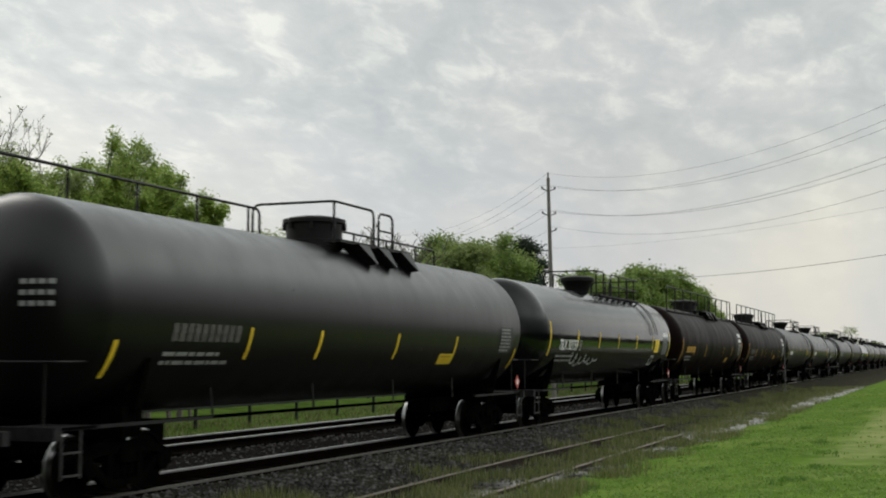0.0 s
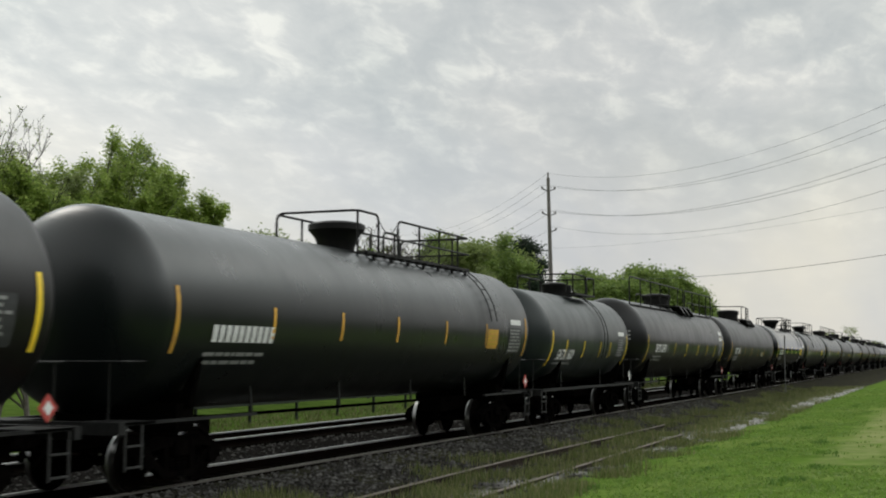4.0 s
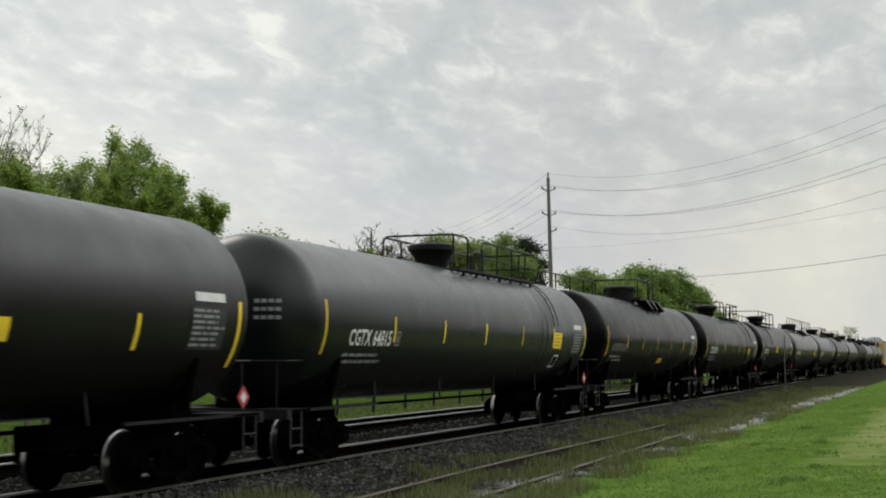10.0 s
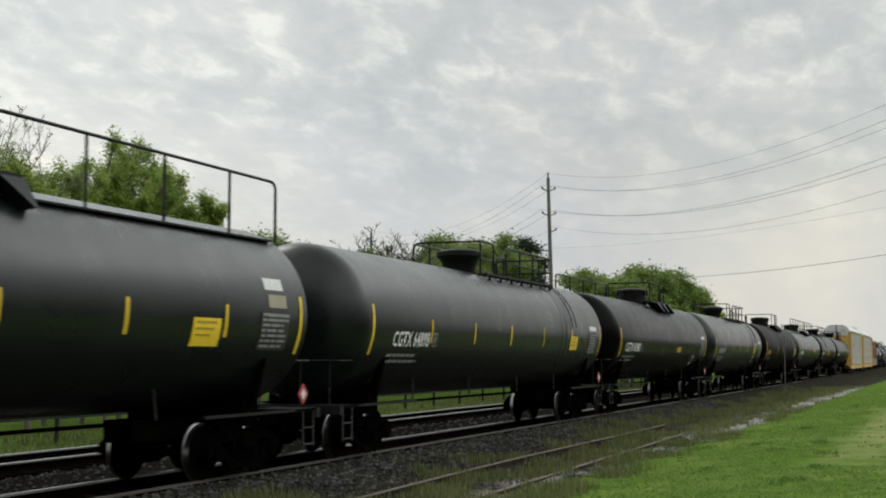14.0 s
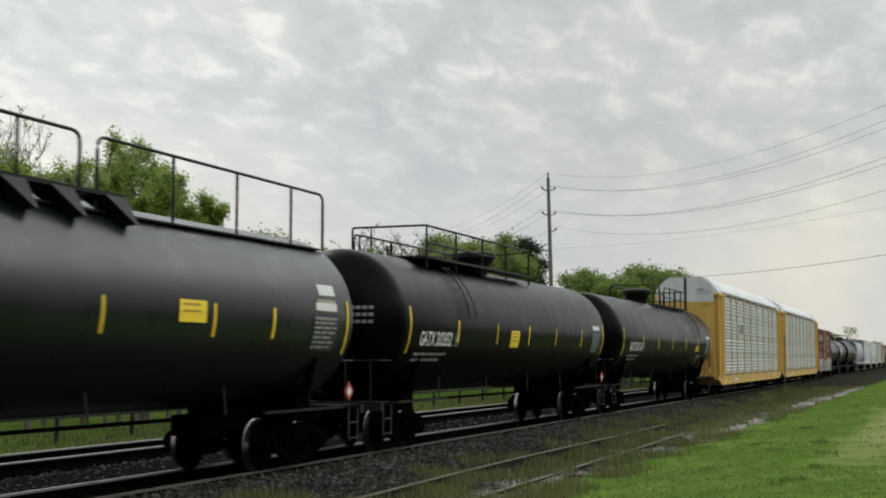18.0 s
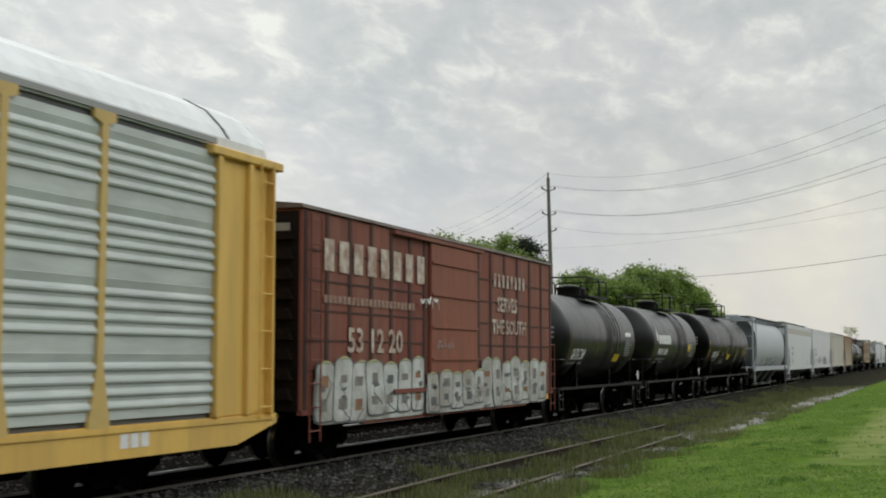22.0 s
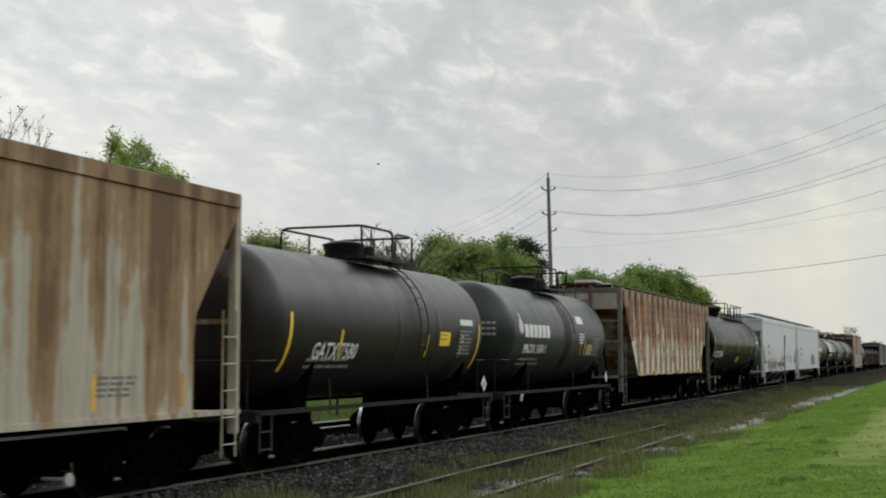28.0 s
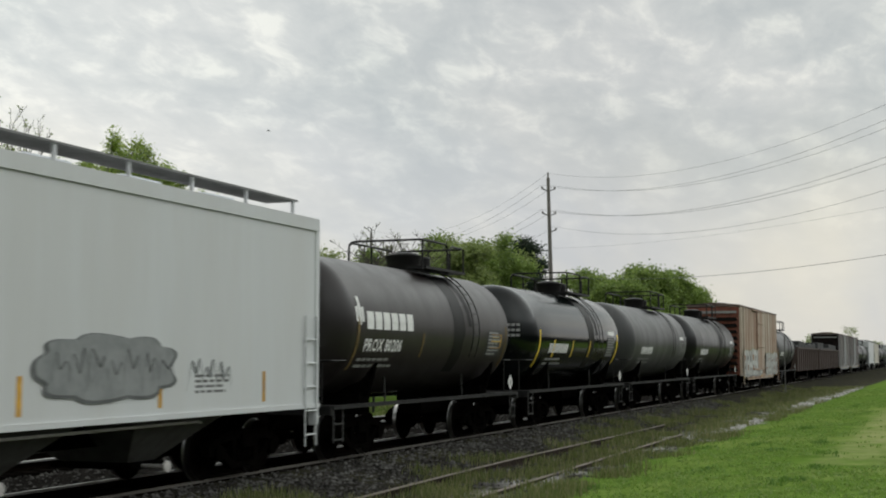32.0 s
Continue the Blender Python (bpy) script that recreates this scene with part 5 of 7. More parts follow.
def bubble_letters(car, x0, x1, z0, z1, y, fill, line, label, seed, n, boxy=False):
    """Fat rounded letters with a dark outline and dark counters."""
    rng = random.Random(seed)
    w = (x1 - x0) / n
    part("graffiti_ground", rounded((x0 + x1) / 2, z0 + (z1 - z0) * 0.36, (x1 - x0) * 0.51, (z1 - z0) * 0.36, y + 0.012, 0.16, 0.0, 36), fill, car, "pale painted ground under the letters")
    for i in range(n):
        cx, cz = x0 + (i + 0.5) * w, (z0 + z1) / 2 + rng.uniform(-0.06, 0.06)
        rx, rz, sk = w * rng.uniform(0.46, 0.6), (z1 - z0) / 2 * rng.uniform(0.84, 1.02), rng.uniform(-0.18, 0.18)
        yy, pw = y - 0.008 * (i % 2), rng.uniform(0.16, 0.32)
        let = part("graffiti_letter", rounded(cx, cz, rx, rz, yy, pw, sk), line, car, label)
        part("fill", rounded(cx, cz, rx - 0.035, rz - 0.04, yy - 0.003, pw, sk), fill, let, "pale sprayed fill")
        if boxy:                           # square openings, a joint between the stems and a yellow-green upper edge
            for q in (-0.42, 0.34):
                part("counter", rounded(cx + rng.uniform(-0.1, 0.1) * rx, cz + q * rz, rx * rng.uniform(0.3, 0.5), rz * rng.uniform(0.10, 0.24), yy - 0.006, 0.12, sk, 12), rng.choice((line, GRAF_SHADE, GRAF_SHADE, GRAF_RUST)), let)
            part("upper_edge", stroke_shape([(cx + rx * (0.25 * k - 0.75) + sk * rz, cz + rz * (1.0 - 0.12 * (k - 3) ** 2 / 9)) for k in range(7)], yy - 0.007, 0.05), GRAF_LIME, let)
            part("drip", stroke_shape([(cx + rx * rng.uniform(-0.9, 0.9), cz - rz * 0.95 + rz * 0.4 * k) for k in range(rng.randint(2, 5))], yy - 0.008, 0.045), line, let)
        for _ in range(rng.randint(1, 2)):
            zz, u0 = rng.uniform(-0.5, 0.45) * rz, rng.uniform(-0.6, 0.1)
            part("counter", stroke_shape([(cx + rx * (u0 + 0.2 * k) + sk * zz, cz + zz + rng.uniform(-0.03, 0.03)) for k in range(4)], yy - 0.006, rng.uniform(0.06, 0.15)), line, let)


def blade_letters(car, x0, x1, z0, z1, y, fill, line, label, seed, n):
    """Jagged letters: leaning black spikes with hooked feet round white bodies."""
    rng = random.Random(seed)
    w = (x1 - x0) / n
    h = z1 - z0

    def spike(parent, bx, bz, tx, tz, wide, bend, k):
        s = Shape()
        for i in range(7):
            u = i / 6
            x, z = bx + (tx - bx) * u, bz + (tz - bz) * u
            l = math.hypot(tx - bx, tz - bz)
            nx, nz = -(tz - bz) / l, (tx - bx) / l
            o, q = bend * 4 * u * (1 - u), wide * (1 - u) * (0.75 + 0.5 * u) / 2 + 0.004
            s.v += [(x + nx * (o + q), y - 0.006 - 0.0012 * k, z + nz * (o + q)), (x + nx * (o - q), y - 0.006 - 0.0012 * k, z + nz * (o - q))]
        s.f = [(2 * i + 1, 2 * i, 2 * i + 2, 2 * i + 3) for i in range(6)]
        b = part("blade", s, line, parent)
        if wide > w * 0.42:
            c = Shape()
            for i in range(7):
                u = 0.06 + 0.62 * i / 6
                x, z = bx + (tx - bx) * u, bz + (tz - bz) * u
                l = math.hypot(tx - bx, tz - bz)
                nx, nz = -(tz - bz) / l, (tx - bx) / l
                o, q = bend * 4 * u * (1 - u), (wide * (1 - u) * (0.75 + 0.5 * u) / 2) * 0.46
                c.v += [(x + nx * (o + q), y - 0.009 - 0.0012 * k, z + nz * (o + q)), (x + nx * (o - q), y - 0.009 - 0.0012 * k, z + nz * (o - q))]
            c.f = [(2 * i + 1, 2 * i, 2 * i + 2, 2 * i + 3) for i in range(6)]
            part("blade_core", c, fill, b)
    for i in range(n):
        x = x0 + i * w
        tall = rng.uniform(0.85, 1.05) if i % 3 == 2 else rng.uniform(0.55, 0.8)
        let = part("graffiti_letter", rounded(x + w * 0.5, z0 + h * 0.27, w * rng.uniform(0.5, 0.62), h * rng.uniform(0.22, 0.32), y - 0.0015 * (i % 2), 0.6, rng.uniform(-0.5, 0.5)), fill, car, label)
        sd = rng.choice((-1, 1))
        m = x + w * rng.uniform(0.3, 0.7)
        spike(let, m, z0 + h * 0.22, m - sd * w * rng.uniform(0.2, 0.5), z0 + h * tall, w * rng.uniform(0.5, 0.72), 0.06 * sd, 0)
        spike(let, m, z0 + h * 0.30, m + sd * w * rng.uniform(0.5, 0.75), z0 + h * rng.uniform(0.45, 0.6), w * rng.uniform(0.32, 0.46), -0.10 * sd, 1)
        spike(let, m + sd * w * 0.2, z0 + h * 0.42, x + w * rng.uniform(0.0, 1.0), z0 + 0.01, w * rng.uniform(0.3, 0.46), 0.07, 2)
        spike(let, x + w * rng.uniform(0.1, 0.9), z0 + 0.02, x + w * rng.uniform(-0.1, 1.1), z0 + h * rng.uniform(0.2, 0.36), w * rng.uniform(0.45, 0.7), -0.05, 3)
        spike(let, x + w * 0.95, z0 + h * rng.uniform(0.1, 0.3), x + w * 0.1, z0 + h * rng.uniform(0.3, 0.5), w * rng.uniform(0.3, 0.5), 0.09, 4)


def script(car, x0, x1, z0, z1, surf, material, label, turns=6):
    """A cursive scribble: one looping line."""
    pts = []
    for i in range(turns * 10):
        t = i / (turns * 10 - 1)
        ph = 6.2832 * turns * t
        x = x0 + (x1 - x0) * t + 0.16 * math.cos(ph)
        z = (z0 + z1) / 2 + (z1 - z0) / 2 * math.sin(ph) * (0.95 - 0.7 * t) - 0.03 * t + 0.05 * math.sin(ph * 0.37)
        pts.append((x, z))
    s = stroke_shape(pts, 0, 0.042, False)
    s.v = [(x, surf(z) - 0.004, z) for x, _, z in s.v]
    part("graffiti", s, material, car, label)


def blob(car, x0, x1, z0, z1, y, material, label, seed, bumps=7):
    """A cloud-like painted patch."""
    rng = random.Random(seed)
    cx, cz = (x0 + x1) / 2, (z0 + z1) / 2
    n = 64
    pts = []
    for i in range(n):
        t = 6.2832 * i / n
        k = 0.86 + 0.14 * abs(math.sin(t * bumps / 2 + rng.uniform(-0.1, 0.1)))
        c, s_ = math.cos(t), math.sin(t)
        pts.append((cx + (x1 - x0) / 2 * k * math.copysign(abs(c) ** 0.8, c), y, cz + (z1 - z0) / 2 * k * math.copysign(abs(s_) ** 0.7, s_)))
    return part("graffiti", Shape().add(pts, [tuple(range(n))]), material, car, label)


def end_ladder(car, x, y, z0, z1, material, wide=0.42, along="x", step=0.42):
    s = Shape()
    d = (wide, 0) if along == "x" else (0, wide)
    for k in (0, 1):
        s.tube([(x + d[0] * k, y + d[1] * k, z0), (x + d[0] * k, y + d[1] * k, z1)], 0.019, 5)
    z = z0 + 0.2
    while z < z1:
        s.tube([(x, y, z), (x + d[0], y + d[1], z)], 0.014, 5)
        z += step
    return part("ladder", s, material, car)


RIBDARK = mat("rib_end_grey", (0.17, 0.165, 0.15), 0.8, 0, (0.10, 0.09, 0.075), 2.0, 0.7, (0.10, 0.05, 0.03), 1.2, 0.5)
RIBPALE = mat("rib_end_pale", (0.42, 0.44, 0.43), 0.7, 0, (0.33, 0.33, 0.31), 2.0, 0.6, (0.22, 0.11, 0.06), 0.9, 0.5)
RIBCREAM = mat("rib_rusted_cream", (0.60, 0.54, 0.44), 0.75, 0, (0.50, 0.36, 0.24), 2.0, 0.7, (0.24, 0.11, 0.06), 1.2, 0.7)
GRATING = mat("roof_grating", (0.15, 0.15, 0.148), 0.7, 0.0, (0.22, 0.22, 0.218), 5, 0.6)


def hopper_car(length, paint, style="flat", label="", top=4.50, seed=0, bays=4, amber=True, stencil=True, number="", grooves=False, boards=True, letters="", cut="curve", rise=0.34):
    rng = random.Random(seed)
    m = HOP[paint]
    car = tagged(new("covered_hopper_car"), label, "hopper car", "freight train")
    h = length / 2
    w = 1.6
    at_, ab = h - 0.75, h - 2.15      # half length of the side at the top and at the sill
    zk, zs = (3.1, 1.34 if style == "rib" else 1.16) if cut == "curve" else ((4.2 if paint == "tan" else 2.85, 1.16) if cut == "straight" else (1.5, 1.16))
    bend = 2.6 if paint == "tan" else 1.65          # height at which a straight cut-away begins
    if style == "flat":
        at_ = h - 0.62
    if paint == "tan":
        ab = h - 1.8
    if style == "rib":
        at_, ab, zk = h - 0.85, h - 3.15, 4.15
    if style == "round":
        at_, ab, zs = h - 1.77, h - 1.77, 1.45
        sec = [(-1.22, zs), (-1.42, 1.75), (-1.55, 2.1), (-w, 2.65), (-1.56, 3.2), (-1.43, 3.7), (-1.20, 4.1), (-0.92, top), (-0.5, top + 0.12)]
        sec += [(-y, z) for y, z in sec[::-1]]
    else:
        sec = [(-w, zs), (-w, 1.5), (-w, 1.9), (-w, 2.3), (-w, 2.7), (-w, max(zk, 2.8)), (-w, top - 0.06), (-1.5, top), (-0.62, top + 0.22), (0.62, top + 0.22), (1.5, top), (w, top - 0.06), (w, max(zk, 2.8)), (w, 2.7), (w, 2.3), (w, 1.9), (w, 1.5), (w, zs)]

    def xe(z):
        if style == "round":
            return at_
        if z >= zk or cut == "none":
            return at_
        if cut == "straight" and style == "flat":
            return ab + (at_ - ab) * max(0.0, (z - bend) / (zk - bend))
        if style == "rib":
            return ab + (at_ - ab) * (z - zs) / (zk - zs)
        u = (z - zs) / (zk - zs)                  # the cut-away end curves back in towards the sill
        return ab + (at_ - ab) * (u ** 1.6) + 0.45 * (1 - u) ** 2 - 0.12
    s = Shape()
    n = len(sec)
    xs = [-1, -0.6, -0.2, 0.2, 0.6, 1]
    for k in xs:
        s.v += [((xe(z) * k), y, z) for y, z in sec]
    s.f = [((i + 1) * n + j, (i + 1) * n + (j + 1) % n, i * n + (j + 1) % n, i * n + j) for i in range(len(xs) - 1) for j in range(n)]
    for sg in (-1, 1):                     # the end sheets slope in towards the hoppers
        base = 0 if sg < 0 else (len(xs) - 1) * n
        k0 = len(s.v)
        s.v += [(sg * (xe(z) - 0.12 - 2.3 * max(0.0, (zk + 0.5 - z) / (zk + 0.5 - zs))), y * 0.95, z) for y, z in sec]
        ring = [(base + j, base + (j + 1) % n, k0 + (j + 1) % n, k0 + j) for j in range(n)]
        cap = tuple(k0 + j for j in range(n))
        s.f += ring + [cap] if sg < 0 else [q[::-1] for q in ring] + [cap[::-1]]
    part("body", s, m, car, smooth=28)
    surf = skin(None, -w - 0.004)
    if style == "flat":
        part("side_plate", Shape().prism([(-at_ - 0.1, top - 0.20), (at_ + 0.1, top - 0.20), (at_ + 0.1, top + 0.02), (-at_ - 0.1, top + 0.02)][::-1], -w - 0.035, -w + 0.12, "y"), m, car, "top side plate")
    if cut == "straight" and paint != "tan":   # deep bright sill plate, a little proud of the side
        part("sill_plate", Shape().prism([(-w - 0.014, zs), (-w + 0.05, zs), (-w + 0.05, 1.64), (-w - 0.002, 1.64), (-w - 0.014, 1.60)], -h + 1.2, h - 1.2, "x"), m, car, "pale side sill plate")
    if style == "rib":
        rib = shared(("rib", round(top, 2)), lambda: Shape().prism([(-0.05, -0.085), (0.05, -0.085), (0.08, 0.0), (-0.08, 0.0)], zs, top - 0.06, "z"))
        k = 14
        for i in range(k):
            x = -ab + 2 * ab * i / (k - 1)
            part("side_rib", rib, RIBCREAM, car, at=(x, -w, 0))
        for j in (1, 2):
            z0 = zs + (zk - zs) * j / (at_ - ab) + 0.06
            rib = shared(("rib", round(top, 2), j), lambda: Shape().prism([(-0.05, -0.085), (0.05, -0.085), (0.08, 0.0), (-0.08, 0.0)], z0, top - 0.06, "z"))
            for sg in (-1, 1):
                part("side_rib", rib, RIBCREAM, car, at=(sg * (ab + j), -w, 0))
    lip = zs - (0.02 if style == "rib" else (0.23 if style == "round" else 0.05))
    brow = 1.40 if style == "flat" and cut == "curve" else zs + 0.03
    sill = Shape().box(-h + 0.45, h - 0.45, -w - 0.03, -w + 0.10, lip, brow)
    sill.box(-h + 0.45, h - 0.45, w - 0.10, w + 0.03, lip, brow)
    part("side_sill", sill, m if style != "rib" else IRON, car)
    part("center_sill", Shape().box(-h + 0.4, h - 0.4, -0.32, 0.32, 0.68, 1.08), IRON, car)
    for i in range(bays):
        x = (i - (bays - 1) / 2) * (2 * ab - 1.0) / bays
        k = (2 * ab - 1.2) / bays / 2 * (0.92 if style != "flat" else 0.70)
        q = Shape().add([(x - k, -1.42, zs), (x + k, -1.42, zs), (x + k, 1.42, zs), (x - k, 1.42, zs), (x - 0.35, -0.62, 0.42), (x + 0.35, -0.62, 0.42), (x + 0.35, 0.62, 0.42), (x - 0.35, 0.62, 0.42)],
                        [(0, 1, 5, 4), (1, 2, 6, 5), (2, 3, 7, 6), (3, 0, 4, 7), (4, 5, 6, 7), (3, 2, 1, 0)])
        bay = part("hopper_bay", q, IRON if paint in ("rust", "tan") else mat("hopper_bay_grey", (0.10, 0.10, 0.095), 0.8, 0, (0.05, 0.045, 0.04), 4, 0.7), car, "tapering discharge bay")
        if style != "rib":
            part("gate_wheel", shared("gate_wheel", lambda: Shape().lathe([(-0.03, 0.02), (-0.03, 0.085), (0.0, 0.10), (0.04, 0.03), (0.45, 0.03)], 0, 0, 12, "y"), 30), GATE, bay, "white end of the gate shaft", at=(x - 0.15, -1.18, 0.37))
        part("outlet_gate", Shape().box(x - 0.42, x + 0.42, -0.75, 0.75, 0.32, 0.42), IRON, bay)
    # roof: running boards, their stands and hatches
    rz = top + (rise if boards else 0.08)
    e = h - 0.7
    part("running_board", Shape().box(-e, e, -1.28 if boards else -0.7, -0.62 if boards else -0.3, rz + (0.0 if boards else 0.16), rz + (0.03 if boards else 0.19)).box(-e, e, 0.62, 1.28, rz, rz + 0.03), GRATING, car, "dark steel grating running boards")
    k = 12
    foot = -0.22 if style == "round" else 0.02
    stand = shared(("stand", round(rz - top, 2), style), lambda: Shape().box(-0.025, 0.025, 0, 0.05, foot, rz - top))
    for i in range(k):
        for y in ((-1.10 if style == "round" else -1.25) if boards else -0.6, 1.1 if style == "round" else 1.2):
            part("board_stand", stand, m, car, at=(-e + 0.1 + 2 * (e - 0.1) * i / (k - 1), y, top))
    for i in range(8):
        x = -at_ * 0.86 + 2 * at_ * 0.86 * i / 7
        part("hatch", shared("hatch", lambda: Shape().cbox(-0.55, 0.55, -0.4, 0.4, 0, 0.16, 0.04)), m, car, at=(x, 0, top + 0.2))
    # ends: posts, braces, ladders, slope sheets' platform
    for sg in (-1, 1):
        x = sg * (h - 0.55)
        f = Shape()
        for y in (-1.52, -0.5, 0.5, 1.52):
            f.box(x - 0.05, x + 0.05, y - 0.05, y + 0.05, zs, top - (0.0 if abs(y) > 1 else -0.1))
        f.box(x - 0.06, x + 0.06, -1.56, 1.56, top - 0.12, top + 0.02)
        f.box(x - 0.04, x + 0.04, -1.52, 1.52, 2.55, 2.63)
        f.box(x - 0.04, x + 0.04, -1.52, 1.52, 3.3, 3.36)
        f.box(*sorted((x + sg * 0.08, sg * (ab - 0.1))), -1.52, 1.52, zs - 0.06, zs)
        if style != "round":
            part("end_sheet", Shape().box(*sorted((x, sg * at_)), -1.58, 1.58, 3.75, top - 0.03), m if style != "rib" else RIBPALE, car, "pale end sheet under the roof")
        else:
            f.box(*sorted((x, sg * (at_ - 0.4))), -1.5, 1.5, top + 0.04, top + 0.1)
        part("end_frame", f, m if style != "rib" else RIBDARK, car, "open end frame of upright posts")
        if style != "round":
            part("corner_post", Shape().cbox(x - 0.08, x + 0.08, -w - 0.02, -w + 0.12, 0.80, top, 0.015), m if style != "rib" else RIBDARK, car)
        if style == "round":
            end_ladder(car, sg * (h - 1.2) - 0.27, -w - 0.02, 1.25, top + 0.12, m, 0.54)
            part("sill_step", Shape().box(x - 0.24, x - 0.21, -w - 0.02, -w + 0.01, 0.45, 1.22).box(x + 0.21, x + 0.24, -w - 0.02, -w + 0.01, 0.45, 1.22).box(x - 0.21, x + 0.21, -w - 0.02, -w + 0.01, 0.48, 0.51).box(x - 0.21, x + 0.21, -w - 0.02, -w + 0.01, 0.85, 0.88), m, car)
        else:
            end_ladder(car, x + 0.06 if sg < 0 else x - 0.48, -w - 0.04, 0.45, 2.75, m if style != "rib" else RIBDARK)
        end_ladder(car, sg * (h - 0.48), -0.45, zs, top + 0.2, m, 0.5, "y")
        part("brake_gear", Shape().box(*sorted((sg * (h - 0.8), sg * (h - 1.5))), -0.5, 0.3, zs, zs + 0.5).tube([(sg * (h - 0.9), -1.0, 1.2), (sg * (h - 1.8), -0.6, 2.6)], 0.05), IRON, car)
    add_couplers(car, h)
    add_trucks(car, h, 2.1)
    if cut != "curve":
        part("air_pipe", Shape().tube([(-ab * 0.55, -1.38, 0.98), (ab * 0.75, -1.38, 1.02), (ab * 0.8, -1.2, 0.98)], 0.022, 5), GATE, car, "pale air pipe under the sill")
    if amber:
        for i in range(6):
            x = -ab + 0.3 + (2 * ab - 0.6) * i / 5
            if style == "rib":
                part("reflector", Shape().box(x - 0.25, x + 0.25, -w - 0.10, -w - 0.031, zs + 0.0, zs + 0.15), YELLOW if i == 0 else AMBER, car, "worn yellow reflective plate on the sill")
                continue
            part("reflector", patch_shape(x - 0.05, x + 0.05, zs + 0.12, zs + 0.62, surf if style != "round" else skin(None, -1.63)), AMBER, car, "upright amber reflective strip")
    if stencil and style != "round":
        grey = mat("stencil_dark", (0.12, 0.12, 0.12), 0.6, 0, (0.25, 0.25, 0.25), 8, 0.6)
        if letters:
            lettering(car, letters, -ab + 0.88, 2.64, 0.36, surf, grey, "painted_mark", "dark stencilled reporting letters", 1.1)
        else:
            marks(car, "painted_mark", glyph_bars(-ab + 0.9, 2.62, 4, 0.27, 0.26, 0.45), surf, grey, "dark letter-sized bars")
        if number:
            lettering(car, number, -ab + 0.88, 2.22, 0.36, surf, grey, label="dark stencilled car number")
        else:
            marks(car, "painted_mark", glyph_bars(-ab + 0.9, 2.22, 6, 0.22, 0.24, 0.45), surf, grey)
        if grooves:
            for i in range(3):
                part("side_groove", Shape().prism([(-0.018, -0.045), (0.0, -0.045), (0.0, 0.045), (-0.018, 0.025)][::-1], -at_ + 0.05, at_ - 0.05, "x"), mat("stained_rib", (0.46, 0.44, 0.385), 0.6, 0, (0.48, 0.40, 0.28), 1.5, 0.7, stretch=(1, 1, 0.3)), car, "rust-stained pressed rib", at=(0, -w, top - 0.34 - 0.13 * i))
        marks(car, "stencil_text", lines(-ab + 0.8, -ab + 2.0, 1.95, 3, 0.05, 0.12, rng), surf, grey)
        marks(car, "data_panel", lines(ab - 2.4, ab - 1.4, 1.75, 4, 0.04, 0.08, rng), surf, grey)
    return car


# ---- auto racks ----
RACK_Y = mat("rack_yellow", (0.75, 0.475, 0.115), 0.6, 0, (0.66, 0.41, 0.095), 2.5, 0.7, (0.34, 0.21, 0.08), 0.7, 0.3, 0.06, 60, (2, 2, 0.25))
RACK_P = mat("rack_post_buff", (0.60, 0.42, 0.15), 0.6, 0, (0.50, 0.34, 0.11), 3, 0.6)
RACK_G = mat("rack_galvanised", (0.555, 0.59, 0.56), 0.45, 0.0, (0.45, 0.485, 0.455), 1.8, 0.7, (0.28, 0.29, 0.29), 0.5, 0.45, 0.05, 60, (0.6, 2, 2.5), rand=0.06)
RACK_W = mat("rack_roof_white", (0.84, 0.86, 0.87), 0.55, 0, (0.68, 0.69, 0.69), 1.5, 0.6, (0.40, 0.40, 0.39), 0.5, 0.3, 0.05, 60, (1.5, 1.5, 0.3))


def rack_panel(wid, z0, z1):
    """A corrugated side panel: four groups of four raised ridges with a leaning flat band between."""
    prof = [(z0, 0.0)]
    g = (z1 - z0) / 4
    for i in range(4):
        for j in range(4):
            z = z0 + g * i + 0.13 + j * 0.176
            prof += [(z, 0.0), (z + 0.016, -0.036), (z + 0.045, -0.045), (z + 0.080, -0.034), (z + 0.125, 0.0)]
        z = z0 + g * i + 0.80
        prof += [(z - 0.02, 0.022), (z + 0.10, -0.010), (z + 0.105, -0.002)]
    prof.append((z1, 0.0))
    s = Shape()
    for z, y in prof:
        s.v += [(-wid / 2, y, z), (wid / 2, y, z)]
    s.f = [(2 * i, 2 * i + 1, 2 * i + 3, 2 * i + 2) for i in range(len(prof) - 1)]
    k = len(s.v)
    s.v += [(-wid / 2, 0.045, z0), (wid / 2, 0.045, z0), (wid / 2, 0.045, z1), (-wid / 2, 0.045, z1)]
    s.f += [(k + 3, k + 2, k + 1, k)]
    return s


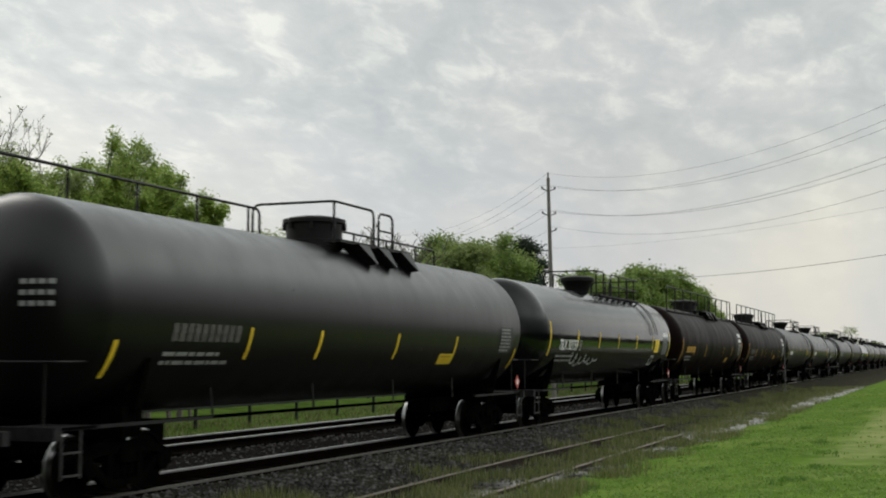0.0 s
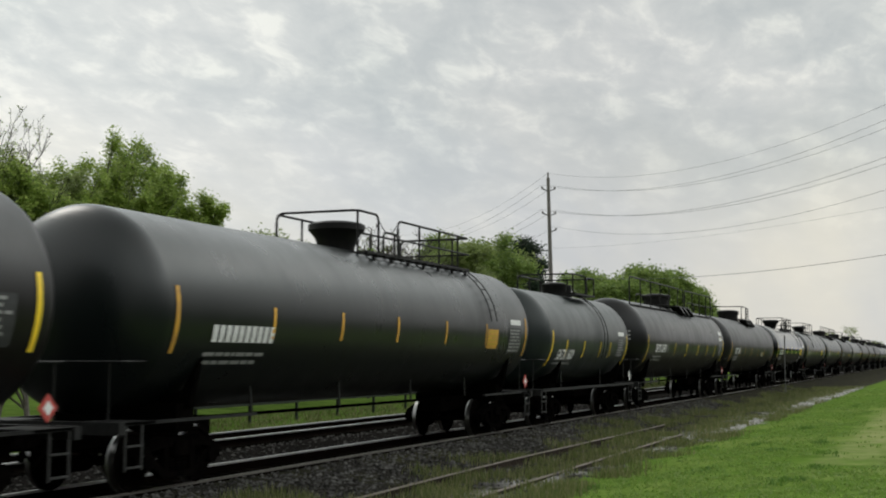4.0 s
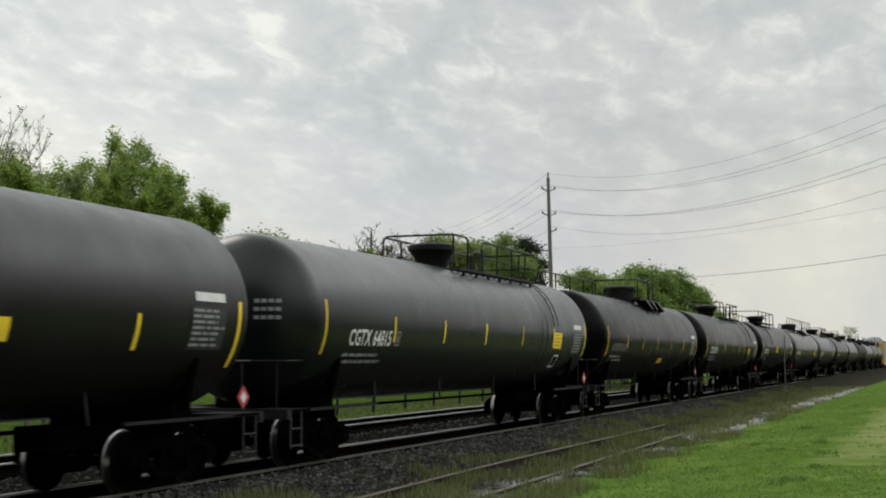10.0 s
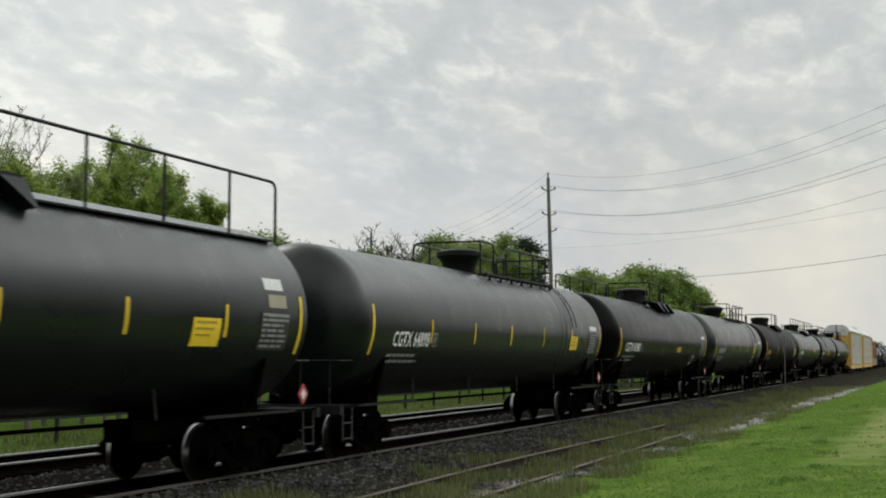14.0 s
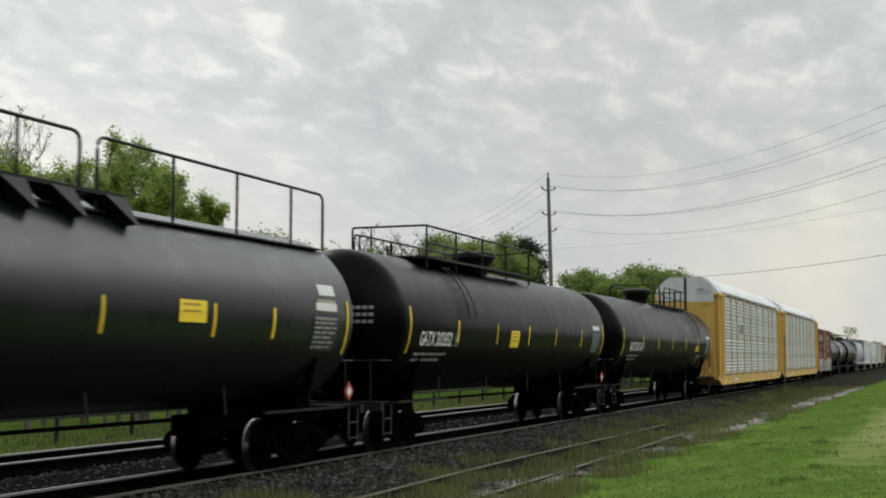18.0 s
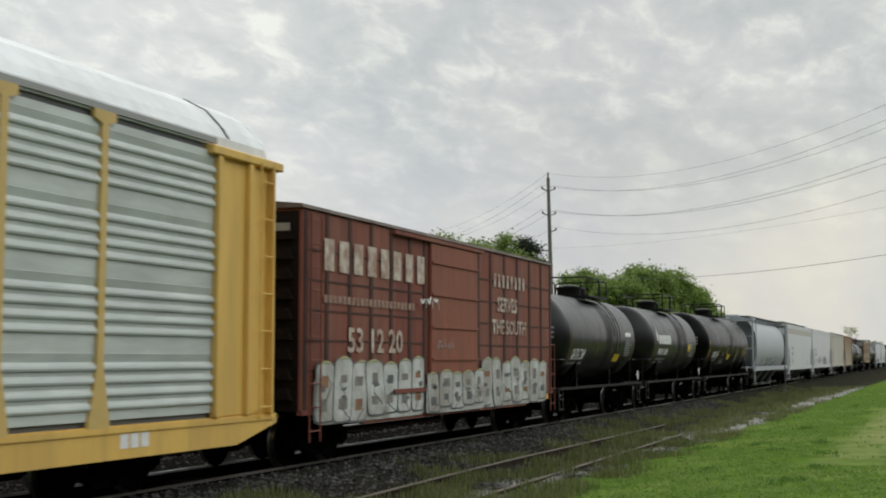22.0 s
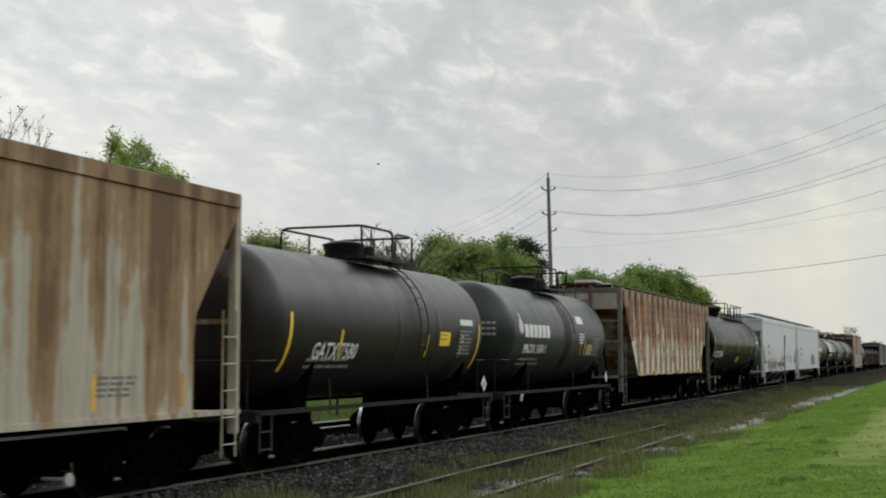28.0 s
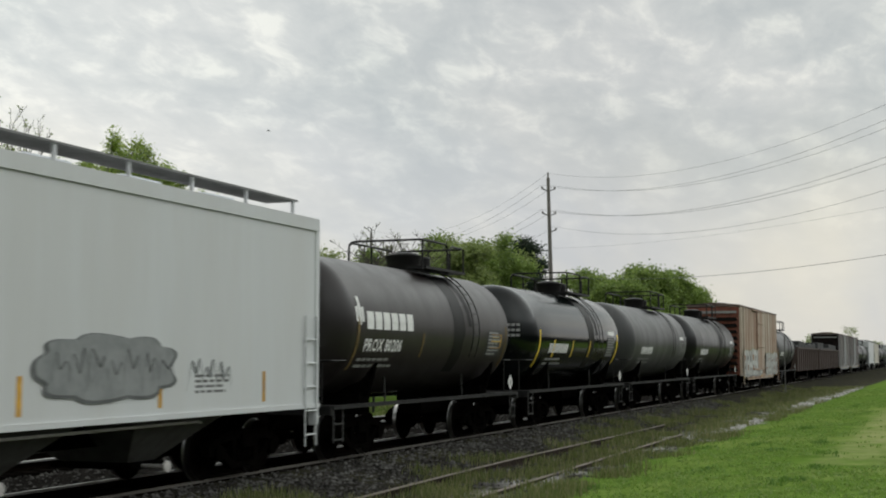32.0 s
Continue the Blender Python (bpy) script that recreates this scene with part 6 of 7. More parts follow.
def auto_rack(length, label, emblem, seed=0):
    rng = random.Random(seed)
    car = tagged(new("auto_rack_car"), label, "rail car", "freight train")
    h = length / 2
    w = 1.6
    e = h - 0.55
    ps = h - 2.45                     # panels end here; the end bays are sheeted yellow
    zsill, eave, top = 1.08, 5.33, 6.20
    part("deck_sill", Shape().prism([(-e - 0.1, 0.92), (-e + 1.2, 0.62), (e - 1.2, 0.62), (e + 0.1, 0.92), (e + 0.1, zsill), (-e - 0.1, zsill)][::-1], -w - 0.03, w + 0.03, "y"), RACK_Y, car, "yellow flat-car sill")
    part("side_curb", Shape().box(-e, e, -w - 0.055, -w - 0.031, 0.98, 1.06), RACK_Y, car)
    stops = [-ps, -9.05, -7.05, -4.25, -1.43, 1.43, 4.25, 7.05, 9.05, ps]
    for x0, x1 in zip(stops, stops[1:]):
        pm = shared(("side_panel", round(x1 - x0, 2)), lambda: rack_panel(x1 - x0 - 0.06, 1.16, eave - 0.10))
        part("side_panel", pm, RACK_G, car, "corrugated galvanised steel panel" if x0 == -ps else "", at=((x0 + x1) / 2, -w, 0))
    # a solid core, coloured dark for the shade inside the rack
    part("inner_wall", Shape().box(-ps, ps, -w + 0.06, w - 0.06, zsill, eave), mat("rack_shadow_steel", (0.12, 0.12, 0.12), 0.8), car, "dark core box standing for the shaded interior")
    pm = shared("post_rack", lambda: Shape().prism([(-0.07, 1.9), (0.07, 1.9), (0.07, eave - 0.16), (0.24, eave - 0.10), (0.24, eave + 0.02), (-0.24, eave + 0.02), (-0.24, eave - 0.10), (-0.07, eave - 0.16)][::-1], -0.052, 0.02, "y")
                .prism([(-0.24, zsill - 0.02), (0.24, zsill - 0.02), (0.07, 1.9), (-0.07, 1.9)][::-1], -0.051, 0.02, "y"))
    for x in stops[1:-1]:
        part("side_post", pm, RACK_P, car, at=(x, -w, 0))
    roof = [(-w + 0.02, eave), (-w + 0.02, eave + 0.16), (-1.45, 5.68), (-1.15, 5.99), (-0.75, top), (0.75, top), (1.15, 5.99), (1.45, 5.68), (w - 0.02, eave + 0.16), (w - 0.02, eave)]
    part("roof", Shape().prism(roof, -e + 0.35, e - 0.35, "x"), RACK_W, car, "off-white curved sheet roof")
    for x in (-e + 1.5, e - 1.5):
        part("roof_seam", Shape().prism([(y * 1.006, z + 0.012) for y, z in roof[1:-1]], x - 0.03, x + 0.03, "x"), mat("roof_rubber", (0.03, 0.03, 0.03), 0.7), car)
    part("gutter", Shape().box(-ps, ps, -w - 0.02, -w + 0.04, eave + 0.03, eave + 0.12), mat("gutter_grey", (0.30, 0.30, 0.29), 0.6), car)
    for sg in (-1, 1):
        x0, x1 = sorted((sg * ps, sg * (e - 0.15)))
        part("end_bay", Shape().cbox(x0, x1, -w - 0.01, w + 0.01, zsill, eave - 0.05, 0.02), RACK_Y, car, "yellow sheeted end bay")
        part("end_cap_rail", Shape().cbox(x0 - 0.25, x1 + 0.25, -w - 0.12, -w + 0.1, eave - 0.16, eave - 0.015, 0.02), RACK_Y, car)
        for xx in (x0 + 0.02, (x0 + x1) / 2 + 0.1, x1 - 0.05):
            part("corner_post", Shape().cbox(xx - 0.07, xx + 0.07, -w - 0.10, -w + 0.02, zsill, eave - 0.16, 0.015), RACK_Y, car)
        end_ladder(car, (x1 - 0.52 if sg > 0 else x0 + 0.12), -w - 0.13, 1.0, eave - 0.1, RACK_Y, 0.4, step=0.62)
        xd = sg * (e - 0.13)
        part("end_door", Shape().prism([(-1.45, zsill), (1.45, zsill), (1.45, 4.88), (-1.45, 4.88)], *sorted((xd, xd + sg * 0.10)), "x"), RACK_Y, car, "yellow end door")
        part("end_gable", Shape().prism([(-1.45, 4.88), (1.45, 4.88), (1.45, 5.48), (1.38, 5.66), (1.10, 5.97), (0.72, top - 0.02), (-0.72, top - 0.02), (-1.10, 5.97), (-1.38, 5.66), (-1.45, 5.48)],
                                             *sorted((xd, xd + sg * 0.10)), "x"), RACK_W, car, "off-white gable of the end door")
        if sg < 0:
            fx = xd + sg * 0.104
            ink_ = mat("door_stencil", (0.30, 0.20, 0.09), 0.7, 0, (0.45, 0.30, 0.13), 6, 0.6)
            for y0, z0, n_, wd in ((-1.0, 4.72, 2, 0.42), (-1.05, 2.32, 5, 0.42)):
                tx = Shape()
                for j in range(n_):
                    tx.box(*sorted((fx, fx + sg * 0.004)), y0 - wd / 2 + 0.02 * (j % 2), y0 + wd / 2 - 0.05 * (j % 3), z0 - 0.10 * j, z0 - 0.10 * j + 0.055)
                part("door_stencil", tx, ink_, car, "faint dark stencil lines on the end door")
            part("door_joint", Shape().box(*sorted((fx, fx + sg * 0.006)), -1.44, 1.44, 3.52, 3.535), mat("door_joint_brown", (0.22, 0.14, 0.06), 0.8), car)
            gr = Shape().tube([(fx + sg * 0.03, -0.62, 5.52), (fx + sg * 0.03, -1.02, 5.52)], 0.015, 5)
            part("grab_iron", gr, IRON, car)
            tx = Shape()
            for j in range(2):
                tx.box(*sorted((fx, fx + sg * 0.004)), -1.25, -0.55, 5.28 + 0.09 * j, 5.32 + 0.09 * j)
            part("door_stencil", tx, mat("gable_stencil", (0.45, 0.45, 0.44), 0.7), car, "faint grey print on the gable")
        part("door_seam", Shape().box(*sorted((xd + sg * 0.10, xd + sg * 0.13)), -0.06, 0.06, zsill, top - 0.06), mat("roof_rubber", (0.03, 0.03, 0.03), 0.7), car)
        hd = Shape()
        hd.tube(fillet([(sg * (h - 0.35), -0.2, 0.9), (sg * (h - 0.35), -0.2, 2.45), (sg * (h - 0.35), -1.2, 2.45), (sg * (h - 0.35), -1.2, 0.9)], 0.12), 0.022)
        part("end_handrail", hd, RAILING, car)
        part("end_deck", Shape().box(*sorted((sg * (e - 0.1), sg * (h - 0.3))), -1.4, 1.4, 0.95, 1.06), IRON, car)
    for x, c in ((-ps + 3.6, 5), (ps - 2.4, 3)):
        marks(car, "painted_mark", glyph_bars(x, 0.76, c, 0.24, 0.20, 0.2), skin(None, -w - 0.036), WHITE)
    part("label_panel", Shape().box(-ps + 0.0, -ps + 0.45, -w - 0.06, -w - 0.056, 0.72, 0.92), YELLOW, car, "yellow data plate")
    lx = -6.7
    if emblem == "dark":
        dk = mat("emblem_black", (0.03, 0.03, 0.03), 0.6, 0, (0.2, 0.2, 0.2), 6, 0.5)
        marks(car, "painted_emblem", [(lx, lx + 0.5, 3.72, 3.80), (lx + 0.1, lx + 0.55, 3.56, 3.62), (lx, lx + 0.5, 3.42, 3.48), (lx + 0.9, lx + 1.06, 3.4, 3.85), (lx + 1.12, lx + 1.3, 3.4, 3.85),
                                      (lx + 1.36, lx + 1.9, 3.74, 3.85), (lx + 1.36, lx + 1.9, 3.57, 3.67), (lx + 1.36, lx + 1.9, 3.4, 3.5)], skin(None, -w - 0.05), dk, "dark blocky emblem")
    else:
        lx = 4.6
        og = mat("emblem_orange", (0.65, 0.25, 0.08), 0.6, 0, (0.6, 0.4, 0.3), 6, 0.5)
        marks(car, "painted_emblem", [(lx + 0.1, lx + 1.9, 3.86, 3.95), (lx, lx + 1.8, 3.70, 3.78), (lx + 0.1, lx + 1.7, 3.54, 3.62)], skin(None, -w - 0.05), og, "row of faded orange stripes")
    under = Shape().box(-e + 3.5, e - 3.5, -0.4, 0.4, 0.42, 0.75).box(-1.5, 0.5, -1.2, -0.7, 0.4, 0.65)
    part("underframe", under, IRON, car)
    add_couplers(car, h)
    add_trucks(car, h, 4.2)
    return car


# ---- box cars ----
BOX = {
    "red": mat("boxcar_red_brown", (0.21, 0.050, 0.027), 0.75, 0, (0.115, 0.033, 0.022), 2.0, 0.9, (0.24, 0.105, 0.065), 0.6, 0.5, 0.10, 60, (1.6, 1.6, 0.3)),
    "rib": mat("boxcar_rib_dark", (0.040, 0.017, 0.013), 0.8, 0, (0.10, 0.032, 0.022), 2.0, 0.7, bump=0.1, stretch=(2, 2, 0.4)),
    "door": mat("boxcar_door_orange", (0.27, 0.082, 0.042), 0.7, 0, (0.19, 0.056, 0.032), 1.8, 0.8, (0.20, 0.07, 0.04), 0.6, 0.4, 0.08, 60, (1.6, 1.6, 0.3)),
    "faded": mat("boxcar_faded_tan", (0.34, 0.235, 0.165), 0.8, 0, (0.22, 0.105, 0.065), 1.2, 0.9, (0.46, 0.41, 0.33), 0.35, 0.8, 0.10, 60, (1.6, 1.6, 0.3)),
    "brown": mat("boxcar_brown", (0.075, 0.032, 0.025), 0.8, 0, (0.12, 0.062, 0.048), 2.0, 0.8, (0.08, 0.04, 0.03), 0.6, 0.5, 0.10, 60, (1.6, 1.6, 0.3)),
    "grey": mat("boxcar_grey", (0.30, 0.31, 0.31), 0.7, 0, (0.22, 0.22, 0.21), 2.0, 0.7, (0.15, 0.14, 0.13), 0.6, 0.4, 0.08, 60, (1.6, 1.6, 0.3)),
}


def box_car(length, paint, door, label, words=False, graffiti=None, seed=0, tall=4.70):
    rng = random.Random(seed)
    m = BOX[paint]
    car = tagged(new("box_car"), label, "box car", "freight train")
    h = length / 2
    w, e, z0, z1 = 1.52, h - 0.62, 1.05, tall
    part("body", Shape().cbox(-e, e, -w, w, z0, z1, 0.03), m, car, "ribbed steel box body")
    end_paint = mat("boxcar_end_black", (0.010, 0.008, 0.0075), 0.85, 0, (0.022, 0.014, 0.012), 3, 0.7, spec=0.1)
    if paint == "faded":
        end_paint = BOX["red"]
    for sg in (-1, 1):
        part("end_sheet", Shape().box(*sorted((sg * e, sg * (e + 0.012))), -w + 0.06, w - 0.06, z0, z1 - 0.05), end_paint, car, "flat sheet of the corrugated end")
    part("roof", Shape().prism([(-w - 0.05, z1), (w + 0.05, z1), (w + 0.02, z1 + 0.07), (0.3, z1 + 0.2), (-0.3, z1 + 0.2), (-w - 0.02, z1 + 0.07)], -e - 0.06, e + 0.06, "x"), mat("boxcar_roof", (0.10, 0.065, 0.052), 0.75, 0, (0.20, 0.16, 0.14), 1.5, 0.7), car, "weathered pale roof sheet")
    for i in range(12):
        x = -e + 2 * e * (i + 0.5) / 12
        part("roof_rib", shared(("roof_rib", z1), lambda: Shape().prism([(-w, z1 + 0.07), (w, z1 + 0.07), (0.3, z1 + 0.24), (-0.3, z1 + 0.24)], -0.06, 0.06, "x")), MATS["boxcar_roof"], car, at=(x, 0, 0))
    dx0, dx1 = -0.4 - 1.5, -0.4 + 1.7
    rib = shared(("box_rib", z1), lambda: Shape().prism([(-0.05, -0.028), (0.05, -0.028), (0.09, 0.0), (-0.09, 0.0)], z0 + 0.02, z1 - 0.02, "z"))
    for side in ((-e, dx0, 6), (dx1, e, 6)):
        for i in range(side[2] + 1):
            x = side[0] + (side[1] - side[0]) * (i + (0.15 if i == 0 else (-0.15 if i == side[2] else 0))) / side[2]
            part("side_rib", rib, BOX["rib"] if paint == "red" else m, car, at=(x, -w, 0))
        for z in (1.75, 2.3, 2.85, 3.4, 3.95):
            part("side_seam", Shape().box(side[0] + 0.1, side[1] - 0.1, -w - 0.014, -w + 0.01, z, z + 0.035), BOX["rib"] if paint == "red" else m, car)
    d = part("door", Shape().cbox(dx0 + 0.08, dx1 - 0.08, -w - 0.09, -w + 0.01, z0 + 0.32, z1 - 0.14, 0.02), BOX["door"] if door else m, car, "plain sliding door")
    for i in range(4):
        z = z0 + 0.9 + i * 0.72
        part("door_stiffener", Shape().box(dx0 + 0.10, dx1 - 0.10, -w - 0.125, -w - 0.09, z, z + 0.05), BOX["door"] if door else m, d)
    for za, zb in ((z0 + 0.22, z0 + 0.31), (z1 - 0.12, z1 - 0.04)):
        part("door_track", Shape().box(dx0 - 2.0, dx1 + 0.3, -w - 0.12, -w, za, zb), m, car)
    part("side_sill", Shape().prism([(-e, 0.98), (-e + 1.9, 0.98), (-e + 2.6, 0.72), (e - 2.6, 0.72), (e - 1.9, 0.98), (e, 0.98), (e, z0 + 0.02), (-e, z0 + 0.02)][::-1], -w - 0.03, -w + 0.08, "y"), m, car)
    part("center_sill", Shape().box(-h + 0.4, h - 0.4, -0.32, 0.32, 0.66, 1.05), IRON, car)
    for sg in (-1, 1):
        for i in range(9):
            z = z0 + 0.3 + i * 0.36
            part("end_corrugation", shared(("end_corrugation", sg), lambda: Shape().prism([(-w + 0.15, -0.10), (w - 0.15, -0.10), (w - 0.25, 0.10), (-w + 0.25, 0.10)], *sorted((0, sg * 0.09)), "x")), end_paint, car, at=(sg * (e + 0.012), 0, z))
        end_ladder(car, (e - 0.55) if sg > 0 else (-e + 0.12), -w - 0.12, 0.5, z1 - (0.1 if sg < 0 else 2.3), m, 0.42)
        part("end_platform", Shape().box(*sorted((sg * e, sg * (h - 0.35))), -0.7, 0.7, 1.3, 1.35), IRON, car)
        part("end_plate", Shape().box(*sorted((sg * (e + 0.10), sg * (e + 0.12))), -w + 0.2, w - 0.3, z1 - 0.42, z1 - 0.28), DULL, car, "pale stencilled strip on the end")
    add_couplers(car, h)
    add_trucks(car, h, 2.3)
    y = -w - 0.035
    cream = mat("faded_cream", (0.62, 0.56, 0.47), 0.7, 0, (0.30, 0.17, 0.125), 5, 0.9, (0.24, 0.10, 0.07), 1.6, 0.5)
    if words:
        marks(car, "painted_name", glyph_bars(-7.0, 3.62, 8, 0.64, 0.60, 0.36), skin(None, -w - 0.031), cream, "row of large faded cream letter-sized bars")
        marks(car, "stencil_text", glyph_bars(-7.0, 3.02, 22, 0.20, 0.15, 0.3), skin(None, -w - 0.031), mat("worn_cream", (0.36, 0.24, 0.18), 0.7, 0, (0.22, 0.10, 0.07), 7, 0.8), "one row of small worn letter-sized bars")
        scrawl(car, dx0 + 0.25, dx0 + 1.35, 2.06, 2.45, -w - 0.13, GRAF_MID, "thin pale scribble on the door", 41, 5, 0.30)
        scrawl(car, dx0 - 0.75, dx0 + 0.35, 3.02, 3.45, -w - 0.128, WHITE, "worn white scribble beside the door", 42, 3, 0.5)
        lettering(car, "53 12 20", -6.0, 2.12, 0.66, skin(None, -w - 0.031), cream, label="faded cream car number", wide=1.15)
        lettering(car, "SERVES", 2.85, 3.2, 0.52, skin(None, -w - 0.031), cream, "painted_word", "faded cream words", 1.0)
        lettering(car, "THE SOUTH", 2.45, 2.62, 0.52, skin(None, -w - 0.031), cream, "painted_word", "faded cream words", 1.0)
        marks(car, "painted_name", glyph_bars(2.6, 3.82, 8, 0.34, 0.34, 0.5), skin(None, -w - 0.031), cream)
    if graffiti:
        for k, (x0, x1, gz0, gz1, mt, nn) in enumerate(graffiti):
            bubble_letters(car, x0, x1, gz0, gz1, -w - (0.145 if x0 > -4 and x0 < 0 else 0.075), mt, GRAF_DARK, "pale outlined block letters along the lower side", seed + k, nn, True)
    for i in range(5):
        x = -e + 0.8 + (2 * e - 1.6) * i / 4
        part("reflector", Shape().box(x - 0.25, x + 0.25, y - 0.02, y - 0.01, 0.84, 0.98), AMBER, car, "amber reflective plate")
    return car


def gondola_car(length, label, seed=0):
    car = tagged(new("gondola_car"), label, "gondola car", "freight train")
    m = mat("gondola_dark", (0.05, 0.032, 0.026), 0.8, 0, (0.09, 0.06, 0.05), 2, 0.7, bump=0.2)
    h = length / 2
    w, e = 1.5, h - 0.6
    b = Shape().box(-e, e, -w, w, 0.95, 1.1)
    for y in (-w, w - 0.08):
        b.box(-e, e, y, y + 0.08, 1.1, 2.75)
    for x in (-e, e - 0.08):
        b.box(x, x + 0.08, -w + 0.08, w - 0.08, 1.1, 2.75)
    part("body", b, m, car)
    part("top_chord", Shape().box(-e, e, -w - 0.06, -w + 0.1, 2.75, 2.88), m, car)
    for i in range(11):
        part("side_rib", shared("gon_rib", lambda: Shape().box(-0.06, 0.06, -0.09, 0, 0.95, 2.75)), m, car, at=(-e + 2 * e * (i + 0.5) / 11, -w, 0))
    rng = random.Random(seed)
    for i in range(7):
        x = -e + 0.6 + (2 * e - 1.2) * i / 7
        part("load", Shape().cbox(x, x + (2 * e - 2.4) / 7, -1.3, 1.3, 1.1, 3.0 + rng.uniform(0, 0.5), 0.05), mat("gondola_load", (0.03, 0.03, 0.03), 0.9, 0, (0.06, 0.06, 0.06), 1.5, 0.7), car, "dark bulky load")
    part("center_sill", Shape().box(-h + 0.4, h - 0.4, -0.32, 0.32, 0.66, 0.95), IRON, car)
    add_couplers(car, h)
    add_trucks(car, h, 2.2, False)
    return car

# ---- the train ----
TRAIN = []           # (car, centre along the track at 0 s)


def enlist(car, a, b):
    car.matrix_basis = Matrix.Translation((a / 2 + b / 2, TRACK_Y, 0))
    TRAIN.append((car, (a + b) / 2))


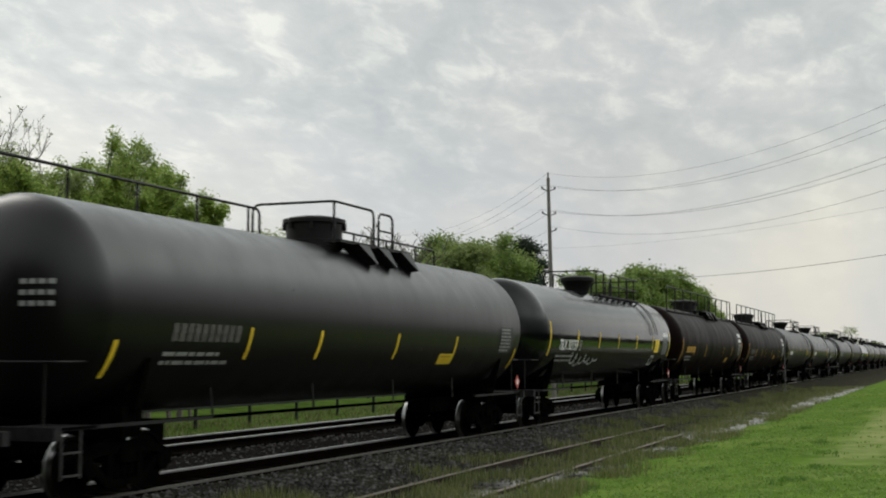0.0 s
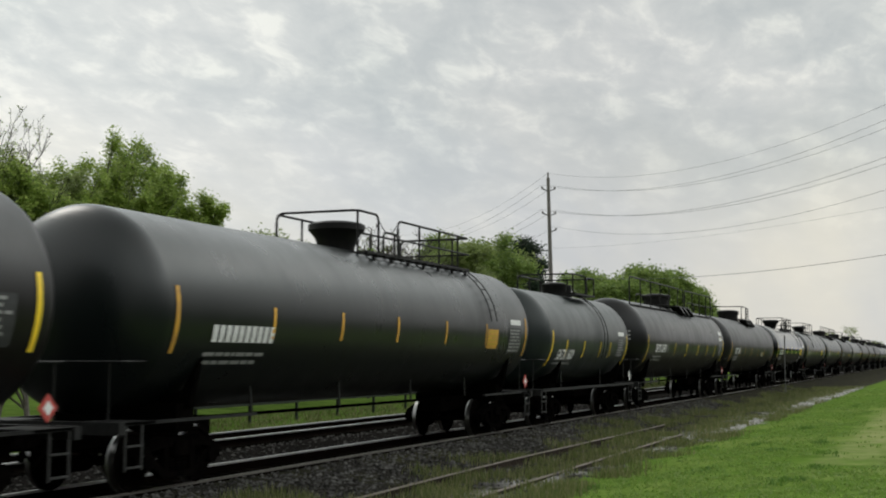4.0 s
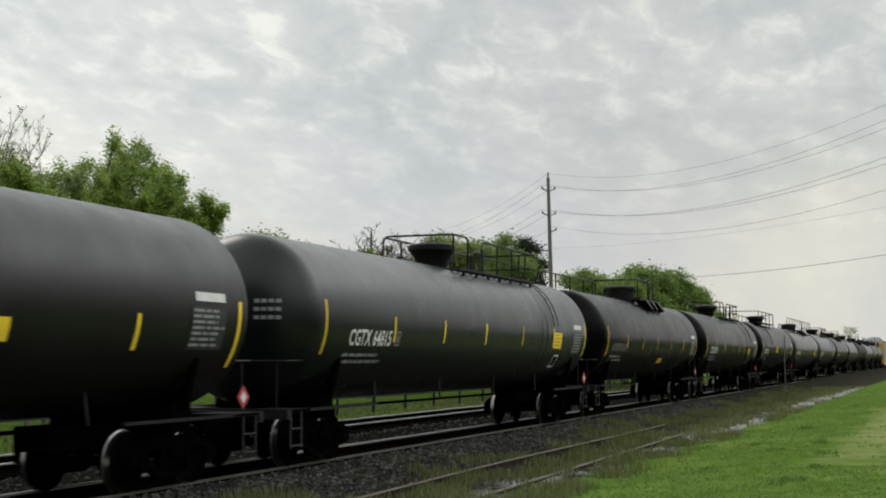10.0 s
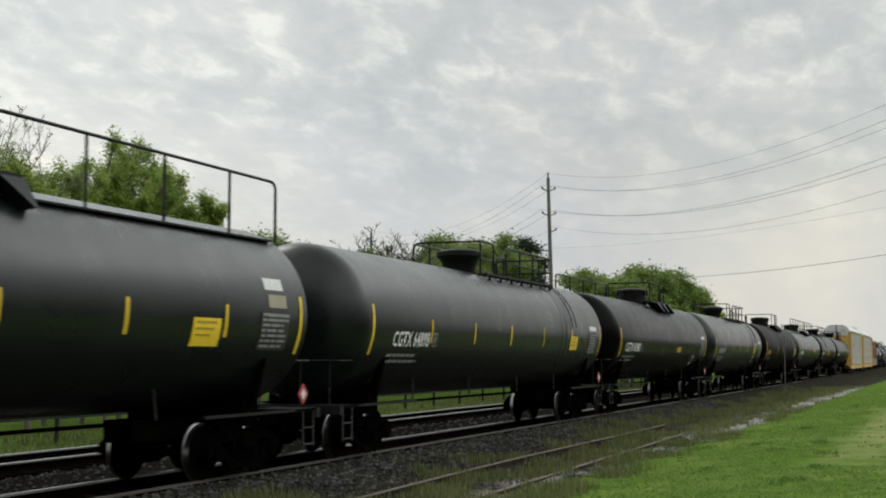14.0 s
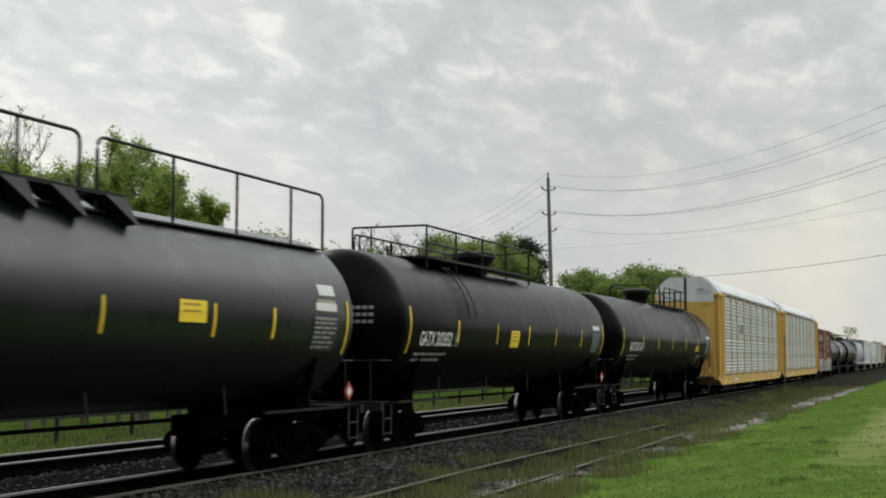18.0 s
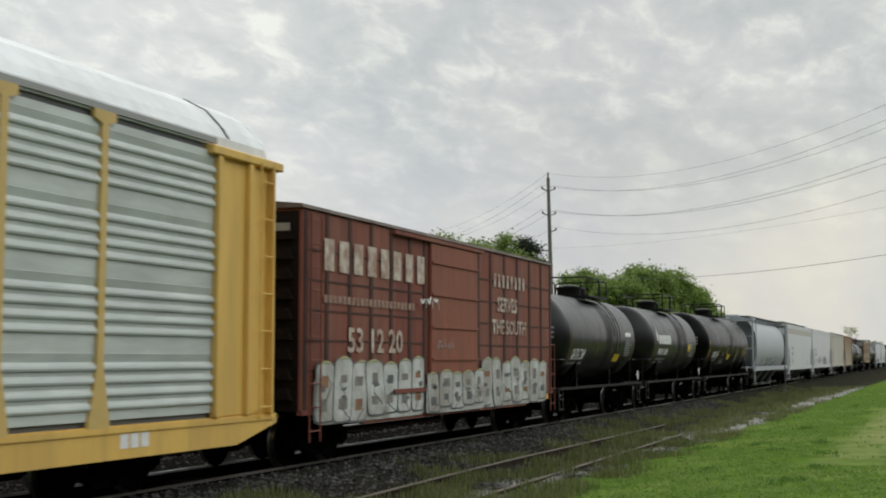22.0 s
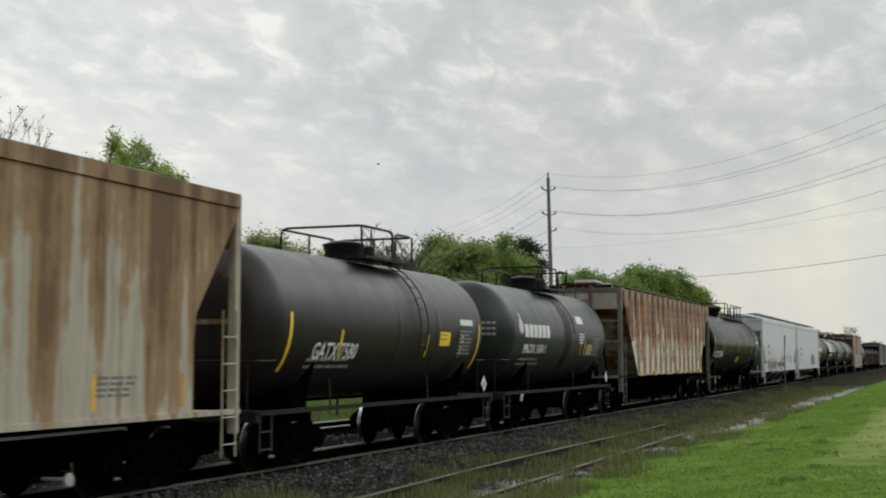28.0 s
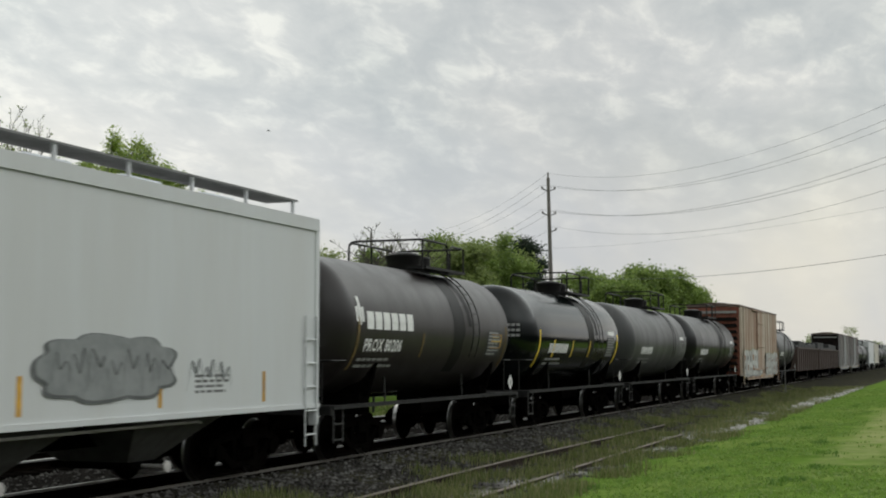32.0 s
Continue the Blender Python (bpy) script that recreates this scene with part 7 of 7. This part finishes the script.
def make_train():
    long_tanks = [
        (-7.9, 13.1, "soot", "walk", "", "sooty brown-black tank car with a full-length walkway", {}),
        (13.1, 33.9, "charcoal", "thin", "", "dark grey tank car with a weathered matt shell and thin handrail", dict(mark=YELLOW, strips=(-5.2, -2.65, 0.9, 4.34), tag=(3.5, 4.4, 1.86, 2.1), ink=SOOTED, low=0.35, num=(1.5, 3.5))),
        (33.9, 54.4, "gloss", "cage", "303759", "glossy black-green tank car with white graffiti and a caged top platform", dict(graf=True, letters="TILX", tag=(5.86, 6.6, 2.22, 2.72))),
        (54.4, 75.2, "soot", "walk", "", "sooty brown-black tank car with a full-length walkway", dict(mark=AMBER, strips=(-5.8, -2.8, 2.57, 5.44), tag=(3.9, 4.6, 1.78, 2.02), ink=AMBER, low=0.25)),
        (75.2, 96.5, "soot", "walk", "", "sooty brown-black tank car with a full-length walkway", dict(mark=AMBER, strips=(-5.7, -3.1, -1.2, 2.2, 6.15), tag=(3.4, 4.0, 1.95, 2.17), ink=SOOTED, low=0.25)),
        (96.5, 116.7, "brown", "cage", "", "brown-grey tank car with a short caged platform", dict(tag=(5.3, 6.1, 2.25, 2.65))),
        (116.7, 136.8, "green", "cage", "", "grey-green tank car with faint yellow labels", dict(mark=AMBER, tag=(5.4, 6.2, 2.24, 2.72))),
        (149.4, 170.7, "charcoal", "walk", "62470", "dark grey tank car with full-length walkway and white number", dict(strips=(-3.6, -0.95, 1.87, 4.31, 6.65), num=(1.6, 3.75), letters="GATX", low=0.22)),
        (170.7, 192.0, "brown", "half", "78111", "brown-grey tank car with a long thin handrail", dict(mark=AMBER, strips=(-5.68, -3.95, -1.24, 1.76, 4.7), tag=(3.4, 4.2, 2.12, 2.36, CREAM), num=(1.5, 3.35), letters="GATX", low=0.22)),
        (192.0, 213.1, "gloss", "cage", "303762", "glossy black tank car with bright reflective strips", dict(letters="TILX", tag=(6.2, 6.9, 2.24, 2.7))),
        (213.1, 234.2, "green", "cage", "64980", "grey-green tank car with a caged platform ahead of its dome", dict(rear=True, letters="CGTX", tag=(4.46, 5.25, 2.24, 2.73))),
        (234.2, 255.3, "green", "walk", "64615", "grey-green tank car with a full-length walkway", dict(letters="CGTX", strips=(-5.73, -3.81, -1.39, 1.57, 4.1, 6.02), tag=(4.91, 5.71, 2.46, 2.80))),
        (255.3, 274.9, "brown", "half", "65163", "dark brown-grey tank car with platform brackets at the dome", dict(letters="CGTX", strips=(-3.86, -1.12, 1.79, 5.5), tag=(2.15, 2.85, 2.2, 2.5), num=(0.95, 2.9), low=0.22)),
        (274.9, 296.3, "green", "cage", "64815", "pale grey-green tank car with raised shell bands", dict(band=True, letters="CGTX", tag=(5.75, 6.55, 2.28, 2.74))),
        (296.3, 316.2, "black", "half", "", "black tank car with a long thin handrail", dict(mark=AMBER, tag=(0.56, 1.44, 1.8, 2.0), ink=SOOTED, num=(0.9, 3.0))),
        (316.2, 337.1, "black", "cage", "201618", "clean black tank car with a caged top platform", dict(letters="CTCX", strips=(-6.2, -3.46, -0.78, 1.63, 3.54), tag=(5.17, 6.02, 2.22, 2.55))),
        (337.1, 357.4, "black", "cage", "201908", "clean black tank car with a yellow label panel", dict(zc=2.78, rear=True, strips=(-5.67, -2.33, 1.6, 5.1), tag=(-1.5, -0.68, 2.38, 2.78), num=(0.85, 2.8), letters="GATX")),
        (357.4, 379.2, "green", "walk", "80412", "grey-green tank car with a full-length walkway", dict(letters="GATX", strips=(-6.31, -4.24, -1.75, 1.6, 4.2, 6.85), tag=(5.9, 6.7, 2.18, 2.62))),
        (379.2, 400.4, "green", "cage", "64898", "grey-green tank car with raised shell bands", dict(band=True, letters="CGTX", tag=(5.5, 6.3, 2.25, 2.66))),
        (400.4, 421.0, "black", "half", "65980", "matt black tank car with platform brackets", dict(strips=(), tag=(1.7, 2.6, 2.25, 2.47, AMBER), letters="CGTX", num=(0.9, 3.3))),
        (421.0, 441.3, "green", "cage", "", "pale grey-green tank car with raised shell bands", dict(band=True, tag=(5.2, 6.0, 2.24, 2.7), ink=DULL)),
        (441.3, 462.1, "soot", "thin", "", "sooty brown-black tank car with a thin handrail", dict(strips=(-2.69, 0.08), ink=AMBER, num=(0.95, 2.5), tag=(7.9, 8.7, 2.2, 2.7, CREAM))),
        (462.1, 483.3, "green", "walk", "5168", "grey-green tank car with a full-length walkway", dict(strips=(-6.28, -4.0, -1.47, 1.45, 4.3, 6.2), tag=(3.3, 4.06, 2.54, 2.88), letters="GATX")),
        (483.3, 503.0, "black", "cage", "202652", "clean black tank car with a yellow label panel", dict(zc=2.78, rear=True, strips=(-5.36, -2.53, 0.16, 2.77, 5.6), tag=(-1.43, -0.71, 2.28, 2.72), letters="GATX", num=(0.75, 2.7))),
        (503.0, 524.5, "black", "cage", "201165", "clean black tank car with bright reflective strips", dict(zc=2.78, letters="GATX", tag=(5.2, 6.05, 2.3, 2.55))),
        (778.4, 797.8, "black", "cage", "781248", "clean black tank car with a caged top platform", dict(letters="CTCX", tag=(-0.08, 0.86, 1.78, 2.06), num=(0.45, 2.8), drop=0.2)),
    ]
    for i, (a, b, paint, style, number, label, kw) in enumerate(long_tanks):
        kw = dict(kw)
        graf = kw.pop("graf", False)
        car = tank_car(b - a, paint, style, number=number, label=label, seed=i, dome_x=0.05, **kw)
        if graf:
            sf = skin(1.6, 2.75)
            script(car, -6.1, -2.8, 1.75, 2.16, sf, GRAF_PALE, "dull white sprayed cursive scribble")
        enlist(car, a, b)
    short_tanks = [
        (136.8, 149.4, "slate", "16829", "short grey-green tank car with a guarded dome", dict(letters="GATX", dome_x=0.4, num=(0.9, 2.75), cap=0.40, strips=(-3.15, -1.1, 1.0, 2.35))),
        (598.5, 610.7, "charcoal", "7249", "short dark grey tank car with a large white number", dict(inset=1.7, dome_x=0.6, mark=FADED, letters="GATX", num=(0.4, 1.95), strips=(-2.45, -1.0, 1.0), tag=(1.55, 2.35, 1.88, 2.14, YELLOW))),
        (610.7, 623.8, "charcoal", "16591", "short dark grey tank car with a large white painted name", dict(inset=1.95, dome_x=0.6, letters="PROX", logo=True, mark=FADED, strips=(-1.5, 1.5), tag=(2.7, 3.7, 2.3, 2.6, YELLOW), num=(0.85, 2.75))),
        (623.8, 639.9, "black", "3167", "medium black tank car with a pale spill on its side", dict(mark=AMBER, letters="ARSX", streak=True, r=1.55, zc=2.72, dome_x=0.4, strips=(-3.5, -0.85, 2.3, 4.7), tag=(-0.53, 0.35, 1.94, 2.2, YELLOW), num=(1.4, 3.1), cap=0.40)),
        (733.7, 746.6, "umber", "7580", "short brown-grey tank car with bright yellow strips", dict(band=True, dome_x=0.2, letters="GATX", strips=(-2.8, 1.58, 3.76), tag=(2.2, 2.95, 2.28, 2.6), num=(1.15, 3.05))),
        (746.6, 759.1, "slate", "16911", "short grey-green tank car with a white painted name", dict(logo=True, dome_x=0.35, mark=None, extra_marks=True, tag=(2.63, 3.41, 2.1, 2.44, CREAM), num=(0.8, 2.9), letters="PROX")),
        (838.7, 850.9, "umber", "80206", "short brown-grey tank car with a white painted name", dict(logo=True, letters="PROX", mark=FADED, strips=(-1.13,), tag=(3.4, 4.2, 2.25, 2.6, AMBER), num=(0.5, 2.4))),
        (850.9, 863.3, "gloss", "", "short glossy black tank car with yellow strips", {}),
        (863.3, 876.3, "grey", "", "short tank car with a pale weathered shell", dict(mark=None)),
        (876.3, 890.7, "charcoal", "", "short dark grey tank car with white panels", dict(mark=None)),
        (909.2, 922.1, "grey", "", "short pale grey weathered tank car", dict(mark=None)),
        (1003.8, 1016.7, "black", "", "short black tank car with a dome", dict(mark=None)),
        (1016.7, 1029.7, "grey", "", "short pale grey weathered tank car", dict(mark=None)),
        (1065.5, 1078.5, "black", "", "short black tank car with a dome", dict(mark=None)),
        (1078.5, 1091.4, "grey", "", "short pale grey weathered tank car", dict(mark=None)),
        (1091.4, 1104.4, "black", "", "short black tank car with a dome", dict(mark=None)),
    ]
    for i, (a, b, paint, number, label, kw) in enumerate(short_tanks):
        kw = {**dict(r=1.46, zc=2.66, sill=True, dome_x=1.1, low=0.22), **kw}
        car = tank_car(b - a, paint, "loop", number=number, label=label, seed=60 + i, **kw)
        enlist(car, a, b)
    enlist(auto_rack(28.3, "yellow and galvanised auto rack with a dark emblem", "dark"), 524.5, 552.8)
    enlist(auto_rack(28.8, "yellow and galvanised auto rack with faded orange stripes", "orange", 1), 552.8, 581.6)
    enlist(box_car(16.9, "red", True, "weathered red-brown box car with pale graffiti along its lower side", True,
                   [(-7.4, -2.2, 0.78, 2.02, GRAF_PALE, 7), (-2.2, 1.5, 0.78, 1.75, GRAF_PALE, 5), (1.5, 7.0, 0.78, 2.0, GRAF_PALE, 7)], 3), 581.6, 598.5)
    enlist(box_car(18.4, "faded", False, "faded tan box car with red ends and pale graffiti", False, [(-8, 0, 0.9, 2.6, GRAF_PALE, 7), (2, 8, 0.9, 2.4, GRAF_PALE, 6)], 9, 4.98), 890.7, 909.2)
    enlist(box_car(18.9, "grey", False, "faded grey box car with a sliding door", seed=12), 966.9, 985.9)
    enlist(box_car(17.9, "grey", False, "faded grey box car with ribbed steel sides", seed=13), 985.9, 1003.8)
    hoppers = [
        (640.4, 658.9, "pale", "round", "pale blue-grey covered hopper with curved sides and green graffiti"),
        (658.9, 678.5, "white", "flat", "white covered hopper with cut-away end slopes"),
        (678.5, 699.0, "white", "flat", "white covered hopper with grey graffiti along the sill"),
        (699.0, 718.9, "cream", "flat", "cream covered hopper streaked with dirt"),
        (718.9, 733.7, "tan", "flat", "tan covered hopper heavily streaked with rust"),
        (759.1, 778.4, "rust", "rib", "ribbed white covered hopper mostly rusted brown"),
        (797.8, 818.7, "white", "flat", "white covered hopper with black and pink graffiti"),
        (818.7, 838.7, "white", "flat", "clean white covered hopper with a grey painted cloud shape"),
        (1029.7, 1047.6, "white", "flat", "plain white covered hopper with roof boards"),
        (1047.6, 1065.5, "cream", "flat", "plain cream covered hopper with roof boards"),
        (1104.4, 1123.3, "white", "flat", "plain white covered hopper with roof boards"),
        (1123.3, 1142.2, "pale", "flat", "pale grey covered hopper with roof boards"),
        (1142.2, 1161.2, "white", "flat", "plain white covered hopper with roof boards"),
        (1161.2, 1180.1, "cream", "flat", "plain cream covered hopper with roof boards"),
    ]
    for i, (a, b, paint, style, label) in enumerate(hoppers):
        car = hopper_car(b - a, paint, style, label, top=4.36 if style == "round" else (4.62 if paint == "tan" else 4.50), seed=i, stencil=paint not in ("rust",), boards=paint != "tan", bays=3 if b - a < 16 else 4, number="581004" if i == 1 else "", letters="NAHX" if i == 1 else "", grooves=i == 1, cut="straight" if i in (4, 6) else ("none" if i == 7 else "curve"), rise=0.34 if i > 5 else (0.20 if i < 2 else 0.12), amber=i != 1)
        y, surf_flat = -1.612, skin(None, -1.606)
        if i == 0:
            bubble_letters(car, -4.5, -2.6, 1.50, 2.0, y, WHITE, GRAF_MID, "pale graffiti letters", 6, 4)
            bubble_letters(car, -2.5, 0.2, 1.52, 2.05, y, GRAF_GREEN, GRAF_PALE, "faded green graffiti letters", 5, 4)
            blade_letters(car, 0.3, 2.8, 1.5, 2.25, y, WHITE, GRAF_BLUE, "blue and white graffiti letters", 16, 3)
        if style == "round":
            for ob in car.children_recursive:
                if ob.name.split(".")[0] in ("graffiti_letter", "graffiti_ground", "fill", "counter", "blade", "blade_core", "reflector"):
                    for v in ob.data.vertices:
                        z = min(max(v.co.z, 1.45), 2.65)
                        side = 1.22 + 0.20 * (z - 1.45) / 0.30 if z < 1.75 else (1.42 + 0.13 * (z - 1.75) / 0.35 if z < 2.1 else 1.55 + 0.05 * (z - 2.1) / 0.55)
                        v.co.y += 1.6 - side
        if i == 2:
            scrawl(car, -5.2, -1.1, 1.12, 2.3, y, GRAF_GREY, "grey graffiti lettering", 7, 8)
            blob(car, 0.6, 4.3, 1.2, 2.15, y - 0.004, GRAF_GREY, "grey painted cloud shape", 8)
        if i == 6:
            blade_letters(car, -7.9, -3.5, 1.18, 2.35, y - 0.021, GRAF_PINK, GRAF_DARK, "faded pink and grey graffiti letters", 9, 4)
            blade_letters(car, -3.5, 2.1, 1.18, 2.45, y - 0.024, WHITE, GRAF_BLACK, "jagged black and white graffiti letters", 11, 4)
            blob(car, -3.5, 2.04, 1.17, 1.66, y - 0.018, GRAF_DARK, "dark ground under the letters", 51, 11)
            blob(car, 0.75, 2.0, 1.2, 2.12, y - 0.020, GRAF_DARK, "dark end of the lettering", 52, 5)
            for k, x in enumerate((-2.9, -1.95, -1.1, -0.1, 0.75, 1.45)):
                part("graffiti_patch", rounded(x, 1.40, 0.34 - 0.03 * (k % 3), 0.17, y - 0.0225, 0.6, 0.5 - 0.2 * (k % 4)), WHITE, car, "white fill low in the letters")
            for x in (-2.75, -0.35):
                part("graffiti_patch", stroke_shape([(x, 1.75), (x + 0.08, 1.95), (x + 0.12, 2.2)], y - 0.034, 0.13), GRAF_YELLOW, car, "ochre streak in the letters")
            scrawl(car, 1.57, 2.67, 1.82, 2.28, y, GRAF_BLACK, "thin black tag", 15, 3, 0.25)
            part("graffiti_patch", stroke_shape([(2.79, 1.66), (2.9, 1.9), (3.0, 2.12)], y, 0.05), AMBER, car, "thin orange slash")
            part("data_panel", patch_shape(3.42, 3.78, 1.97, 2.22, surf_flat), GRAF_BLACK, car, "small black label")
            scrawl(car, 4.85, 6.45, 1.55, 2.35, y, GRAF_MID, "grey outline of a small tag", 23, 4, 0.8)
            scrawl(car, 4.95, 6.3, 1.62, 2.25, y - 0.01, GRAF_YELLOW, "small yellow tag", 12, 4, 0.4)
            scrawl(car, 3.6, 5.3, 1.24, 1.48, y - 0.03, GRAF_GREY, "small grey tag", 22, 6, 0.3)
        if i == 7:
            blob(car, 1.7, 5.0, 1.38, 2.34, y - 0.004, GRAF_DARK, "dark edge of a painted cloud shape", 13, 9)
            blob(car, 1.78, 4.92, 1.43, 2.33, y - 0.008, GRAF_GREY, "grey painted cloud shape", 13, 9)
            scrawl(car, 2.0, 4.8, 1.5, 2.2, y - 0.012, GRAF_DARK, "darker scallops in the painted cloud", 33, 7, 0.22)
            scrawl(car, 5.2, 6.4, 1.5, 2.05, y, GRAF_GREY, "small grey tag", 14, 3, 0.4)
        enlist(car, a, b)
    enlist(gondola_car(19.9, "dark rusty gondola with a bulky load", 1), 922.1, 942.0)
    enlist(gondola_car(24.9, "dark rusty gondola with a bulky load", 2), 942.0, 966.9)


make_ground()
make_pole_line()
make_marker()
make_plants()
make_train()
make_fence()
make_tracks()
BIRDS = [make_bird(i) for i in range(3)]


def motions():
    for car, x in TRAIN:
        walk(car, [(0.0, pose(x, TRACK_Y, 0)), (32.0, pose(x - SPEED * 32.0, TRACK_Y, 0))])
    # the wheels turn as the train runs towards -x
    for wheel, k in SPINNERS:
        x = -0.89 if k == 0 else 0.89
        walk(wheel, [(0.25 * i, pose(x, 0, 0.457, 0, -86 * i, 0)) for i in range(129)])
    # two birds cross from the far side, a third circles high over the trees
    for b, p, v in ((BIRDS[0], (75.4, 51.7, 19.0), (2.5, -6.45, -0.2)), (BIRDS[1], (75.8, 50.5, 19.1), (2.6, -6.7, -0.3))):
        def fly(t):
            x, y, z = [p[i] + v[i] * (t - 22.6) for i in range(3)]
            return (*turned(x, y), z)
        walk(b, [*((t, pose(*fly(t), 0, 0, 111)) for t in (0.0, 12.0, 20.0, 22.0, 23.0, 24.0, 25.0)), (27.0, pose(*turned(104, 40), 13, 0, 0, 160)), (32.0, pose(*turned(190, 62), 8, 0, 0, 190))])
    walk(BIRDS[2], [(0.0, pose(*turned(60, 210), 12, 0, 0, 110)), (26.5, pose(*turned(89.1, 44.8), 15.5, 0, 0, 110)), (27.7, pose(*turned(90.3, 41.1), 17.2, 0, 0, 110)), (28.6, pose(*turned(91.1, 39.0), 17.3, 0, 0, 150)),
                    (29.6, pose(*turned(91.2, 40.0), 18.0, 0, 0, 220)), (31.0, pose(*turned(89.2, 43.6), 19.2, 0, 0, 292)), (32.0, pose(*turned(87.4, 48.2), 19.9, 0, 0, 292))])


motions()
